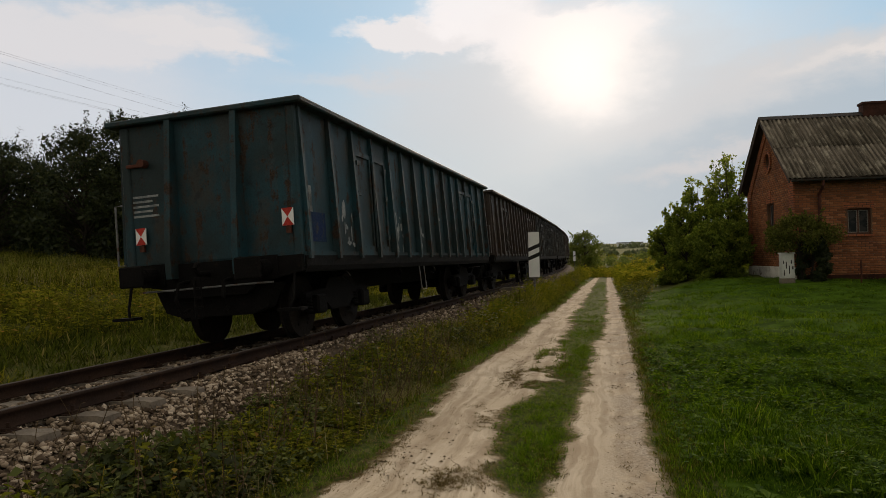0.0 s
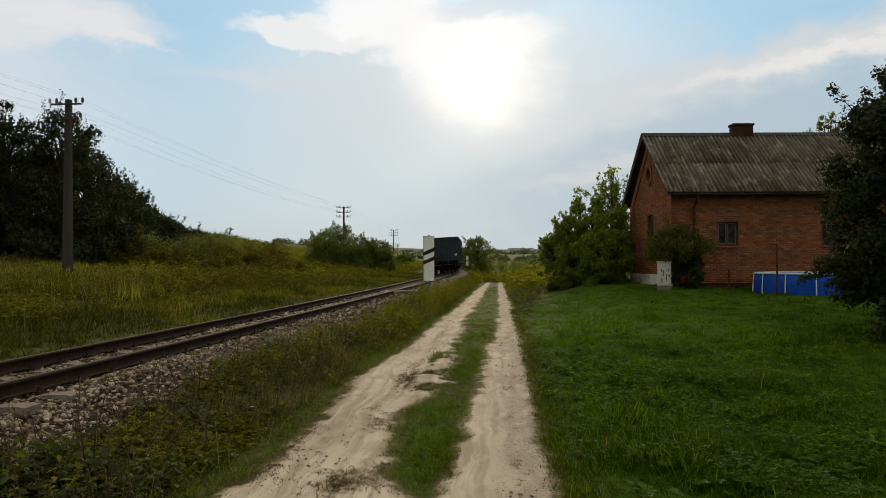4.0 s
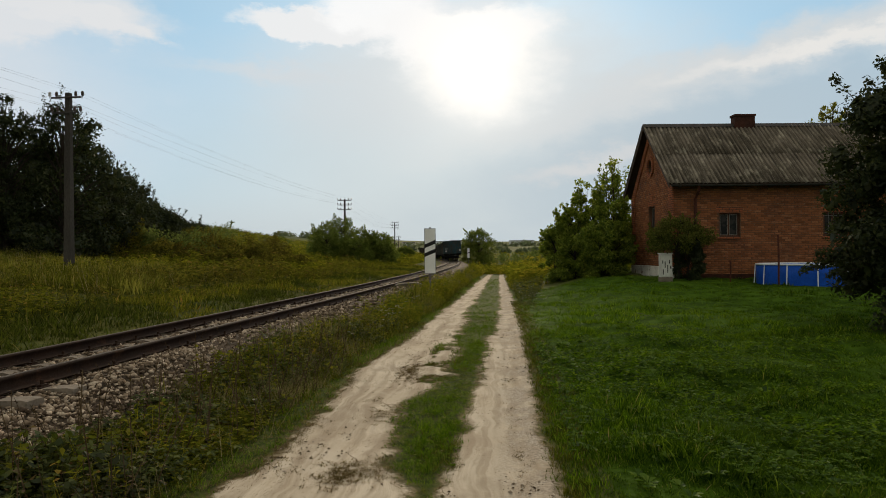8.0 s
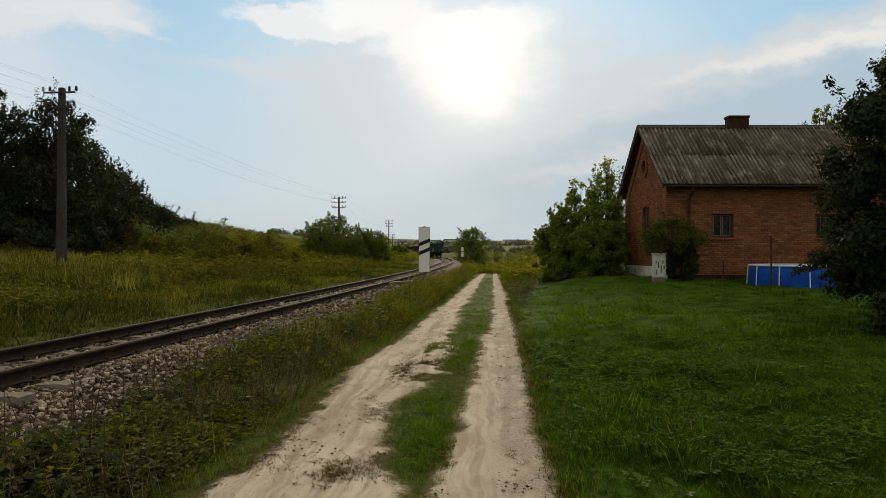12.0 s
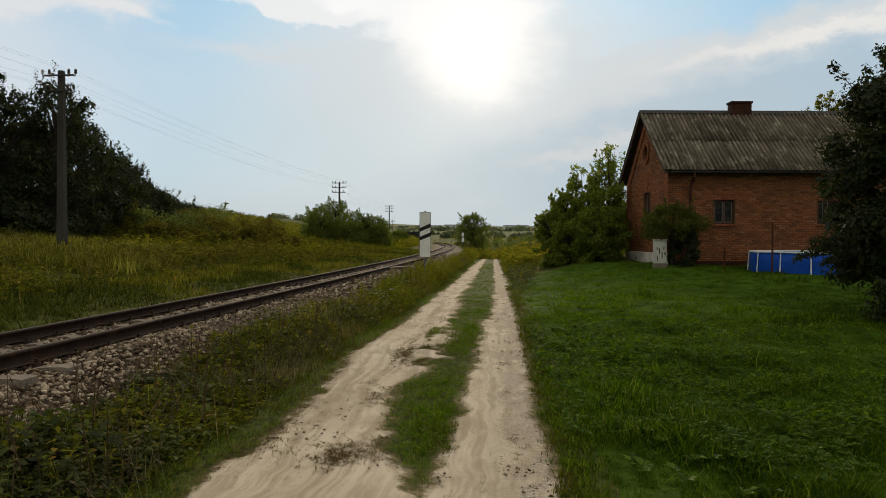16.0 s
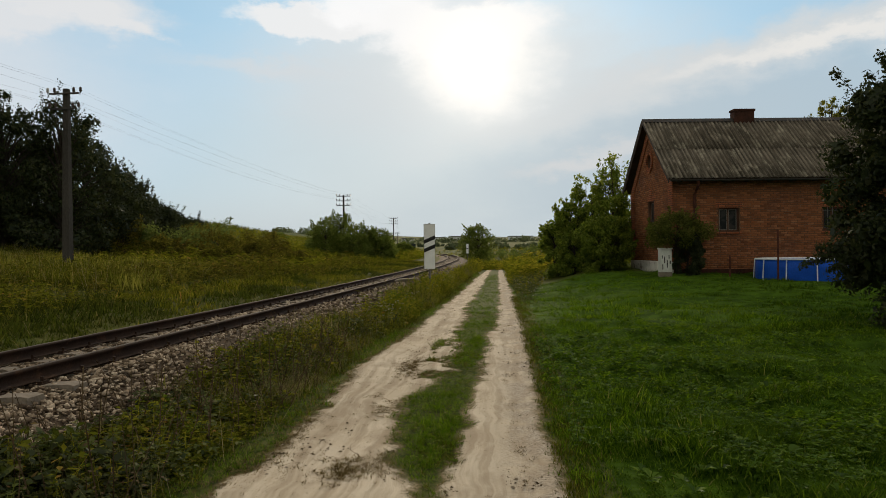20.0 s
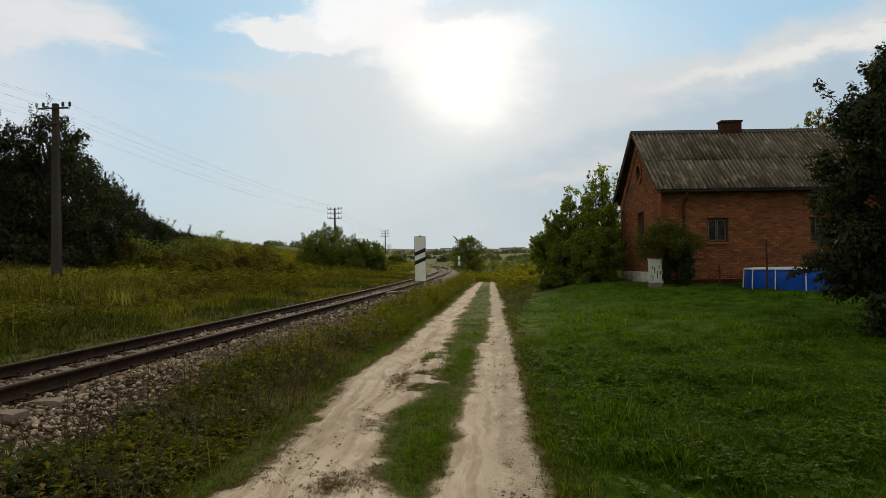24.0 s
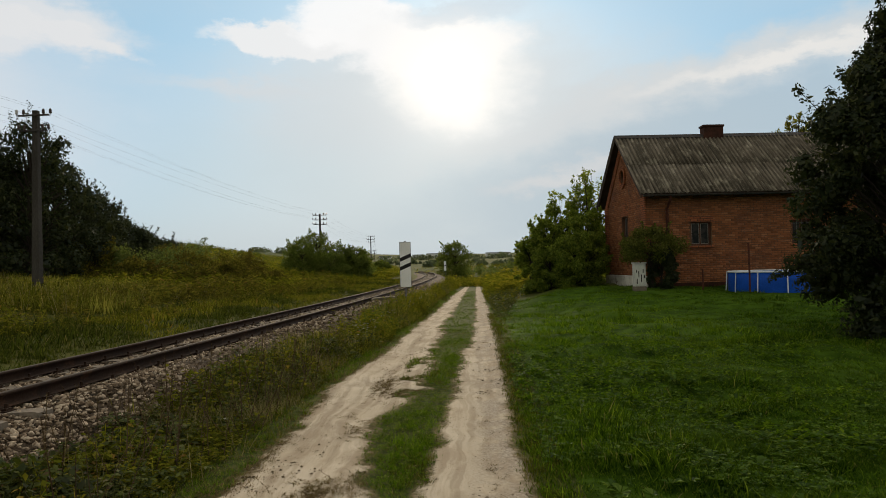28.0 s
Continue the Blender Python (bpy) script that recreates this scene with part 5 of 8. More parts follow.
def build_house():
    h = empty("brick_house")
    tagged(h, "old red brick house with grey corrugated roof and barred windows", "house")
    L, D = HX1 - HX0, HY1 - HY0
    zb = HZ - 0.25
    H = EAVE - 0.06 - zb
    gab = RIDGE - 0.12 - (EAVE - 0.06)
    w1 = (11.10 - HX0, 11.92 - HX0, 2.26 - zb, 3.22 - zb)
    w2 = (15.30 - HX0, 16.12 - HX0, 2.26 - zb, 3.22 - zb)
    front = wall_with_holes("wall", h, L, H, [w1, w2], WT, Matrix.Translation((HX0, HY0, zb)))
    wall_with_holes("wall", h, L, H, [], WT, Matrix.Translation((HX1, HY1, zb)) @ pose(0, 0, 0, 0, 0, 180))
    # gable end towards the track: local x runs from the far corner to the near one
    g = pose(0, 0, 0, 0, 0, -90)
    gm = Matrix.Translation((HX0, HY1 - WT - 0.001, zb)) @ g
    gd = D - 2 * WT - 0.002
    slit = (HY1 - WT - 31.80, HY1 - WT - 30.95, 2.62 - zb, 3.68 - zb)
    # the gable triangle spans the whole depth
    gable = wall_with_holes("gable_wall", h, gd, H, [slit], WT, gm)
    tri = bmesh.new()
    z0 = zb + H + 0.001
    cy = (HY0 + HY1) / 2
    ring_o, n = [], 24
    outer = [(HY0 + 0.0, z0), (HY1, z0), (cy, z0 + gab)]
    # a gable with a round opening: fans between the outline and the circle

    def edge_point(ang):
        dx, dz = math.cos(ang), math.sin(ang)
        best = 1e9
        for (ax, az), (bx, bz) in zip(outer, outer[1:] + outer[:1]):
            ex, ez = bx - ax, bz - az
            det = dx * -ez + dz * ex
            if abs(det) < 1e-9:
                continue
            t = ((ax - cy) * -ez + (az - 5.47) * ex) / det
            s = (dx * (az - 5.47) - dz * (ax - cy)) / det
            if t > 0 and -1e-6 <= s <= 1 + 1e-6:
                best = min(best, t)
        return (cy + dx * best, 5.47 + dz * best)

    angs = sorted({2 * math.pi * k / n for k in range(n)} | {math.atan2(z - 5.47, y - cy) % (2 * math.pi) for y, z in outer})
    for x in (HX0, HX0 + WT):
        o = [tri.verts.new((x, *edge_point(a))) for a in angs]
        c = [tri.verts.new((x, cy + 0.33 * math.cos(a), 5.47 + 0.33 * math.sin(a))) for a in angs]
        ring_o.append((o, c))
        for i in range(len(angs)):
            j = (i + 1) % len(angs)
            tri.faces.new((o[i], o[j], c[j], c[i]))
    for q in (0, 1):
        a, b = ring_o[0][q], ring_o[1][q]
        for i in range(len(angs)):
            j = (i + 1) % len(angs)
            tri.faces.new((a[i], a[j], b[j], b[i]))
    bmesh.ops.recalc_face_normals(tri, faces=tri.faces)
    t = part("gable_top", tri, M_MORTAR, h)
    uv_boxmap(t)
    # brickwork of the two sides that show
    free = lambda holes: (lambda x0, x1, z0, z1: not any(x1 > a - 0.02 and x0 < b + 0.02 and z1 > c - 0.02 and z0 < d + 0.02 for a, b, c, d in holes))
    lay_bricks(front, Matrix.Translation((HX0, HY0, zb)), L, H, free([w1, w2]), lambda x, z: x < 3.6 and 1.9 < z < 3.45)
    lay_bricks(gable, gm, gd, H, free([slit]), lambda x, z: 1.2 < x < 3.6 and 2.0 < z < 3.3)
    half = D / 2
    inside = lambda x0, x1, z0, z1: all(abs(x - half) < half * (1 - z1 / gab) - 0.02 for x in (x0, x1)) and all(math.hypot(x - half, z + z0_ - 5.47) > 0.35 for x in (x0, (x0 + x1) / 2, x1) for z in (z0, z1))
    z0_ = zb + H + 0.001
    lay_bricks(t, Matrix.Translation((HX0, HY1, z0_)) @ g, D, gab, inside, lambda x, z: False)
    # moulded ring, corner strips, raised verge and slots of the gable
    ring = bmesh.new()
    for k in range(20):
        a0, a1 = 2 * math.pi * k / 20, 2 * math.pi * (k + 0.92) / 20
        q = [(cy + r * math.cos(a), 5.47 + r * math.sin(a)) for r, a in ((0.335, a0), (0.50, a0), (0.50, a1), (0.335, a1))]
        va = [ring.verts.new((HX0 - 0.07, *p)) for p in q]
        vb = [ring.verts.new((HX0, *p)) for p in q]
        ring.faces.new(va)
        for i in range(4):
            ring.faces.new((va[i], vb[i], vb[(i + 1) % 4], va[(i + 1) % 4]))
    bmesh.ops.recalc_face_normals(ring, faces=ring.faces)
    uv_boxmap(part("oculus_ring", ring, M_BRICK, h))
    part("oculus_pane", boxed(HX0 + 0.2, HX0 + 0.21, cy - 0.36, cy + 0.36, 5.09, 5.85), M_GLASS, h)
    for y0, y1 in ((HY0 - 0.04, HY0 + 0.5), (HY1 - 0.5, HY1)):
        uv_boxmap(part("corner_strip", boxed(HX0 - 0.06, HX0 - 0.001, y0, y1, HZ + 0.32, EAVE - 0.1), M_BRICK, h))
    for s in (-1, 1):
        bm = bmesh.new()
        prism(bm, [(cy + s * (D / 2 - 0.02), EAVE - 0.42), (cy + s * (D / 2 - 0.02), EAVE - 0.08), (cy, RIDGE - 0.16), (cy, RIDGE - 0.62), (cy + s * (D / 2 - 0.36), EAVE - 0.28)], HX0 - 0.05, HX0 - 0.001)
        bmesh.ops.transform(bm, matrix=Matrix(((0, 1, 0, 0), (1, 0, 0, 0), (0, 0, 1, 0), (0, 0, 0, 1))), verts=bm.verts)
        bmesh.ops.recalc_face_normals(bm, faces=bm.faces)
        uv_boxmap(part("verge_band", bm, M_BRICK, h))
    # black slabs on the wall face stand for the shade inside the slots
    for z in (4.10, 4.62):
        for k in range(-2, 3):
            y = cy + k * 0.85
            part("vent_slot_shade", boxed(HX0 - 0.004, HX0 + 0.03, y - 0.05, y + 0.05, z, z + 0.26), M_BLACK, h)
    uv_boxmap(part("blind_panel", boxed(HX0 - 0.03, HX0 - 0.001, cy - 0.14 - 0.1, cy + 0.1, 3.72, 4.25), M_BRICK, h))
    # windows
    house_window(h, Matrix.Translation((HX0 + w1[0], HY0, zb + w1[2])), w1[1] - w1[0], w1[3] - w1[2], False)
    house_window(h, Matrix.Translation((HX0 + w2[0], HY0, zb + w2[2])), w2[1] - w2[0], w2[3] - w2[2])
    house_window(h, gm @ Matrix.Translation((slit[0], 0, slit[2])), slit[1] - slit[0], slit[3] - slit[2], False)
    # whitewashed footing
    pl = bmesh.new()
    box(pl, HX0 - 0.07, HX0 - 0.002, HY0 - 0.06, HY1 + 0.04, zb - 0.3, HZ + 0.46, 0.02)
    part("plinth", pl, M_PLASTER, h, "flaking whitewashed footing")
    part("plinth", boxed(HX0 + 0.0, HX1, HY0 - 0.06, HY0 - 0.002, zb - 0.3, HZ + 0.16, 0.01), M_DARKBRICK, h)
    # roof of sheets in three rows, laid from the eaves up
    roof = empty("roof")
    roof.parent = h
    over, verge = 0.44, 0.34
    slope = math.atan2(RIDGE - EAVE, D / 2 + over)
    run = (D / 2 + over) / math.cos(slope)
    rows, cols = 2, 10
    total = L + 2 * verge
    cw = 1.062
    long = run / rows + 0.10
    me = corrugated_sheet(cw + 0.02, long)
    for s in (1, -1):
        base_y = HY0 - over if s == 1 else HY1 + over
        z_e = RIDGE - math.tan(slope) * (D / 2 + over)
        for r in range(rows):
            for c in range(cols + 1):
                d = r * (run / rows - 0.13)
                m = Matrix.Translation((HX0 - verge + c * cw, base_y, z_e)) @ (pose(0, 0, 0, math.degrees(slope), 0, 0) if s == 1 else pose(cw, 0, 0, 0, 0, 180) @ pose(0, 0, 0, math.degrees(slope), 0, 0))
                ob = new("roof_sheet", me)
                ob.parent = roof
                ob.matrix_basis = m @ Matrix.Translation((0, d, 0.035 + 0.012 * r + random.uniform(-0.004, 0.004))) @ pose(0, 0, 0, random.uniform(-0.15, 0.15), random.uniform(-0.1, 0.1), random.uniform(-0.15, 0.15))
    # ridge capping
    bm = bmesh.new()
    prism(bm, [(cy - 0.20, RIDGE - 0.07), (cy, RIDGE + 0.10), (cy + 0.20, RIDGE - 0.07), (cy + 0.16, RIDGE - 0.09), (cy, RIDGE + 0.06), (cy - 0.16, RIDGE - 0.09)], HX0 - verge, HX1 + verge)
    bmesh.ops.transform(bm, matrix=Matrix(((0, 1, 0, 0), (1, 0, 0, 0), (0, 0, 1, 0), (0, 0, 0, 1))), verts=bm.verts)
    bmesh.ops.recalc_face_normals(bm, faces=bm.faces)
    part("ridge_cap", bm, M_GUTTER, roof)
    # verge boards, soffit, gutter and downpipe
    for s in (-1, 1):
        bm = bmesh.new()
        e_y = cy + s * (D / 2 + over)
        z_e = RIDGE - math.tan(slope) * (D / 2 + over)
        prism(bm, [(e_y, z_e - 0.16), (e_y, z_e + 0.02), (cy, RIDGE + 0.02), (cy, RIDGE - 0.16)], HX0 - verge + 0.02, HX0 - verge + 0.05)
        bmesh.ops.transform(bm, matrix=Matrix(((0, 1, 0, 0), (1, 0, 0, 0), (0, 0, 1, 0), (0, 0, 0, 1))), verts=bm.verts)
        bmesh.ops.recalc_face_normals(bm, faces=bm.faces)
        part("verge_board", bm, M_OLDWOOD, roof)
        bm = bmesh.new()
        prism(bm, [(e_y + s * -0.02, z_e - 0.06), (e_y + s * -0.02, z_e - 0.02), (cy, RIDGE - 0.02), (cy, RIDGE - 0.06)], HX0 - verge + 0.05, HX1 + verge - 0.05)
        bmesh.ops.transform(bm, matrix=Matrix(((0, 1, 0, 0), (1, 0, 0, 0), (0, 0, 1, 0), (0, 0, 0, 1))), verts=bm.verts)
        bmesh.ops.recalc_face_normals(bm, faces=bm.faces)
        part("roof_deck", bm, M_OLDWOOD, roof)
        for k in range(12):
            x = HX0 + 0.2 + k * (L - 0.4) / 11
            part("rafter_end", boxed(x - 0.05, x + 0.05, min(e_y - s * 0.04, e_y - s * 0.40), max(e_y - s * 0.04, e_y - s * 0.40), z_e - 0.12, z_e + 0.06), M_OLDWOOD, roof)
    gy, gz = HY0 - over - 0.06, RIDGE - math.tan(slope) * (D / 2 + over) - 0.04
    bm = bmesh.new()
    prof = [(0.07 * math.cos(a), 0.07 * math.sin(a)) for a in np.linspace(math.pi, 2 * math.pi, 8)]
    prof += [(0.06 * math.cos(a), 0.06 * math.sin(a)) for a in np.linspace(2 * math.pi, math.pi, 8)]
    prism(bm, [(gy + a, gz + b) for a, b in prof], HX0 - 0.25, HX1 + 0.25)
    bmesh.ops.transform(bm, matrix=Matrix(((0, 1, 0, 0), (1, 0, 0, 0), (0, 0, 1, 0), (0, 0, 0, 1))), verts=bm.verts)
    bmesh.ops.recalc_face_normals(bm, faces=bm.faces)
    part("gutter", bm, M_GUTTER, h)
    bm = tube(bmesh.new(), [(10.12, gy, gz - 0.05), (10.12, gy, gz - 0.22), (10.12, HY0 - 0.07, gz - 0.55), (10.12, HY0 - 0.07, HZ + 0.2)], 0.055, 10)
    part("downpipe", bm, M_RUSTPOST, h, "rusty brown rain pipe")
    # chimney stub on the ridge
    bm = boxed(12.96, 13.84, cy - 0.24, cy + 0.24, RIDGE - 0.35, RIDGE + 0.37, 0.01)
    box(bm, 12.92, 13.88, cy - 0.28, cy + 0.28, RIDGE + 0.372, RIDGE + 0.47, 0.01)
    part("chimney", bm, M_DARKBRICK, h)



def lay_bricks(parent, to_world, length, height, clear, single):
    """Bricks in running bond, 5 mm proud of the mortar; local x along the wall, z up, outside at -y.
    Those that single() picks become parts, the rest is joined."""
    w, t, row, gap = 0.27, 0.006, 0.09, 0.013
    n = round(height / row)
    row = height / n
    verts, faces, loose = [], [], []
    me = bpy.data.meshes.new("brick")
    quad = [(0, 1, 2, 3), (4, 5, 1, 0), (5, 6, 2, 1), (6, 7, 3, 2), (7, 4, 0, 3)]
    r = random.Random(9)

    def corners(x0, x1, z0, z1):
        c = 0.006
        return [(x0 + c, -t, z0 + c), (x1 - c, -t, z0 + c), (x1 - c, -t, z1 - c), (x0 + c, -t, z1 - c), (x0, 0.004, z0), (x1, 0.004, z0), (x1, 0.004, z1), (x0, 0.004, z1)]

    for j in range(n):
        x = -w / 2 * (j % 2)
        while x < length:
            x0, x1, z0, z1 = max(0.0, x) + gap / 2, min(length, x + w) - gap / 2, j * row + gap / 2, (j + 1) * row - gap / 2
            x += w
            if x1 - x0 < 0.06:
                continue
            if not clear(x0, x1, z0, z1):
                # a cut brick beside an opening or under the verge
                cut = [x0 + (x1 - x0) * i / 9 for i in range(10)]
                ok = [clear(a, b, z0, z1) for a, b in zip(cut, cut[1:])]
                for good, run in itertools.groupby(range(9), lambda i: ok[i]):
                    run = list(run)
                    if good and len(run) > 1:
                        k = len(verts)
                        verts += [to_world @ Vector(p) for p in corners(cut[run[0]], cut[run[-1] + 1], z0, z1)]
                        faces += [tuple(k + i for i in f) for f in quad]
                continue
            if abs(x1 - x0 - (w - gap)) < 1e-6 and single(x0, z0):
                loose.append((x0, z0))
                continue
            k = len(verts)
            d = r.uniform(-0.002, 0.003)
            verts += [to_world @ Vector((a, b + (d if b < 0 else 0), q)) for a, b, q in corners(x0, x1, z0, z1)]
            faces += [tuple(k + i for i in f) for f in quad]
    me.from_pydata([Vector(p) for p in corners(0, w - gap, 0, row - gap)], [], quad)
    me.materials.append(M_BRICKPIECE)
    for x0, z0 in loose:
        ob = new("brick", me)
        ob.parent, ob.matrix_basis = parent, to_world @ Matrix.Translation((x0, r.uniform(-0.003, 0.002), z0))
    rest = bulk("brickwork", [tuple(v) for v in verts], faces, M_BRICKPIECE, parent)
    tagged(rest, kind="stuff")


build_house()


# ---- things by the house ----
def build_pool(cx, cy, r, tall):
    p = empty("frame_pool")
    tagged(p, "round blue above-ground pool with white tube frame", "pool")
    z = 0.33
    n = 64
    bm = bmesh.new()
    rows = []
    for rad, zz in ((r, z - 0.15), (r + 0.015, z + 0.2), (r + 0.02, z + tall * 0.6), (r, z + tall), (r - 0.02, z + tall), (r - 0.03, z)):
        rows.append([bm.verts.new(((cx + rad * math.cos(2 * math.pi * k / n)), cy + rad * math.sin(2 * math.pi * k / n), zz)) for k in range(n)])
    for a, b in zip(rows, rows[1:]):
        for k in range(n):
            bm.faces.new((a[k], a[(k + 1) % n], b[(k + 1) % n], b[k]))
    bm.faces.new(rows[-1])
    bmesh.ops.recalc_face_normals(bm, faces=bm.faces)
    part("liner", bm, M_POOL, p, smooth=True)
    m = 12
    for k in range(m):
        a0 = 2 * math.pi * (k + 0.32) / m
        pts = [(cx + (r + 0.01) * math.cos(a0 + 2 * math.pi / m * j / 5), cy + (r + 0.01) * math.sin(a0 + 2 * math.pi / m * j / 5), z + tall + 0.01) for j in range(6)]
        part("top_rail", tube(bmesh.new(), pts, 0.032, 8), M_POOLRAIL, p)
        c, s = math.cos(a0), math.sin(a0)
        part("leg", tube(bmesh.new(), [(cx + (r + 0.03) * c, cy + (r + 0.03) * s, z + tall), (cx + (r + 0.09) * c, cy + (r + 0.09) * s, z - 0.05)], 0.022, 8), M_POOLRAIL, p)


build_pool(13.6, 26.2, 1.84, 0.84)


def build_cabinet(x, y):
    z = float(ground_z(x, y)) - 0.03
    c = empty("utility_cabinet")
    tagged(c, "stained white utility cabinet standing in the grass", "utility cabinet")
    part("base", boxed(x - 0.23, x + 0.23, y - 0.16, y + 0.16, z, z + 0.2, 0.01), M_SLEEPER, c)
    part("body", boxed(x - 0.22, x + 0.22, y - 0.15, y + 0.15, z + 0.2, z + 1.08, 0.012), M_CABINET, c)
    part("lid", boxed(x - 0.25, x + 0.25, y - 0.19, y + 0.17, z + 1.081, z + 1.13, 0.012), M_CABINET, c)
    d = part("door", boxed(x - 0.19, x + 0.19, y - 0.165, y - 0.15, z + 0.24, z + 1.04, 0.006), M_CABINET, c)
    part("handle", boxed(x + 0.13, x + 0.17, y - 0.185, y - 0.165, z + 0.52, z + 0.64), M_GUTTER, d)
    for k, (a, b, e) in enumerate(((-0.15, 0.30, 0.2), (-0.08, 0.55, 0.25), (0.02, 0.36, 0.3), (0.09, 0.72, 0.14), (-0.17, 0.72, 0.12))):
        part("dark_smear", boxed(x + a, x + a + 0.035, y - 0.1685, y - 0.1655, z + b, z + b + e), M_GUTTER, d)


build_cabinet(8.54, 27.2)


def build_post(x, y, tall, r, name, label, cat, mat):
    z = float(ground_z(x, y))
    p = empty(name)
    tagged(p, label, cat)
    part("shaft", tube(bmesh.new(), [(x, y, z - 0.1), (x + 0.01, y, z + tall * 0.5), (x, y, z + tall)], r, 8), mat, p)
    part("cap", disc(bmesh.new(), (x, y, z + tall), (0, 0, 1), r * 1.25, 0.03, 8), mat, p)


build_post(11.85, 25.0, 1.75, 0.035, "iron_post", "thin rusty iron post in front of the pool", "post", M_RUSTPOST)
build_post(10.55, 26.0, 0.75, 0.03, "iron_post", "short rusty iron stake in long grass", "post", M_RUSTPOST)


# ---- railway signs ----
def build_block(x, y, turn):
    """A broken piece of concrete left beside the near rail."""
    b = empty("concrete_block", pose(x, y, HEAD - 0.02, 2, -4, turn))
    tagged(b, "pale broken concrete block lying beside the rail", "concrete block")
    bm = bmesh.new()
    prism(bm, [(-0.52, -0.30), (-0.50, -0.02), (-0.30, 0.03), (0.36, 0.0), (0.50, -0.08), (0.54, -0.30)], -0.20, 0.20)
    for v in bm.verts:
        v.co.y *= 0.8 + 0.35 * abs(v.co.x)
    bmesh.ops.bevel(bm, geom=list(bm.edges), offset=0.018, segments=1, affect="EDGES")
    part("slab", bm, M_SLEEPER, b)
    part("lifting_loop", tube(bmesh.new(), [(0.05, -0.06, -0.01), (0.05, -0.05, 0.06), (0.05, 0.05, 0.06), (0.05, 0.06, -0.01)], 0.012, 6), M_RUSTPOST, b)


build_block(-1.42, 27.5, 14)

def build_sign(y, off, stripes, tall=1.6, wide=0.40, clear=0.42):
    """White approach board with slanting black stripes on a thin post."""
    x = float(track_x(y)) + off
    zg = float(ground_z(x, y))
    s = empty("approach_board")
    tagged(s, "tall white trackside board with slanting black stripes", "railway sign", "approach boards")
    z0 = HEAD + clear
    part("post", tube(bmesh.new(), [(x, y + 0.05, zg - 0.1), (x, y + 0.05, z0 + tall + 0.04)], 0.03, 8), M_STEELGREY, s)
    board = part("board", boxed(x - wide / 2, x + wide / 2, y - 0.012, y + 0.012, z0, z0 + tall, 0.004), M_WHITE, s)
    for k in range(stripes):
        c = z0 + tall * (0.53 if stripes == 1 else 0.655 - 0.195 * k)
        bm = bmesh.new()
        h, up = 0.068, 0.085
        prism(bm, [(x - wide / 2, c - up - h), (x + wide / 2, c + up - h), (x + wide / 2, c + up + h), (x - wide / 2, c - up + h)], y - 0.0165, y - 0.0125)
        part("black_stripe", bm, M_BLACK, board)
    rim = bmesh.new()
    for a in ((x - wide / 2, x + wide / 2, z0 + tall - 0.012, z0 + tall), (x - wide / 2, x + wide / 2, z0, z0 + 0.012), (x - wide / 2, x - wide / 2 + 0.012, z0 + 0.012, z0 + tall - 0.012), (x + wide / 2 - 0.012, x + wide / 2, z0 + 0.012, z0 + tall - 0.012)):
        box(rim, a[0], a[1], y - 0.015, y - 0.0125, a[2], a[3])
    part("rim", rim, M_STEELGREY, board)


build_sign(25.0, 2.43, 2)
build_sign(118.0, 2.6, 1)


# ---- telegraph line ----
POLES = [(-21.5, -26.0), (-15.4, 29.0), (-11.77, 84.0), (-10.3, 148.0), (-16.8, 260.0)]
TOPS = [8.9, 8.40, 8.25, 8.4, 8.3]
ARMS = [(2, 1.30), (2, 1.30), (3, 1.5), (3, 1.5), (3, 1.5)]


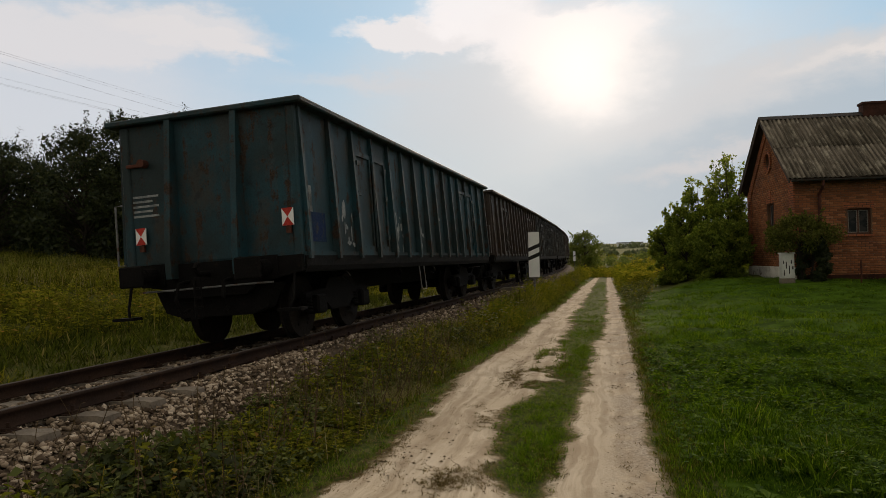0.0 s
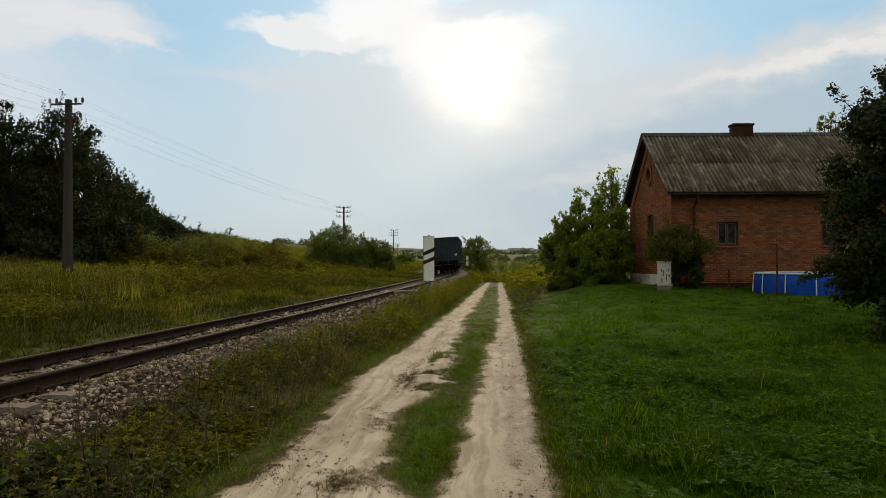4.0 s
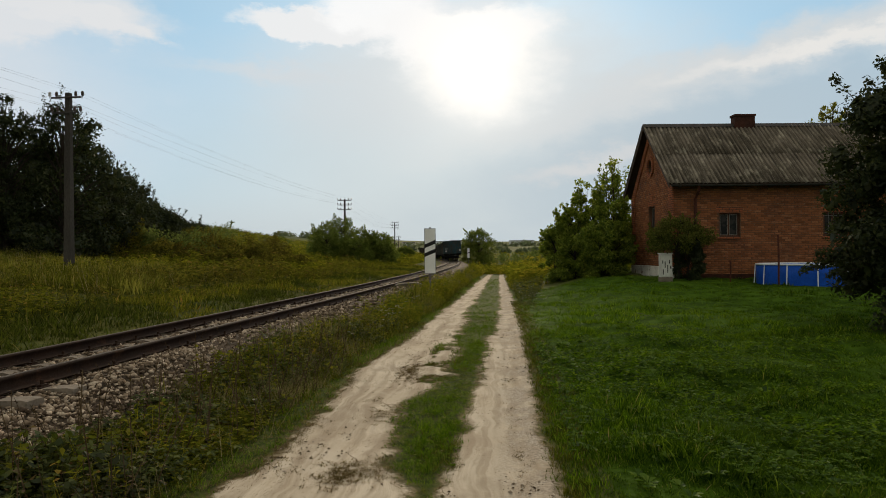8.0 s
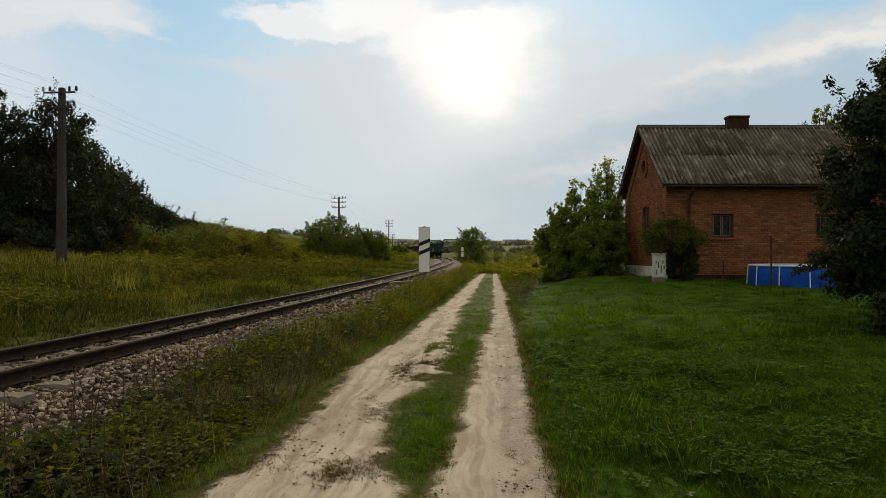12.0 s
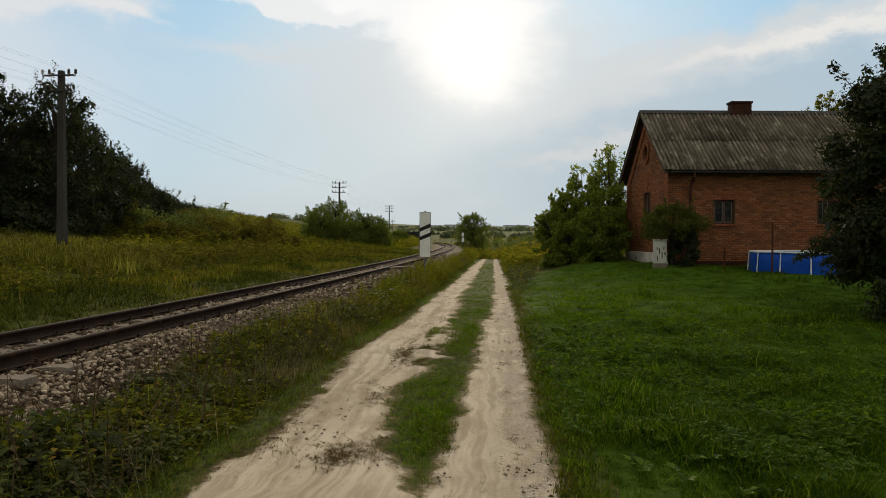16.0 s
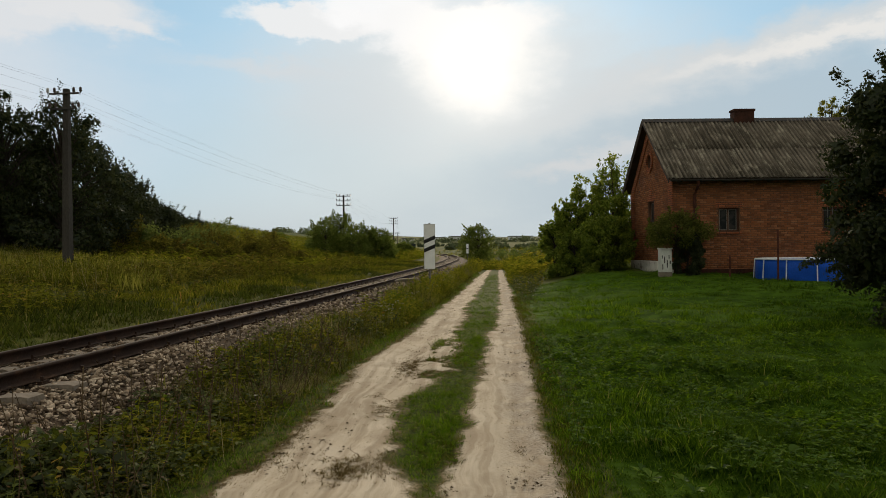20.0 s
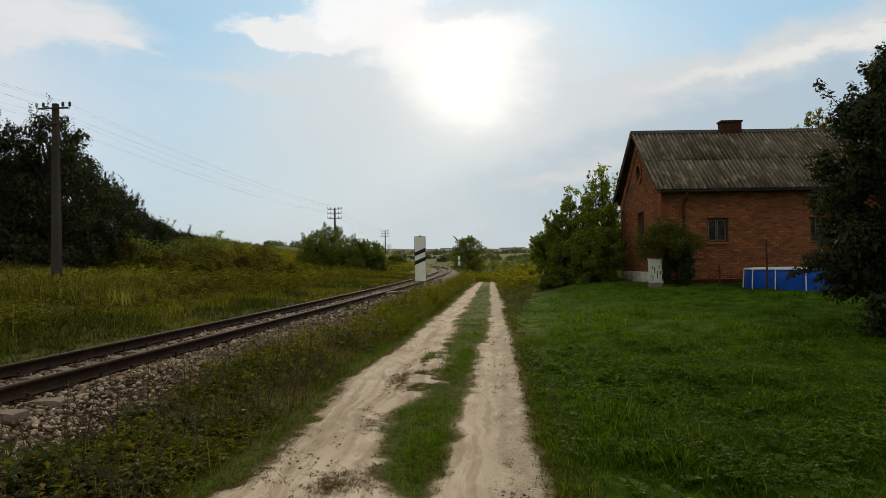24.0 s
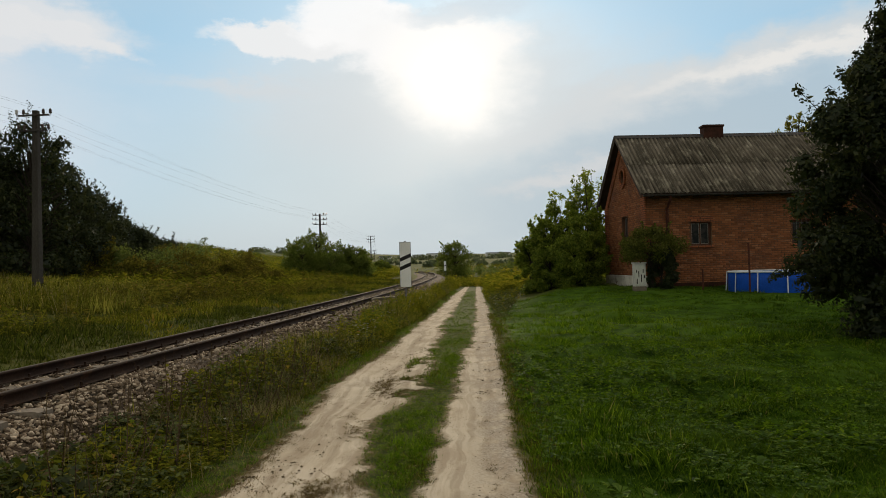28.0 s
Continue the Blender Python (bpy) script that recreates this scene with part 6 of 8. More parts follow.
def build_pole(i):
    x, y = POLES[i]
    zt, zg = TOPS[i], float(ground_z(x, y))
    p = empty("telegraph_pole")
    tagged(p, "grey telegraph pole with insulator cross-arms in tall grass" if i < 2 else "dark wooden telegraph pole with stacked cross-arms", "telegraph pole", "telegraph poles along the track")
    a = math.degrees(math.atan(float(track_way(y))))
    p.matrix_basis = pose(x, y, 0, 0, 0, -a)
    if i < 2:
        bm = bmesh.new()
        lo, hi = 0.165, 0.105
        r = bmesh.ops.create_cube(bm, size=1.0, matrix=Matrix.Translation((0, 0, (zg - 0.3 + zt) / 2)) @ Matrix.Diagonal((2 * lo, 2 * lo, zt - zg + 0.3, 1)))
        for v in r["verts"]:
            if v.co.z > (zg + zt) / 2:
                v.co.x *= hi / lo
                v.co.y *= hi / lo
        bmesh.ops.bevel(bm, geom=list(bm.edges), offset=0.02, segments=1, affect="EDGES")
        part("shaft", bm, M_POLE, p)
    else:
        part("shaft", tube(bmesh.new(), [(0, 0, zg - 0.3), (0, 0, zt)], [0.14, 0.10], 10), M_TAR, p)
    n, half = ARMS[i][0], ARMS[i][1] / 2
    tips = []
    for k in range(n):
        z = zt - 0.22 - 0.62 * k if i < 2 else zt - 0.15 - 0.55 * k
        hf = half if k == 0 or i > 1 else half * 0.86
        part("cross_arm", boxed(-hf, hf, -0.19, -0.12, z - 0.035, z + 0.035, 0.008), M_GUTTER, p)
        for q, f in enumerate((-0.97, -0.52, 0.52, 0.97)):
            xx = f * hf
            up = q % 2 == 1
            bm = bmesh.new()
            sgn = 1
            out_ = 0.06 if f > 0 else -0.06
            tube(bm, [(xx, -0.155, z - 0.02), (xx + out_, -0.155, z - 0.06), (xx + out_ * 1.3, -0.155, z + 0.02), (xx + out_ * 1.3, -0.155, z + 0.10)], 0.014, 6)
            pin = part("insulator_pin", bm, M_GUTTER, p)
            zi = z + 0.06
            bm = tube(bmesh.new(), [(xx + out_ * 1.3, -0.155, zi + a0) for a0 in (0.0, 0.04, 0.07, 0.12, 0.17, 0.19)], [0.050, 0.066, 0.048, 0.058, 0.040, 0.02], 10)
            part("insulator", bm, M_PALEGLAZE if (q + k) % 5 == 0 else M_GLAZE, pin)
            tips.append(p.matrix_basis @ Vector((xx, -0.155, zi + sgn * 0.12)))
    return tips


TIPS = [build_pole(i) for i in range(len(POLES))]


def build_wires():
    for i in range(len(POLES) - 1):
        for k in range(min(len(TIPS[i]), len(TIPS[i + 1]))):
            if k in (1, 6):
                continue
            a, b = TIPS[i][k], TIPS[i + 1][k]
            sag = 0.35 + 0.06 * k
            pts = [a.lerp(b, t) - Vector((0, 0, 4 * sag * t * (1 - t))) for t in np.linspace(0, 1, 15)]
            ob = part("telegraph_wire", tube(bmesh.new(), pts, 0.0022 if k else 0.003, 4), M_WIRE)
            tagged(ob, "thin dark wire strung between telegraph poles", "wire", "telegraph wires")


build_wires()

# ---- trees and plants ----
def leaf_cloud(name, centres, radii, count, size, mat, parent, seed, shell=0.55, tall=1.0):
    """Leaves as small folded quads, thick towards the skin of many overlapping clumps."""
    r = np.random.default_rng(seed)
    centres, radii = np.asarray(centres, float), np.asarray(radii, float)
    w = radii ** 2
    pick = r.choice(len(centres), count, p=w / w.sum())
    d = r.normal(size=(count, 3))
    d /= np.linalg.norm(d, axis=1)[:, None]
    rad = radii[pick] * (shell + (1.08 - shell) * r.random(count) ** 0.6)
    p = centres[pick] + d * rad[:, None] * np.array([1, 1, tall])
    n = d + r.normal(size=(count, 3)) * 0.7 + np.array([0, 0, 0.35])
    n /= np.linalg.norm(n, axis=1)[:, None]
    t = np.cross(n, r.normal(size=(count, 3)))
    t /= np.linalg.norm(t, axis=1)[:, None]
    b = np.cross(n, t)
    s = (size * (0.6 + 0.8 * r.random(count)))[:, None]
    q0, q2 = p - t * s * 0.7, p + t * s * 0.7
    q1, q3 = p + b * s * 0.36 - n * s * 0.10, p - b * s * 0.36 - n * s * 0.10
    v = np.stack([q0, q1, q2, q3], 1).reshape(-1, 3)
    f = np.arange(count * 4).reshape(-1, 4)
    return bulk(name, v, f, mat, parent)


def limb_tree(name, label, cat, x, y, tall, spread, leaf, leaf_size, count, seed, trunk_r=0.16, low=0.25, clumps=34, group="", shape=1.0, bare=0.0, lean=(0.0, 0.0)):
    r = random.Random(seed)
    z = float(ground_z(x, y)) - 0.1
    tr = empty(name)
    tagged(tr, label, cat, group)
    bm = bmesh.new()
    top = Vector((x + lean[0], y + lean[1], z + tall * 0.8))
    base = Vector((x, y, z))
    pts = [base.lerp(top, t) + Vector((r.uniform(-1, 1), r.uniform(-1, 1), 0)) * 0.04 * tall * t * (1 - t) * 2 for t in (0, 0.15, 0.35, 0.6, 0.85, 1.0)]
    tube(bm, pts, [trunk_r * k for k in (1.25, 1.0, 0.8, 0.55, 0.3, 0.12)], 8)
    cs, rs = [], []
    for i in range(clumps):
        h = low + (1 - low) * ((i + r.random()) / clumps)
        prof = math.sin(math.pi * min(1.0, 0.16 + 0.84 * (h - low) / (1 - low))) ** 0.6 * shape + (1 - shape) * 0.5
        a = r.uniform(0, 2 * math.pi)
        d = spread * prof * (0.35 + 0.65 * math.sqrt(r.random()))
        c = Vector((x + lean[0] * h + d * math.cos(a), y + lean[1] * h + d * math.sin(a), z + tall * (h * 0.93)))
        rr = spread * r.uniform(0.15, 0.30) * (0.7 + 0.3 * prof)
        cs.append(c), rs.append(rr)
        st = base.lerp(top, max(0.1, min(0.95, h - 0.18)))
        mid = st.lerp(c, 0.55) + Vector((0, 0, 0.06 * tall * r.random()))
        k = trunk_r * r.uniform(0.22, 0.36)
        tube(bm, [st, mid, c], [k, k * 0.6, k * 0.2], 5)
    leaf_cloud("crown", cs, rs, int(count), leaf_size, leaf, tr, seed, 0.35, 0.85)
    if count > 1500 and leaf not in (M_HAZELEAF, M_GABLELEAF, M_OLIVE, M_SCRUB, M_SHRUBLEAF):
        leaf_cloud("inner_leaves", cs, [q * 0.8 for q in rs], int(count * 0.22), leaf_size * 2.6, leaf, tr, seed + 9, 0.0, 0.85)
    # loose sprays that break the outline
    if bare >= 0:
        n = max(6, clumps // 2)
        c2, r2 = [], []
        for i in range(n):
            j = r.randrange(len(cs))
            d = (cs[j] - Vector((x, y, z + tall * 0.45))).normalized() + Vector((r.uniform(-.4, .4), r.uniform(-.4, .4), r.uniform(0, .7)))
            e = cs[j] + d.normalized() * rs[j] * r.uniform(1.2, 1.9)
            tube(bm, [cs[j], cs[j].lerp(e, 0.5), e], [0.014, 0.010, 0.004], 4)
            for t in (0.6, 0.75, 0.9, 1.0):
                c2.append(cs[j].lerp(e, t)), r2.append(rs[j] * 0.22)
        leaf_cloud("outer_leaves", c2, r2, int(count * 0.08) + 60, leaf_size, leaf, tr, seed + 1, 0.1, 1.0)
    part("trunk", bm, M_BARK, tr)
    return tr


def scatter(name, proto_v, proto_f, x, y, scale, mat, seed, label, cat, lift=0.0, tilt=0.25, zfun=None, zscale=None):
    """Copies of a small plant over the ground, joined as one mesh."""
    r = np.random.default_rng(seed)
    n = len(x)
    z = (ground_z(x, y) if zfun is None else zfun(x, y)) + lift
    a = r.random(n) * 6.2832
    c, s = np.cos(a)[:, None], np.sin(a)[:, None]
    if proto_v.ndim == 2:
        pv = np.broadcast_to(proto_v, (n, *proto_v.shape))
    else:
        pv = proto_v[r.integers(0, len(proto_v), n)]
    zs = scale if zscale is None else zscale
    px, py, pz = pv[..., 0] * scale[:, None], pv[..., 1] * scale[:, None], pv[..., 2] * zs[:, None]
    tx, ty = r.normal(size=n) * tilt, r.normal(size=n) * tilt
    qx, qy = px * c - py * s + pz * tx[:, None], px * s + py * c + pz * ty[:, None]
    v = np.stack([qx + x[:, None], qy + y[:, None], pz + z[:, None]], -1).reshape(-1, 3)
    f = (proto_f[None] + (np.arange(n) * pv.shape[1])[:, None, None]).reshape(-1, proto_f.shape[1])
    ob = bulk(name, v, f, mat)
    return tagged(ob, label, cat, "", "stuff")


def tuft_protos(kinds, blades, width, spread, bend, seed, low=0.5, plain=False):
    """Several grass tufts: each blade a bent strip of two quads that ends narrow."""
    r = np.random.default_rng(seed)
    out = []
    for _ in range(kinds):
        vs = []
        for _ in range(blades):
            a, h = r.random() * 6.283, low + (1 - low) * r.random()
            bx, by = r.normal() * spread, r.normal() * spread
            dx, dy = math.cos(a), math.sin(a)
            w = width * (0.7 + 0.6 * r.random())
            k = bend * (0.3 + r.random()) * h
            for t, ww in (((0, 1.0), (1.0, 0.15)) if plain else ((0, 1.0), (0.55, 0.8), (1.0, 0.12))):
                o = k * t * t
                for sgn in (-1, 1):
                    vs.append((bx + dx * o - dy * w * ww * sgn, by + dy * o + dx * w * ww * sgn, h * t * (1 - 0.25 * bend * t)))
        out.append(vs)
    f = []
    for b in range(blades):
        o = b * (4 if plain else 6)
        f += [(o, o + 1, o + 3, o + 2)] + ([] if plain else [(o + 2, o + 3, o + 5, o + 4)])
    return np.array(out), np.array(f)


def weed_protos(kinds, leaves, leaf, seed, tall=1.0, stem=0.012):
    """Leafy weeds: a thin stem with leaves all the way up, each a folded quad pair."""
    r = np.random.default_rng(seed)
    out = []
    for _ in range(kinds):
        vs = []
        lean = r.normal(size=2) * 0.18
        for sgn in (0, 1):
            a = sgn * 1.57
            vs += [(math.cos(a) * stem, math.sin(a) * stem, 0), (-math.cos(a) * stem, -math.sin(a) * stem, 0), (lean[0] * tall - math.cos(a) * stem * .4, lean[1] * tall - math.sin(a) * stem * .4, tall), (lean[0] * tall + math.cos(a) * stem * .4, lean[1] * tall + math.sin(a) * stem * .4, tall)]
        for i in range(leaves):
            h = tall * (0.08 + 0.92 * (i + r.random()) / leaves)
            a = i * 2.4 + r.random()
            L = leaf * (0.6 + 0.7 * r.random()) * (1.15 - 0.5 * h / tall)
            d = np.array([math.cos(a), math.sin(a), 0.25 + r.normal() * 0.35])
            d /= np.linalg.norm(d)
            sd = np.array([-math.sin(a), math.cos(a), r.normal() * 0.3])
            p = np.array([lean[0] * h, lean[1] * h, h])
            vs += [tuple(p), tuple(p + d * L * 0.5 + sd * L * 0.28), tuple(p + d * L - np.array([0, 0, L * 0.2])), tuple(p + d * L * 0.5 - sd * L * 0.28)]
        out.append(vs)
    n = 2 + leaves
    f = np.arange(n * 4).reshape(n, 4)
    return np.array(out), f


def bramble_protos(kinds, canes, trios, leaf, seed):
    """Low brambles: arching canes that carry their leaves in threes, mostly face up."""
    r = np.random.default_rng(seed)
    out = []
    for _ in range(kinds):
        vs = []
        for c in range(canes):
            a = c * 6.283 / canes + r.normal() * 0.4
            reach, high = 0.5 + 0.6 * r.random(), 0.55 + 0.45 * r.random()
            side = np.array([-math.sin(a), math.cos(a), 0.0])
            at = lambda t: np.array([reach * t * math.cos(a), reach * t * math.sin(a), high * math.sin(math.pi * (0.06 + 0.72 * t)) - 0.08])
            for i in range(3):
                p, q = at(i / 3), at((i + 1) / 3)
                vs += [tuple(p - side * 0.008), tuple(p + side * 0.008), tuple(q + side * 0.006), tuple(q - side * 0.006)]
            for i in range(trios):
                p = at(0.18 + 0.82 * (i + r.random()) / trios) + r.normal(size=3) * np.array([0.06, 0.06, 0.05])
                b = a + r.normal() * 1.1
                for turn in (-1.15, 0.0, 1.15):
                    L = leaf * (0.7 + 0.6 * r.random())
                    d = np.array([math.cos(b + turn), math.sin(b + turn), r.normal() * 0.35 - 0.1])
                    w = np.array([-math.sin(b + turn), math.cos(b + turn), r.normal() * 0.35])
                    vs += [tuple(p + d * L * 0.12), tuple(p + d * L * 0.6 + w * L * 0.36), tuple(p + d * L * 1.1 - np.array([0, 0, L * 0.15])), tuple(p + d * L * 0.6 - w * L * 0.36)]
        out.append(vs)
    return np.array(out), np.arange(len(out[0])).reshape(-1, 4)


def rosette_protos(kinds, leaves, seed):
    r = np.random.default_rng(seed)
    out = []
    for _ in range(kinds):
        vs = []
        for i in range(leaves):
            a = i * 6.283 / leaves + r.normal() * 0.3
            L, up = 0.6 + 0.5 * r.random(), 0.2 + 0.6 * r.random()
            d, s = np.array([math.cos(a), math.sin(a), 0]), np.array([-math.sin(a), math.cos(a), 0])
            p = d * 0.08
            vs += [tuple(p), tuple(p + d * L * 0.55 + s * L * 0.26 + np.array([0, 0, up * L * .6])), tuple(p + d * L + np.array([0, 0, up * L * .55])), tuple(p + d * L * 0.55 - s * L * 0.26 + np.array([0, 0, up * L * .6]))]
        out.append(vs)
    return np.array(out), np.arange(leaves * 4).reshape(leaves, 4)


def spread_points(n, seed, y0, y1, x0f, x1f, power=1.8):
    """Random places, thicker near the camera; x between two lines."""
    r = np.random.default_rng(seed)
    y = y0 + (y1 - y0) * r.random(n) ** power
    lo, hi = x0f(y), x1f(y)
    return lo + (hi - lo) * r.random(n), y


def lawn_ok(x, y):
    return (road_mask(x, y) < 0.30) & ~((x > HX0 - 0.05) & (y > HY0 - 0.05)) & (np.hypot(x - 13.6, y - 26.2) > 1.95)


def build_lawn():
    tv, tf = tuft_protos(12, 9, 0.034, 0.42, 0.9, 21, 0.30)
    mv, mf = tuft_protos(12, 9, 0.046, 0.46, 0.8, 20, 0.30, True)
    fv, ff = tuft_protos(10, 9, 0.070, 0.62, 0.7, 20, 0.30, True)
    right = lambda y: np.maximum(4.2, 1.5 + 0.72 * y)
    for name, v, f, n, y0, y1, pw, sd in (("lawn_grass", tv, tf, 7500, 2.3, 6.0, 1.1, 22), ("lawn_grass", mv, mf, 13000, 5.5, 13.5, 1.2, 29), ("lawn_grass", fv, ff, 11000, 12.5, 31.0, 1.2, 39)):
        x, y = spread_points(n, sd, y0, y1, lambda y: road_x(y) + 0.70, right, pw)
        r = np.random.default_rng(sd)
        keep = lawn_ok(x, y) & (road_mask(x, y) < 0.55 * r.random(len(x)))
        x, y = x[keep], y[keep]
        tall = smooth01(0.8 * wobble(x, y, 1.1) + wobble(x, y, 0.38), -0.05, 0.50)
        s = (0.050 + 0.070 * r.random(len(x))) * (1 + 0.5 * tall) * (0.45 + 0.55 * smooth01(x - road_x(y), 0.9, 2.2))
        zs = s * (0.52 + 0.68 * tall) * (1 + 0.6 * (r.random(len(x)) > 0.95))
        # light painted in: brighter blades over the mid lawn, none beside the dark trees
        lit_lawn = 0.9 * smooth01(y, 7, 13) * (1 - smooth01(x - road_x(y), 4.5, 8.0)) + 0.5 * smooth01(4.5 - (x - road_x(y)), 0, 3) * smooth01(y, 4, 8) + 0.5 * wobble(x, y, 2.1) + 0.3 * wobble(x, y, 0.5) + 0.15 * r.normal(size=len(x)) > 0.36
        for part_name, mat, q in ((name, M_LAWN, ~lit_lawn), ("fresh_" + name, M_BRIGHTLAWN, lit_lawn)):
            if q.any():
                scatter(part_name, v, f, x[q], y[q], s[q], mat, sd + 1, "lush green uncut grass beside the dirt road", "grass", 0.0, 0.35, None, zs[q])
    # dry tufts where lawn and rut meet
    r = np.random.default_rng(19)
    y = 2.6 + 22 * r.random(1700) ** 1.5
    x = road_x(y) + 1.02 + 0.20 * np.abs(r.normal(size=1700))
    scatter("rut_edge_grass", tv, tf, x, y, 0.04 + 0.06 * r.random(1700), M_MEADOW, 18, "dry reddish grass at the rut's edge", "grass")
    # leafy herbs that make the sward uneven: nettles, clover, dock
    hv, hf = weed_protos(10, 9, 0.55, 23, 0.75, 0.02)
    x, y = spread_points(9000, 95, 2.3, 15.0, lambda y: road_x(y) + 1.15, right, 1.35)
    r = np.random.default_rng(96)
    q = wobble(x, y, 1.6) + 0.9 * wobble(x, y, 0.55) + 0.15 * smooth01(x - road_x(y), 1.5, 4.0) + 0.1 * r.normal(size=len(x))
    k = q > 0.02
    x, y, q = x[k], y[k], q[k]
    s = (0.045 + 0.050 * r.random(len(x))) * (0.8 + 0.9 * smooth01(q, 0.0, 0.6))
    dim = r.random(len(x)) < 0.5
    for name, mat, g in (("lawn_herbs", M_CLOVER, ~dim), ("lawn_fresh_herbs", M_BRIGHTLAWN, dim)):
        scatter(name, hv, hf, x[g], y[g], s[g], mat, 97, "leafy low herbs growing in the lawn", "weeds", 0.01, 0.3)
    rv, rf = rosette_protos(8, 7, 24)
    x, y = spread_points(10000, 25, 2.3, 14.0, lambda y: road_x(y) + 1.2, right, 1.5)
    k = wobble(x, y, 1.3) > -0.15
    x, y = x[k], y[k]
    scatter("lawn_weeds", rv, rf, x, y, 0.022 + 0.038 * np.random.default_rng(2).random(len(x)) ** 2, M_CLOVER, 26, "broad-leaved weeds low in the lawn", "weeds", 0.05)
    x, y = spread_points(200, 91, 2.6, 14.0, lambda y: road_x(y) + 1.6, right, 1.3)
    bv, bf = rosette_protos(6, 11, 92)
    scatter("dock_plants", bv, bf, x, y, 0.05 + 0.05 * np.random.default_rng(93).random(200), M_CLOVER, 94, "large-leaved dock plants in the lawn", "weeds", 0.04)
    # turf of the middle ridge: thick in the middle, thinning out over the sand
    r = np.random.default_rng(17)
    n = 10000
    y = 3.7 + 13.6 * r.random(n) ** 1.35
    x = road_x(y) + (-0.75 + 1.5 * r.random(n))
    k = road_mask(x, y) < 0.75 * r.random(n) ** 1.3 + 0.04
    x, y = x[k], y[k]
    lush = smooth01(wobble(x, y, 0.75) + 0.5 * wobble(x, y, 0.3), -0.15, 0.35)
    q = 0.9 * wobble(x, y, 0.7) + 0.6 * road_mask(x, y) + 0.18 * r.normal(size=len(x)) > 0.30
    s = 0.024 + 0.040 * r.random(len(x))
    zs = s * (0.5 + 1.5 * lush)
    for name, mat, qq in (("middle_ridge_grass", M_TURF, ~q & (lush < 0.4)), ("middle_ridge_lush_grass", M_BRIGHTLAWN, ~q & (lush >= 0.4)), ("middle_ridge_dry_grass", M_MEADOW, q)):
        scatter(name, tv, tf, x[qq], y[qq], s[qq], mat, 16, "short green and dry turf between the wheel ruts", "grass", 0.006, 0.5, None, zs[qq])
    cv, cf = rosette_protos(6, 7, 14)
    y = 4.6 + 9 * r.random(2400) ** 1.3
    x = road_x(y) + (-0.7 + 1.35 * r.random(2400))
    k = (road_mask(x, y) < 0.7 * r.random(2400)) & (wobble(x, y, 0.8) > -0.05)
    x, y = x[k], y[k]
    scatter("middle_ridge_clover", cv, cf, x, y, 0.014 + 0.022 * r.random(len(x)), M_TURF, 13, "clover and plantain between the wheel ruts", "weeds", 0.02)
    # grass of the middle ridge and road edges
    r = np.random.default_rng(27)
    y = 2.3 + 60 * r.random(11000) ** 1.9
    x = road_x(y) + (-1.75 + 3.1 * r.random(11000))
    k = road_mask(x, y) < 0.55 * r.random(11000) + 0.05
    x, y = x[k], y[k]
    s = 0.03 + 0.05 * r.random(len(x)) + 0.05 * smooth01(wobble(x, y, 0.8), 0, 0.3)
    scatter("road_ridge_grass", mv, mf, x, y, s * 0.85, M_BRIGHTLAWN, 28, "short grass along the middle of the dirt road", "grass")


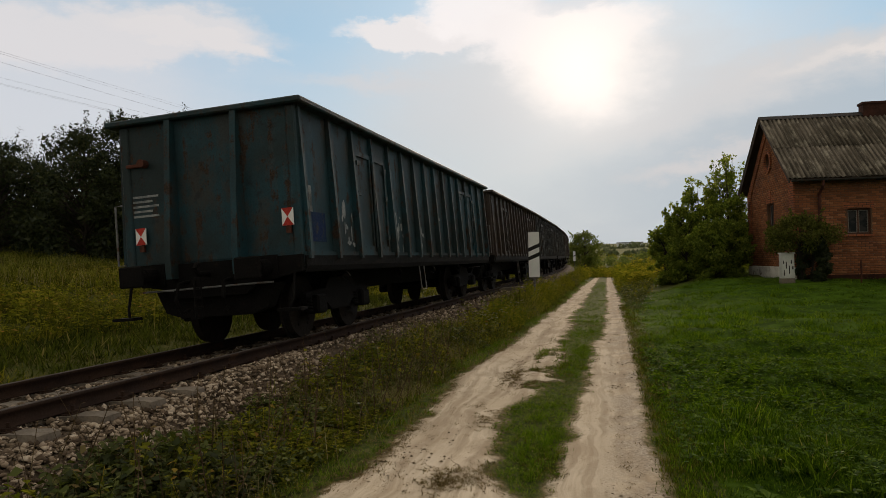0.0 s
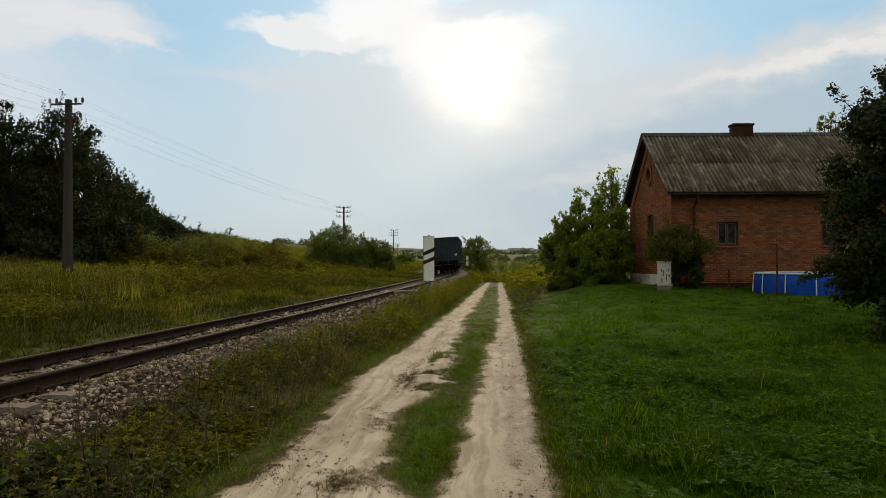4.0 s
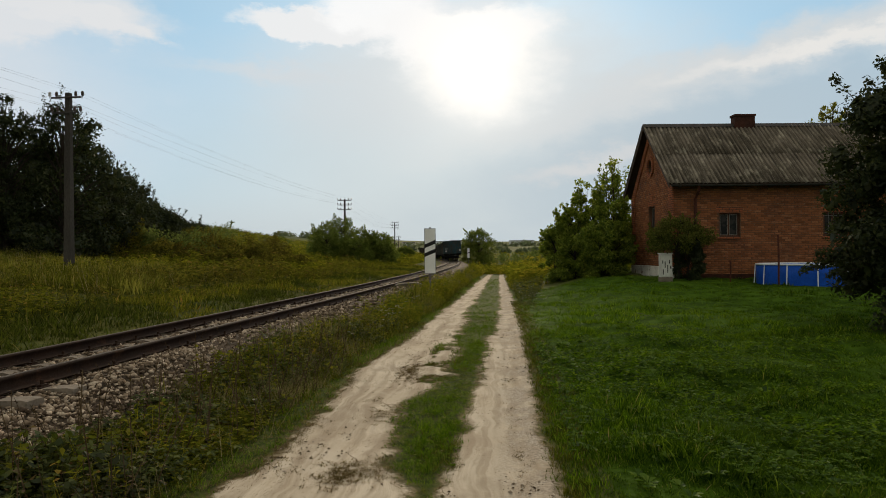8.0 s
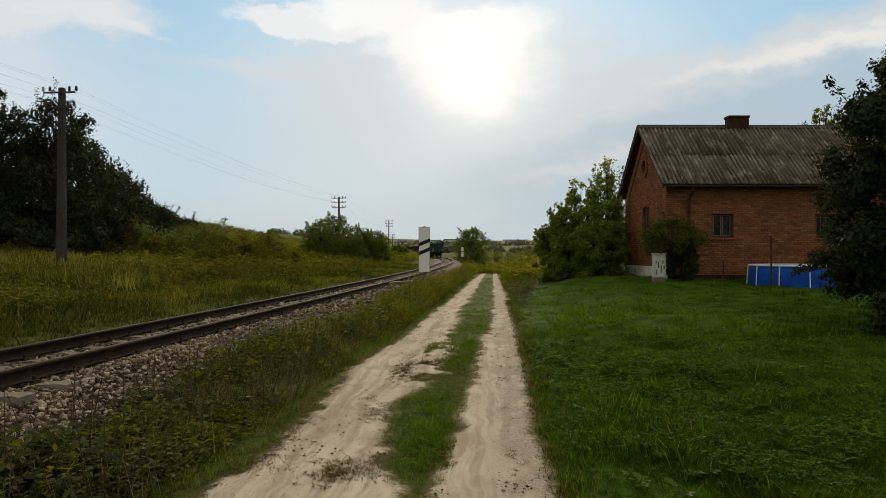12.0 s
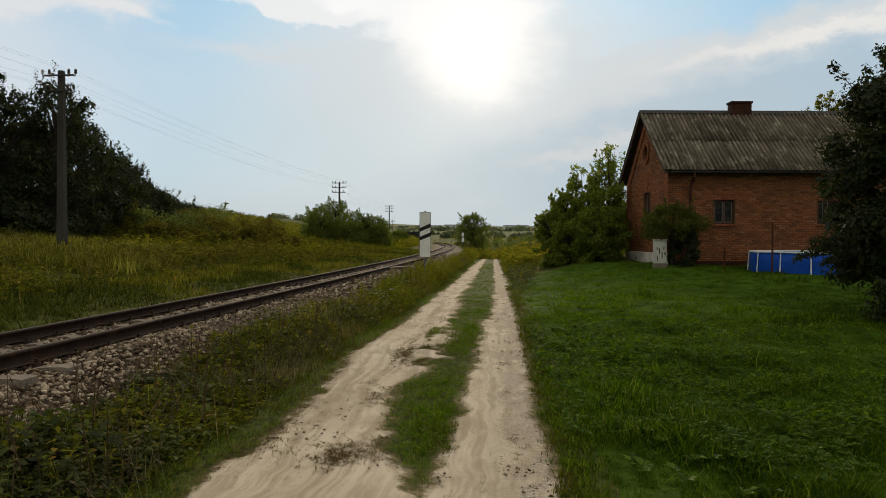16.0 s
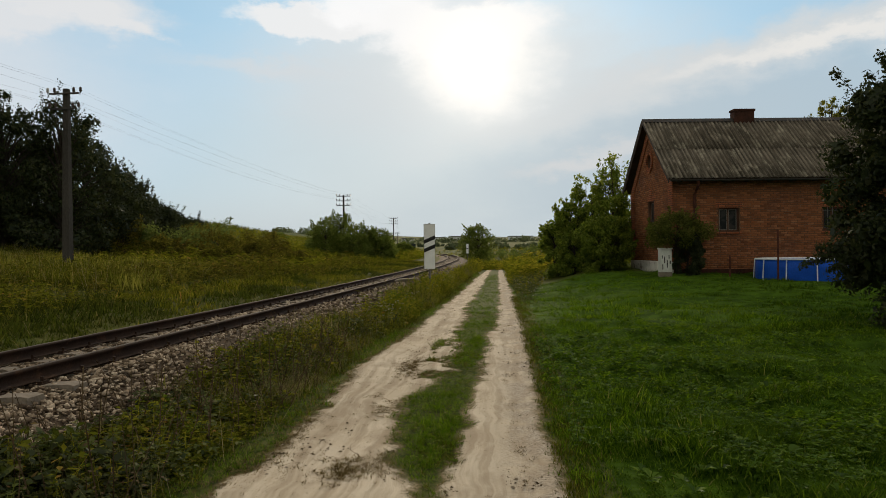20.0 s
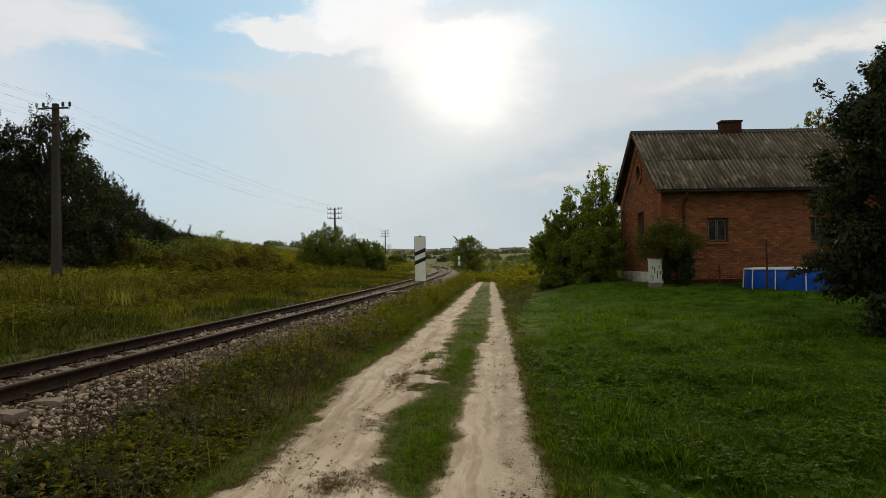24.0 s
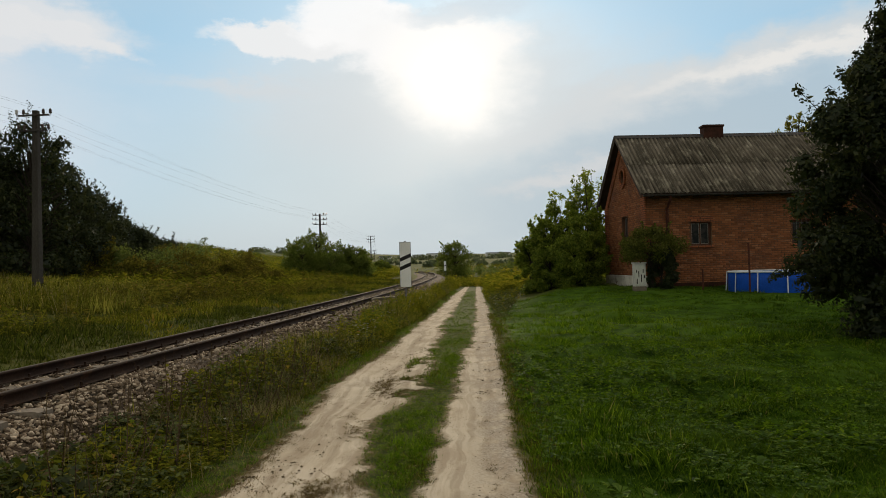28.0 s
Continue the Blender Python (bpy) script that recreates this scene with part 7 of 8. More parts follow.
def build_litter():
    """Trodden dry tufts and scraps on the bare sand."""
    r = np.random.default_rng(61)
    tv, tf = tuft_protos(8, 12, 0.075, 0.50, 1.0, 62, 0.25, True)
    y = 3.0 + 16 * r.random(500) ** 1.8
    x = road_x(y) - 1.5 + 2.9 * r.random(500)
    k = wobble(x, y, 0.6) > 0.12
    spots = [(x[k], y[k])]
    # brown thatch lying in flat patches between the ruts
    for cx, cy, wx, wy, n in ((-0.66, 5.35, 0.12, 0.17, 330), (-0.34, 9.6, 0.20, 0.40, 420), (-0.62, 7.3, 0.10, 0.25, 60), (-1.55, 5.1, 0.22, 0.5, 160), (0.62, 6.4, 0.07, 0.9, 60)):
        spots.append((cx + wx * r.normal(size=n), cy + wy * r.normal(size=n)))
    y3 = 3.2 + 11.0 * r.random(1100)
    spots.append((road_x(y3) - 1.20 + 0.15 * r.normal(size=1100), y3))
    x, y = np.concatenate([a for a, b in spots]), np.concatenate([b for a, b in spots])
    scatter("dry_road_tufts", tv, tf, x, y, 0.026 + 0.034 * r.random(len(x)), M_DRY, 63, "flattened dry grass tufts on the sandy ruts", "grass", 0.006, 0.5, None, 0.012 + 0.02 * r.random(len(x)))
    cv = np.array([[(math.cos(a) * (0.7 + 0.6 * r.random()), math.sin(a) * (0.5 + 0.4 * r.random()), 0.0) for a in (0, 1.3, 2.5, 3.8, 5.1)] + [(0.1, 0.05, 0.55)] for _ in range(8)])
    cf = np.array([(0, 1, 5), (1, 2, 5), (2, 3, 5), (3, 4, 5), (4, 0, 5)])
    y = 2.8 + 17 * r.random(8000) ** 1.5
    x = road_x(y) - 1.5 + 2.7 * r.random(8000)
    k = (road_mask(x, y) > 0.4) & (wobble(x, y, 0.7) + 0.9 * wobble(x, y, 0.22) > 0.16)
    n = int(k.sum())
    scatter("road_crumbs", cv, cf, x[k], y[k], 0.005 + 0.020 * r.random(n) ** 2.5, M_CRUMB, 65, "crumbs of dark soil and gravel on the road", "litter", 0.010, 0.0)
    # a few dry twigs
    wv, wf = tuft_protos(6, 1, 0.012, 0.0, 1.0, 66, 0.9)
    wv = wv[..., [2, 1, 0]] * np.array([1.0, 1.0, 0.15])
    y = 4.6 + 8 * r.random(40)
    x = road_x(y) - 1.2 + 2.2 * r.random(40)
    scatter("dry_twigs", wv, wf, x, y, 0.10 + 0.2 * r.random(40), M_STEM, 67, "thin dry twigs lying on the sand", "litter", 0.016, 0.0)


def build_verge():
    """Weeds and rough grass between the ballast and the dirt road."""
    r = np.random.default_rng(31)
    near_edge = lambda y: track_x(y) + 1.35 + 0.60 * smooth01(8.5 - y, 0, 3) + 0.65 * smooth01(y, 11, 16)
    road_edge = lambda y: road_x(y) - 1.50 + 0.25 * smooth01(y, 11, 15)
    # brambles in low mounds close by, thinner further on
    bv, bf = bramble_protos(8, 6, 6, 0.130, 30)
    n = 3000
    y = 2.4 + 30 * r.random(n) ** 1.7
    lo, hi = near_edge(y) + 0.25 * smooth01(y, 6.5, 9), road_edge(y) - 0.25
    x = lo + (hi - lo) * r.random(n)
    mound = wobble(x, y, 1.3) + 0.8 * wobble(x, y, 0.5)
    k = mound > -0.28 + 0.22 * smooth01(y, 7, 16)
    x, y, lo, hi, mound = x[k], y[k], lo[k], hi[k], mound[k]
    edge = smooth01(hi - x, -0.1, 0.8) * smooth01(x - lo, -0.2, 0.5)
    s = (0.30 + 0.22 * r.random(len(x))) * (0.55 + 0.45 * edge) * (1 + 0.18 * smooth01(y, 6.5, 10))
    zs = np.minimum(s * (0.68 + 1.0 * smooth01(mound, -0.2, 0.5)), 0.64 - 0.22 * smooth01(y, 6.5, 9) + 0.10 * r.random(len(x))) * (0.5 + 0.5 * edge)
    tone = wobble(x + 3, y, 1.1) + 0.2 * r.normal(size=len(x)) + 0.42 * smooth01(y, 5.5, 12)
    for name, mat, q in (("verge_brambles", M_BRAMBLE, tone < -0.08), ("verge_herbs", M_HERB, (tone >= -0.08) & (tone < 0.20)), ("verge_olive_herbs", M_WEED, (tone >= 0.20) & (tone < 0.50)), ("verge_yellow_herbs", M_GOLD, tone >= 0.50)):
        scatter(name, bv, bf, x[q], y[q], s[q], mat, 33, "tangled leafy brambles between track and road", "weeds", 0.0, 0.2, None, zs[q])
    # upright weeds among them
    wv, wf = weed_protos(10, 15, 0.20, 32, 1.0, 0.010)
    n = 3800
    y = 3.0 + 55 * r.random(n) ** 1.4
    lo, hi = near_edge(y), road_edge(y)
    x = lo + (hi - lo) * r.random(n) ** 0.9
    edge = smooth01(hi - x, 0.0, 0.8) * smooth01(x - lo, -0.2, 0.5)
    s = (0.20 + 0.30 * r.random(n)) * (0.35 + 0.65 * edge) * (1 + 1.4 * wobble(x, y, 1.2) + 0.7 * wobble(x, y, 0.5))
    light = wobble(x, y, 1.9) + 0.6 * wobble(x, y, 0.6) - 0.22 + 0.58 * smooth01(y, 5, 13) + 0.14 * r.normal(size=n)
    for name, mat, q in (("verge_dark_weeds", M_HERB, light < -0.10), ("verge_weeds", M_WEED, (light >= -0.10) & (light < 0.16)), ("verge_light_weeds", M_GOLD, (light >= 0.16) & (light < 0.36)), ("verge_green_weeds", M_MIDLEAF, light >= 0.36)):
        scatter(name, wv, wf, x[q], y[q], s[q], mat, 33, "tangled green and yellowish weeds between track and road", "weeds")
    # grass: short along the road, longer within
    tv, tf = tuft_protos(8, 9, 0.030, 0.30, 0.9, 34, 0.25, True)
    n = 11000
    y = 2.6 + 60 * r.random(n) ** 1.5
    lo, hi = near_edge(y) + 0.15, road_x(y) - 1.02 + 0.25 * smooth01(y, 11, 15)
    x = lo + (hi - lo) * r.random(n) ** 0.8
    k = road_mask(x, y) < 0.6 * r.random(n) + 0.08
    x, y, hi = x[k], y[k], hi[k]
    inner = smooth01(hi - x, 0.15, 1.3)
    s = (0.10 + 0.13 * r.random(len(x))) * (0.45 + 0.9 * inner * (0.35 + 0.65 * smooth01(y, 6, 12)))
    mv = wobble(x, y, 3.0) + 0.5 * wobble(x, y, 0.8)
    near = hi - x < 0.8
    for name, mat, q in (("verge_grass", M_WEED, (mv < 0.45 - 0.55 * smooth01(y, 6, 11)) & ~near), ("verge_dry_grass", M_MEADOW, (mv >= 0.45 - 0.55 * smooth01(y, 6, 11)) & ~near), ("verge_edge_grass", M_MEADOW, near & (mv > 0.0)), ("verge_green_edge", M_TURF, near & (mv <= 0.0))):
        scatter(name, tv, tf, x[q], y[q], s[q], mat, 35, "rough verge grass, green and straw-coloured", "grass", 0.0, 0.35)
    # taller yellowish stand further on
    n = 3200
    y = 8.5 + 72 * r.random(n) ** 1.25
    lo, hi = track_x(y) + 1.7 + 0.5 * smooth01(y, 11, 16), road_edge(y)
    x = lo + (hi - lo) * r.random(n)
    s = (0.32 + 0.40 * r.random(n)) * (1 + 1.3 * wobble(x, y, 1.7) + 0.5 * wobble(x, y, 0.6)) * (0.5 + 0.5 * smooth01(hi - x, 0, 0.8))
    gold = wobble(x, y, 2.2) + 0.5 * wobble(x, y, 0.7) + 0.45 * smooth01(y, 7, 18) + 0.15 * r.normal(size=n)
    for name, mat, q in (("verge_goldenrod", M_GOLD, gold > 0.16), ("verge_tall_weeds", M_WEED, (gold <= 0.16) & (gold > -0.06)), ("verge_tall_herbs", M_HERB, gold <= -0.06)):
        scatter(name, wv, wf, x[q], y[q], s[q], mat, 36, "yellow-green tall weeds along the track", "weeds")
    gv, gf = tuft_protos(10, 11, 0.016, 0.20, 0.55, 71, 0.35, True)
    n = 8500
    y = 7.5 + 52 * r.random(n) ** 1.3
    lo, hi = track_x(y) + 1.6 + 0.5 * smooth01(y, 11, 16), road_edge(y) - 0.05
    x = lo + (hi - lo) * r.random(n)
    s = (0.28 + 0.40 * r.random(n)) * (1 + 1.3 * wobble(x, y, 1.4)) * (0.40 + 0.60 * smooth01(hi - x, 0.0, 0.9))
    q = wobble(x, y, 1.6) + 0.5 * wobble(x, y, 0.5) + 0.15 * r.normal(size=n)
    for name, mat, qq in (("verge_pale_grass", M_PALELEAF, q > 0.10), ("verge_straw_grass", M_STRAW, q < -0.22), ("verge_green_grass", M_MEADOW, (q <= 0.10) & (q >= -0.22))):
        scatter(name, gv, gf, x[qq], y[qq], s[qq], mat, 72, "tall pale grass standing in the verge", "grass")
    # thin pale stems with seed heads above the weeds
    hv, hf = tuft_protos(8, 3, 0.006, 0.10, 0.45, 39, 0.6, True)
    y = 4 + 40 * r.random(360) ** 1.2
    lo, hi = track_x(y) + 2.0, road_x(y) - 1.5
    x = lo + (hi - lo) * r.random(360)
    scatter("seed_stems", hv, hf, x, y, 0.40 + 0.3 * r.random(360), M_STRAW, 40, "pale dry grass stems standing above the weeds", "grass")
    # pale flower heads dotted over the verge
    pv, pf = rosette_protos(6, 6, 73)
    n = 420
    y = 6.5 + 26 * r.random(n) ** 1.2
    lo, hi = track_x(y) + 2.2, road_x(y) - 1.5
    x = lo + (hi - lo) * r.random(n) ** 0.6
    k = wobble(x, y, 1.8) > -0.05
    x, y = x[k], y[k]
    scatter("pale_flower_heads", pv, pf, x, y, 0.022 + 0.018 * r.random(len(x)), M_UMBEL, 74, "small whitish flower heads among the weeds", "flowers", 0.0, 0.3, lambda a, b: ground_z(a, b) + 0.30 + 0.22 * np.random.default_rng(75).random(len(a)))
    # dry stalks close by
    st, sf = weed_protos(6, 14, 0.05, 37, 1.0, 0.007)
    y = 3.6 + 7 * r.random(170)
    x = track_x(y) + 1.9 + 1.3 * r.random(170)
    scatter("dry_stalks", st, sf, x, y, 0.4 + 0.5 * r.random(170), M_STEM, 38, "thin dry brown weed stalks", "weeds")


def build_meadow():
    """Rough meadow beyond the track, rising to the left."""
    tv, tf = tuft_protos(12, 9, 0.042, 0.42, 0.7, 41, 0.3, True)
    r = np.random.default_rng(42)
    n = 15000
    y = 4 + 86 * r.random(n) ** 1.35
    d = 1.75 + (7 + 0.75 * y) * r.random(n) ** 1.15
    x = track_x(y) - d
    k = d < 4.6
    s = (0.17 + 0.24 * r.random(n)) * (0.40 + 0.60 * smooth01(d, 1.8, 8.0)) * (1 + 0.6 * wobble(x, y, 3.5))
    warm = wobble(x, y, 6.0) + 0.10 * r.normal(size=n) + 0.10 * smooth01(d, 5, 11) - 0.35 * smooth01(24 - y, 0, 12) - 0.30 * (1 - smooth01(d, 3.0, 8.0)) + 0.5 * wobble(x, y, 1.5)
    for name, mat, q, lab in (("meadow_grass", M_MEADOW, warm > 0.08, "straw and yellow-green meadow grass beyond the track"), ("green_meadow_grass", M_MEADGREEN, warm <= 0.08, "darker green rough grass beyond the track")):
        scatter(name, tv, tf, x[q], y[q], s[q], mat, 43, lab, "grass")
    sv, sf = tuft_protos(10, 6, 0.055, 0.40, 0.7, 57, 0.3, True)
    n = 9000
    y = 6 + 74 * r.random(n) ** 1.2
    x = track_x(y) - 1.65 - 4.5 * r.random(n)
    s = (0.14 + 0.20 * r.random(n)) * (0.5 + 0.5 * smooth01(track_x(y) - x, 1.6, 3.5))
    q = wobble(x, y, 2.0) > 0.05
    for name, mat, qq in (("trackside_grass", M_MEADGREEN, ~q), ("trackside_dry_grass", M_WEED, q)):
        scatter(name, sv, sf, x[qq], y[qq], s[qq], mat, 58, "low rough grass beside the ballast", "grass")
    wv2, wf2 = weed_protos(8, 12, 0.26, 48)
    n = 5000
    y = 8 + 60 * r.random(n) ** 1.2
    x = track_x(y) - 4.5 - (4 + 0.6 * y) * r.random(n)
    k = wobble(x, y, 4.0) > 0.0
    x, y = x[k], y[k]
    scatter("meadow_weeds", wv2, wf2, x, y, 0.3 + 0.45 * r.random(len(x)), M_WEED, 49, "leafy weeds among the meadow grass", "weeds")
    hv, hf = tuft_protos(8, 3, 0.008, 0.12, 0.4, 50, 0.6, True)
    y = 20 + 14 * r.random(450)
    x = track_x(y) - 7 - 13 * r.random(450)
    scatter("meadow_seed_stems", hv, hf, x, y, 0.6 + 0.5 * r.random(450), M_STRAW, 51, "pale seed stems above the meadow grass", "grass")
    # yellow stand round the first pole
    gv, gf = tuft_protos(10, 9, 0.022, 0.22, 0.5, 76, 0.35, True)
    n = 5500
    y = 22 + 14 * r.random(n)
    x = -9.0 - 17 * r.random(n) - 0.12 * (y - 17)
    k = x < track_x(y) - 4
    x, y = x[k], y[k]
    pale = wobble(x, y, 1.6) + 0.2 * r.normal(size=len(x)) > 0.08
    for name, mat, q in (("tall_meadow_grass", M_MEADOW, ~pale), ("tall_pale_meadow_grass", M_PALELEAF, pale)):
        scatter(name, gv, gf, x[q], y[q], 0.40 + 0.45 * r.random(int(q.sum())), mat, 44, "tall yellow-green grass below the trees", "grass")
    # bright weeds where the road dips out of sight
    wv, wf = weed_protos(8, 14, 0.30, 45)
    fv, ff = weed_protos(8, 8, 0.42, 54)
    n = 6200
    y = 40 + 95 * r.random(n)
    x = road_x(y) - 4.5 + (7.5 + 16 * smooth01(y, 50, 80)) * r.random(n)
    keep = (x > track_x(y) + 3.0) & ((np.abs(x - road_x(y)) > 1.5) | (y > 96))
    x, y = x[keep], y[keep]
    scatter("far_goldenrod", fv, ff, x, y, 0.6 + 0.5 * r.random(len(x)), M_GOLD, 46, "bright yellow-green weeds where the road dips away", "weeds")
    # tall stands in bloom that close the view where the road dips
    n = 2600
    y = 58 + 46 * r.random(n)
    x = road_x(y) - 7.5 + 24 * r.random(n)
    keep = (x > track_x(y) + 3.2) & ((np.abs(x - road_x(y)) > 1.7) | (y > 92)) & (wobble(x, y, 4.0) > -0.25)
    x, y = x[keep], y[keep]
    s = (1.0 + 0.75 * r.random(len(x))) * (1 + 0.5 * wobble(x, y, 3.0))
    bloom = r.random(len(x)) < 0.30 + 0.5 * wobble(x, y, 3.5)
    for name, mat, q in (("tall_goldenrod", M_GOLD, ~bloom), ("blooming_goldenrod", M_BLOOM, bloom)):
        scatter(name, fv, ff, x[q], y[q], s[q] * 0.8, mat, 59, "tall yellow goldenrod where the road dips away", "flowers", 0.0, 0.2, None, s[q])
    n = 9000
    y = 14 + 92 * r.random(n) ** 1.1
    d = 4.6 + (5 + 0.26 * y) * r.random(n)
    x = track_x(y) - d
    s = (0.35 + 0.45 * r.random(n)) * (0.5 + 0.5 * smooth01(d, 4.6, 8)) * (1 + 0.9 * wobble(x, y, 2.6)) * (0.6 + 0.4 * smooth01(y, 16, 40))
    tone = wobble(x, y, 5.0) + 0.6 * wobble(x, y, 1.4) + 0.30 * smooth01(d, 7, 13) + 0.28 * smooth01(y, 34, 60) + 0.1 * r.normal(size=n)
    for name, mat, q in (("bank_goldenrod", M_GOLD, tone > 0.27), ("bank_weeds", M_WEED, (tone <= 0.27) & (tone > 0.12)), ("bank_scrub", M_SCRUB, tone <= 0.12)):
        scatter(name, fv, ff, x[q], y[q], s[q], mat, 55, "dense green and yellow weeds on the bank beyond the track", "weeds")
    n = 7000
    y = 75 + 170 * r.random(n)
    x = track_x(y) - 4.5 - 75 * r.random(n) ** 1.3
    x[5000:] = track_x(y[5000:]) + 5 + 75 * r.random(2000)
    y[5000:] = 118 + 110 * r.random(2000)
    scatter("hill_goldenrod", fv, ff, x, y, 0.7 + 0.7 * r.random(n), M_GOLD, 56, "yellow-green weeds covering the rising field", "weeds")
    bv, bf = rosette_protos(6, 7, 81)
    n = 2200
    y = 36 + 80 * r.random(n)
    x = road_x(y) - 4.5 + 12 * r.random(n)
    q = ((np.abs(x - road_x(y)) > 1.6) | (y > 98)) & ((x > track_x(y) + 3) | (x < track_x(y) - 5)) & (wobble(x, y, 6.0) > -0.12)
    x, y = x[q], y[q]
    scatter("goldenrod_blooms", bv, bf, x, y, 0.14 + 0.14 * r.random(len(x)), M_BLOOM, 82, "yellow plumes of goldenrod in bloom", "flowers", 0.0, 0.25, lambda a, b: ground_z(a, b) + 0.55 + 0.35 * np.random.default_rng(83).random(len(a)))
    n = 1900
    y = 19 + 37 * r.random(n) ** 0.75
    x = road_x(y) + 1.25 + (0.5 + 0.085 * np.maximum(0, y - 24)) * r.random(n)
    s = (0.22 + 0.34 * r.random(n)) * (1 + 0.8 * wobble(x, y, 1.3)) * (0.25 + 0.75 * smooth01(y, 20, 36))
    gold = wobble(x, y, 2.0) + 0.2 * r.normal(size=n) + 0.5 * smooth01(y, 30, 42) > 0.15
    for name, mat, q in (("roadside_weeds", M_GOLD, gold), ("roadside_herbs", M_HERB, ~gold)):
        scatter(name, wv, wf, x[q], y[q], s[q], mat, 47, "leafy yellow-green weeds at the road's edge", "weeds")
    pv, pf = rosette_protos(6, 6, 77)
    y = 20 + 14 * r.random(160)
    x = road_x(y) + 1.3 + 0.9 * r.random(160)
    scatter("pale_flower_heads", pv, pf, x, y, 0.02 + 0.02 * r.random(160), M_UMBEL, 78, "small whitish flower heads among the weeds", "flowers", 0.0, 0.3, lambda a, b: ground_z(a, b) + 0.20 + 0.25 * np.random.default_rng(79).random(len(a)))


def build_behind():
    """Grass and weeds behind the camera's stand, as on the ground before it."""
    r = np.random.default_rng(85)
    gv, gf = tuft_protos(8, 8, 0.07, 0.55, 0.7, 86, 0.35, True)
    y = -12 + 14.8 * r.random(7000)
    x = road_x(y) + 1.15 + 11 * r.random(7000)
    scatter("lawn_grass", gv, gf, x, y, 0.07 + 0.09 * r.random(7000), M_LAWN, 87, "lush green uncut grass beside the dirt road", "grass")
    y = -12 + 15.0 * r.random(3000)
    lo, hi = track_x(y) + 2.0, road_x(y) - 1.35
    x = lo + (hi - lo) * r.random(3000)
    scatter("verge_grass", gv, gf, x, y, 0.12 + 0.20 * r.random(3000), M_WEED, 88, "rough verge grass, green and straw-coloured", "grass")
    y = -12 + 17.0 * r.random(6000)
    x = track_x(y) - 1.8 - 11 * r.random(6000)
    scatter("meadow_grass", gv, gf, x, y, 0.12 + 0.22 * r.random(6000), M_WEED, 89, "darker green rough grass beyond the track", "grass")
    y = -10 + 12.5 * r.random(900)
    x = road_x(y) - 0.3 + 0.65 * r.random(900)
    scatter("road_ridge_grass", gv, gf, x, y, 0.03 + 0.05 * r.random(900), M_TURF, 90, "short grass along the middle of the dirt road", "grass")


build_lawn()
build_behind()
build_litter()
build_verge()
build_meadow()

# the dark wood on the left, seen against the sky: (x, y, height of the top, spread)
for k, (x, y, top, sp) in enumerate([(-25.5, 36, 9.3, 4.0), (-20.2, 37.5, 9.5, 3.4), (-31.0, 36, 8.9, 4.2), (-36.0, 38, 9.0, 4.4), (-22.8, 36.5, 9.9, 3.0), (-28.5, 41, 8.6, 4.2), (-33.5, 41, 8.4, 4.2), (-21.2, 42, 8.3, 3.0), (-27.0, 44, 8.8, 4.0),
                                     (-21.8, 47.5, 7.0, 2.7), (-23.2, 55, 6.0, 2.9), (-25.2, 64, 5.4, 2.9), (-27.4, 76, 5.1, 3.0), (-41.0, 42, 9.2, 4.4)]):
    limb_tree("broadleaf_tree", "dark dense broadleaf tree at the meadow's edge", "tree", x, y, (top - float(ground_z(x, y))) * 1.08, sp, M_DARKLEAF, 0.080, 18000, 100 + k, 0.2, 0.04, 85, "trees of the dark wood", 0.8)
for k, (x, y, tall, sp) in enumerate([(-13.8, 82, 4.6, 2.6), (-11.6, 80, 5.3, 2.6), (-9.4, 78, 4.0, 2.7), (-7.4, 79, 3.8, 2.4), (-12.6, 76, 3.7, 2.6), (-9.2, 75, 2.9, 2.5), (-6.6, 77, 2.8, 2.1), (-5.8, 104, 2.4, 1.8)]):
    limb_tree("shrub", "rounded green shrub beyond the railway", "shrub", x, y, tall, sp, M_SHRUBLEAF, 0.12, 8000, 130 + k, 0.08, 0.03, 60, "shrubs beyond the track", 0.55)
for k, (x, y, tall, sp) in enumerate([(-17.5, 44, 2.2, 2.6), (-15.0, 47, 2.0, 2.6), (-19.5, 43, 2.4, 2.4), (-12.8, 48, 1.6, 2.4), (-17.0, 52, 2.3, 2.8), (-20.0, 58, 2.4, 2.8), (-10.9, 52, 0.9, 2.0), (-14.0, 58, 1.8, 2.6), (-22.0, 66, 2.4, 2.8), (-17.0, 66, 2.2, 2.8), (-16.2, 41, 1.5, 2.0), (-13.6, 43, 1.2, 2.0), (-29.5, 92, 3.0, 3.4)]):
    limb_tree("shrub", "low brownish-green scrub on the rising meadow", "shrub", x, y, tall, sp, M_SCRUB if k % 4 else M_HAZELEAF, 0.11, 4200, 150 + k, 0.04, 0.02, 42, "low scrub", 0.25)
limb_tree("broadleaf_tree", "lone round dark tree in the distance", "tree", 6.0, 122, 7.6, 3.6, M_SHRUBLEAF, 0.17, 10000, 160, 0.2, 0.22, 70, "", 0.7)
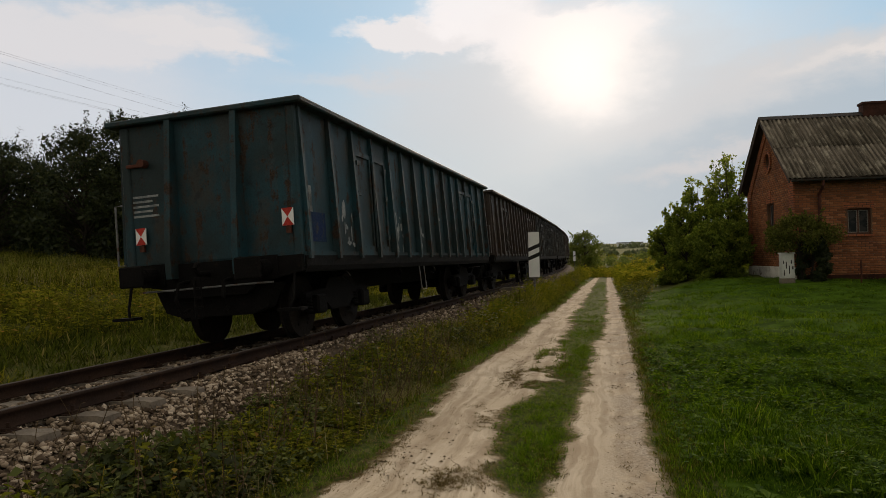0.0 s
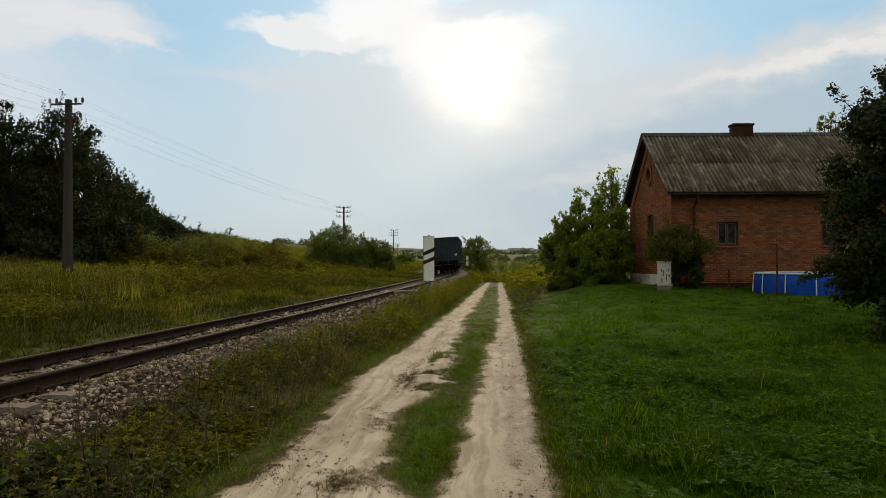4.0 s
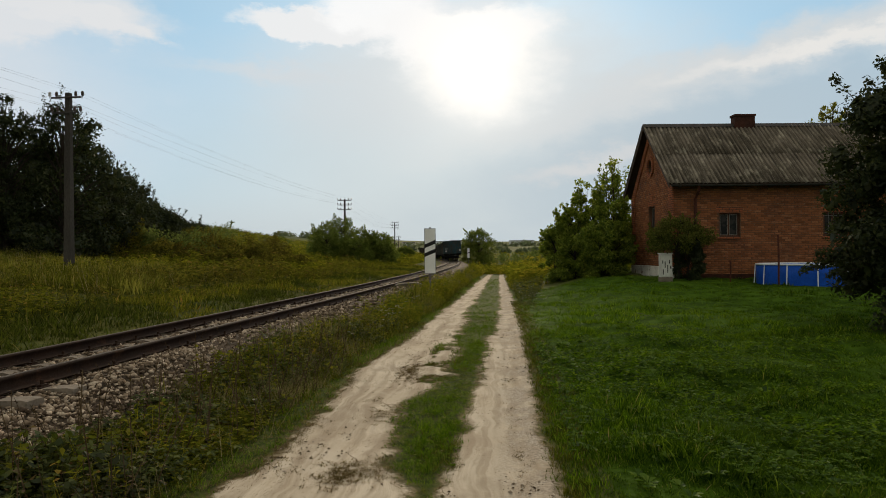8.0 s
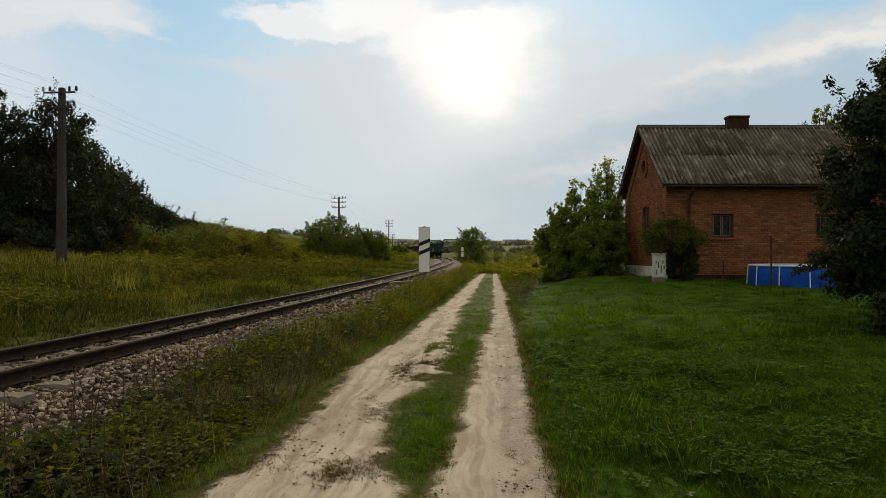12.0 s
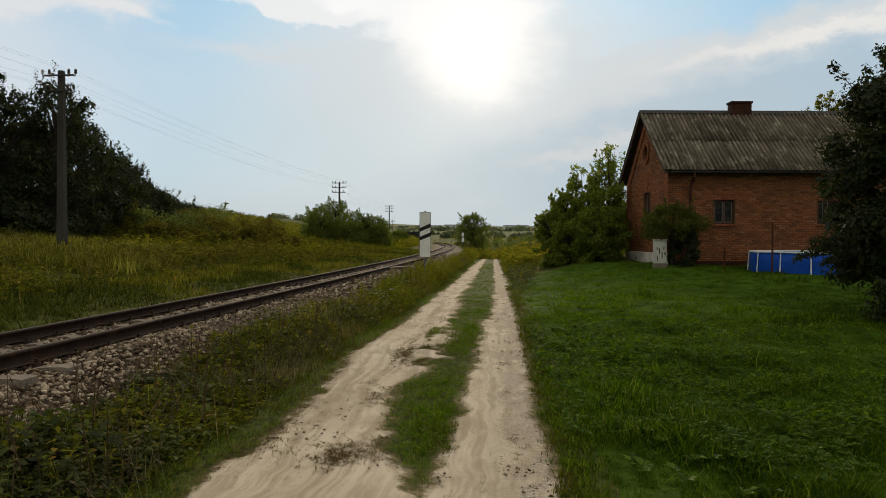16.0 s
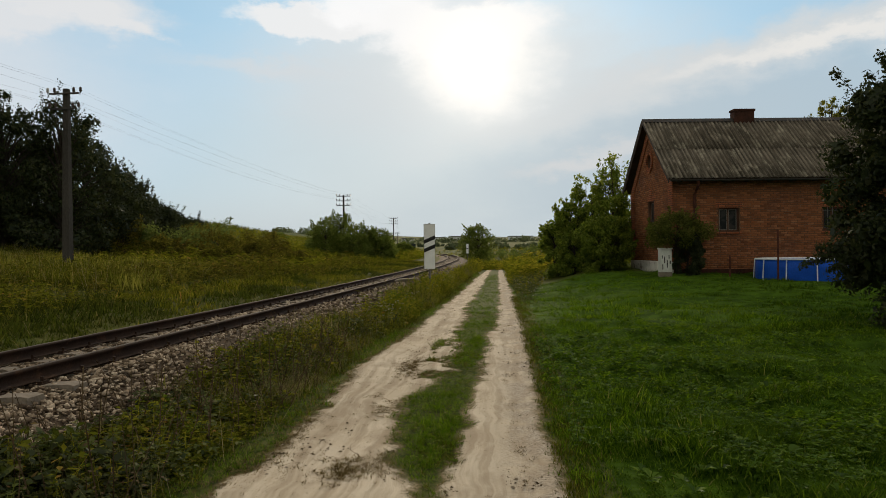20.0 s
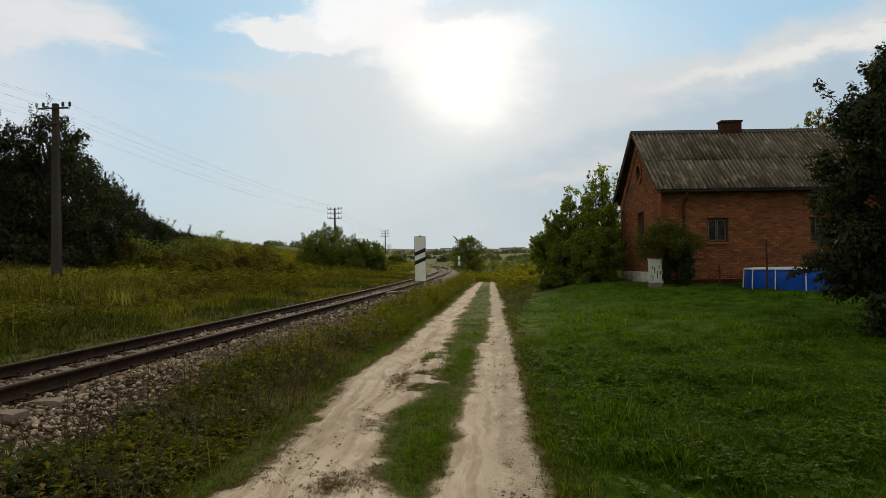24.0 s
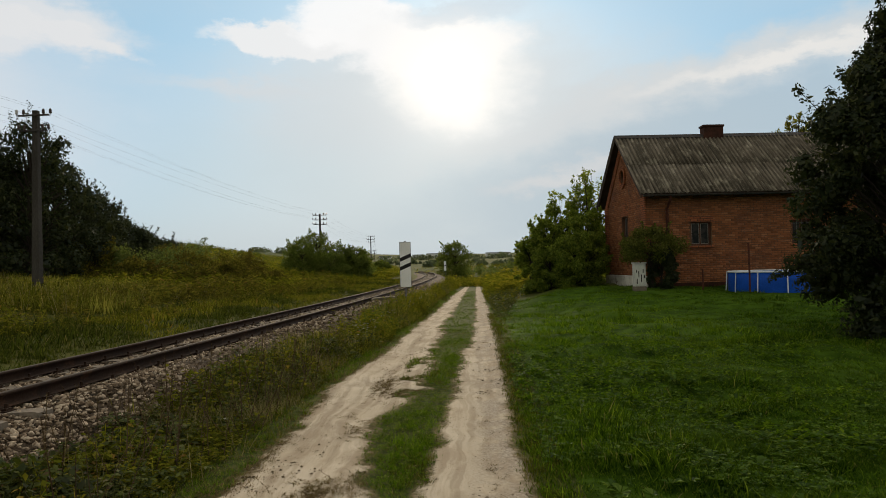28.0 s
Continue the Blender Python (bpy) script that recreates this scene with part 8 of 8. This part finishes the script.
# bushes and saplings left of the house
for k, (x, y, tall, sp, mat) in enumerate([(5.6, 34.6, 3.1, 1.1, M_GABLELEAF), (6.5, 35.2, 3.7, 1.3, M_GABLELEAF), (7.6, 36.0, 4.5, 1.5, M_GABLELEAF), (8.7, 37.6, 5.6, 1.6, M_GABLELEAF), (7.2, 32.6, 2.5, 1.4, M_GABLELEAF), (7.7, 32.4, 2.7, 1.2, M_GABLELEAF), (6.2, 33.4, 2.2, 1.2, M_GABLELEAF), (8.2, 34.4, 3.9, 1.4, M_GABLELEAF)]):
    limb_tree("bush", "leafy green bush growing against the house gable", "bush", x, y, tall, sp, mat, 0.085, 9500, 170 + k, 0.06, 0.02, 46, "bushes by the gable", 0.5)
limb_tree("bush", "sprawling olive-green bush before the brick wall", "bush", 9.22, 27.75, 2.5, 1.45, M_OLIVE, 0.060, 11000, 190, 0.05, 0.55, 44, "", 0.75)
# dark leaves put in for the shade under the bush's canopy
limb_tree("bush", "dark-leaved bush added as the shade below the sprawling bush", "bush", 9.62, 27.75, 1.6, 0.80, M_DARKLEAF, 0.060, 6000, 191, 0.05, 0.02, 36, "", 0.4)
# thin saplings that stand up against the sky
for k, (x, y, tall, sp) in enumerate([(7.4, 36.5, 5.3, 1.1), (8.8, 36.6, 6.2, 1.3), (9.3, 37.6, 6.5, 1.3), (6.4, 35.5, 4.4, 1.0), (5.5, 35.0, 3.7, 0.8)]):
    limb_tree("sapling", "slender sapling with sparse bright leaves by the gable", "sapling", x, y, tall, sp, M_GABLELEAF, 0.12, 800, 230 + k, 0.04, 0.30, 28, "saplings by the gable", 0.5)
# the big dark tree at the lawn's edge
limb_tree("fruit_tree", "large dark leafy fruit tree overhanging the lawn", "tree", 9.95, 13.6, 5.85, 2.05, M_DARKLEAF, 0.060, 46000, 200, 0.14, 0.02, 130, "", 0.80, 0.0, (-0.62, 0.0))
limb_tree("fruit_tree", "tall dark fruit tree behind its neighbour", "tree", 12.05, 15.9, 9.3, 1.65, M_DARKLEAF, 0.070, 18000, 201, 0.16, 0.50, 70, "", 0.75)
# stands outside the view, added to keep sky light off the right lawn
limb_tree("fruit_tree", "unseen dark fruit tree added to shade the lawn's right side", "tree", 10.0, 8.4, 6.4, 2.3, M_DARKLEAF, 0.11, 12000, 203, 0.14, 0.08, 60, "", 0.6)
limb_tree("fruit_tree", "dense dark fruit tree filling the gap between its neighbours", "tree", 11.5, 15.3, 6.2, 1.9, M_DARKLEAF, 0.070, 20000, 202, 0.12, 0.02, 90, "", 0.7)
# treetops behind the roof
for k, (x, y, tall) in enumerate([(21.4, 39.0, 9.9), (23.0, 40.0, 9.6), (20.4, 39.5, 8.9)]):
    limb_tree("poplar", "slim yellowing treetop behind the house roof", "tree", x, y, tall, 1.0, M_PALELEAF, 0.085, 2400, 210 + k, 0.1, 0.3, 90, "trees behind the house", 0.4)


# ---- the distance ----
def build_far():
    r = random.Random(5)
    cs, rs = [], []
    for k in range(260):
        x = -420 + 900 * (k + r.random()) / 260
        y = 620 + r.uniform(-60, 60)
        z = float(ground_z(x, y))
        cs.append((x, y, z + r.uniform(0.5, 2.6))), rs.append(r.uniform(2.4, 5.2))
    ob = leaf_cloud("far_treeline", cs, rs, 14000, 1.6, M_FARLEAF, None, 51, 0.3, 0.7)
    tagged(ob, "line of woods on the horizon, leaves paled for haze", "treeline", "", "stuff")
    cs, rs = [], []
    for k in range(60):
        t = (k + r.random()) / 60
        x, y = -150 + 115 * t, 215 + r.uniform(-8, 8)
        cs.append((x, y, float(ground_z(x, y)) + r.uniform(0.1, 0.7))), rs.append(r.uniform(0.6, 1.5))
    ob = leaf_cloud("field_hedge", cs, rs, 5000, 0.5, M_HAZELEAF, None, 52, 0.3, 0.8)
    tagged(ob, "dark hedge along the top of the rising field", "hedge", "", "stuff")
    cs, rs = [], []
    for k in range(190):
        t = (k + r.random()) / 190
        x, y = -14 + 150 * t, 168 + r.uniform(-16, 16)
        if abs(x - float(track_x(y))) < 7:
            continue
        cs.append((x, y, float(ground_z(x, y)) + r.uniform(0.1, 1.5))), rs.append(r.uniform(0.7, 1.9))
    ob = leaf_cloud("field_scrub", cs, rs, 18000, 0.38, M_HAZELEAF, None, 53, 0.2, 0.8)
    tagged(ob, "scrub and hedges across the far end of the fields", "scrub", "", "stuff")
    cs, rs = [], []
    for k in range(260):
        y = (250, 340)[k % 2] + r.uniform(-14, 14)
        x = -30 + 260 * r.random() if k % 2 == 0 else -60 + 330 * r.random()
        if abs(x - float(track_x(y))) < 9 and y < 300:
            continue
        cs.append((x, y, float(ground_z(x, y)) + r.uniform(0.1, 0.9) * (1 + 0.3 * (k % 2)))), rs.append(r.uniform(0.8, 1.9))
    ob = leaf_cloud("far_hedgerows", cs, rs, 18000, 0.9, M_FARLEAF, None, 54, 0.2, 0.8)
    tagged(ob, "hedgerows between the far fields, leaves paled for haze", "hedge", "", "stuff")
    for k, (x, y, w, h, n) in enumerate([(-4, 760, 10, 4.2, 1), (14, 790, 14, 5.2, 1), (84, 760, 26, 4.4, 1), (116, 775, 20, 3.6, 1), (-40, 800, 14, 3.4, 1)]):
        z = float(ground_z(x, y))
        b = empty("far_building")
        tagged(b, "pale flat-roofed building in the hazy distance", "building", "buildings of the far town")
        wall = part("wall", boxed(x - w / 2, x + w / 2, y, y + 12, z - 1, z + h), M_TOWN, b)
        part("roof", boxed(x - w / 2 - 0.4, x + w / 2 + 0.4, y - 0.4, y + 12.4, z + h + 0.01, z + h + 0.7), M_STEELGREY, b)
        for i in range(n):
            for j in range(int(w / 4)):
                xx = x - w / 2 + 2 + j * 4
                part("window", boxed(xx - 0.8, xx + 0.8, y - 0.12, y - 0.02, z + 1.6 + i * 2.6, z + 3.0 + i * 2.6), M_GLASS, wall)


build_far()

motions()
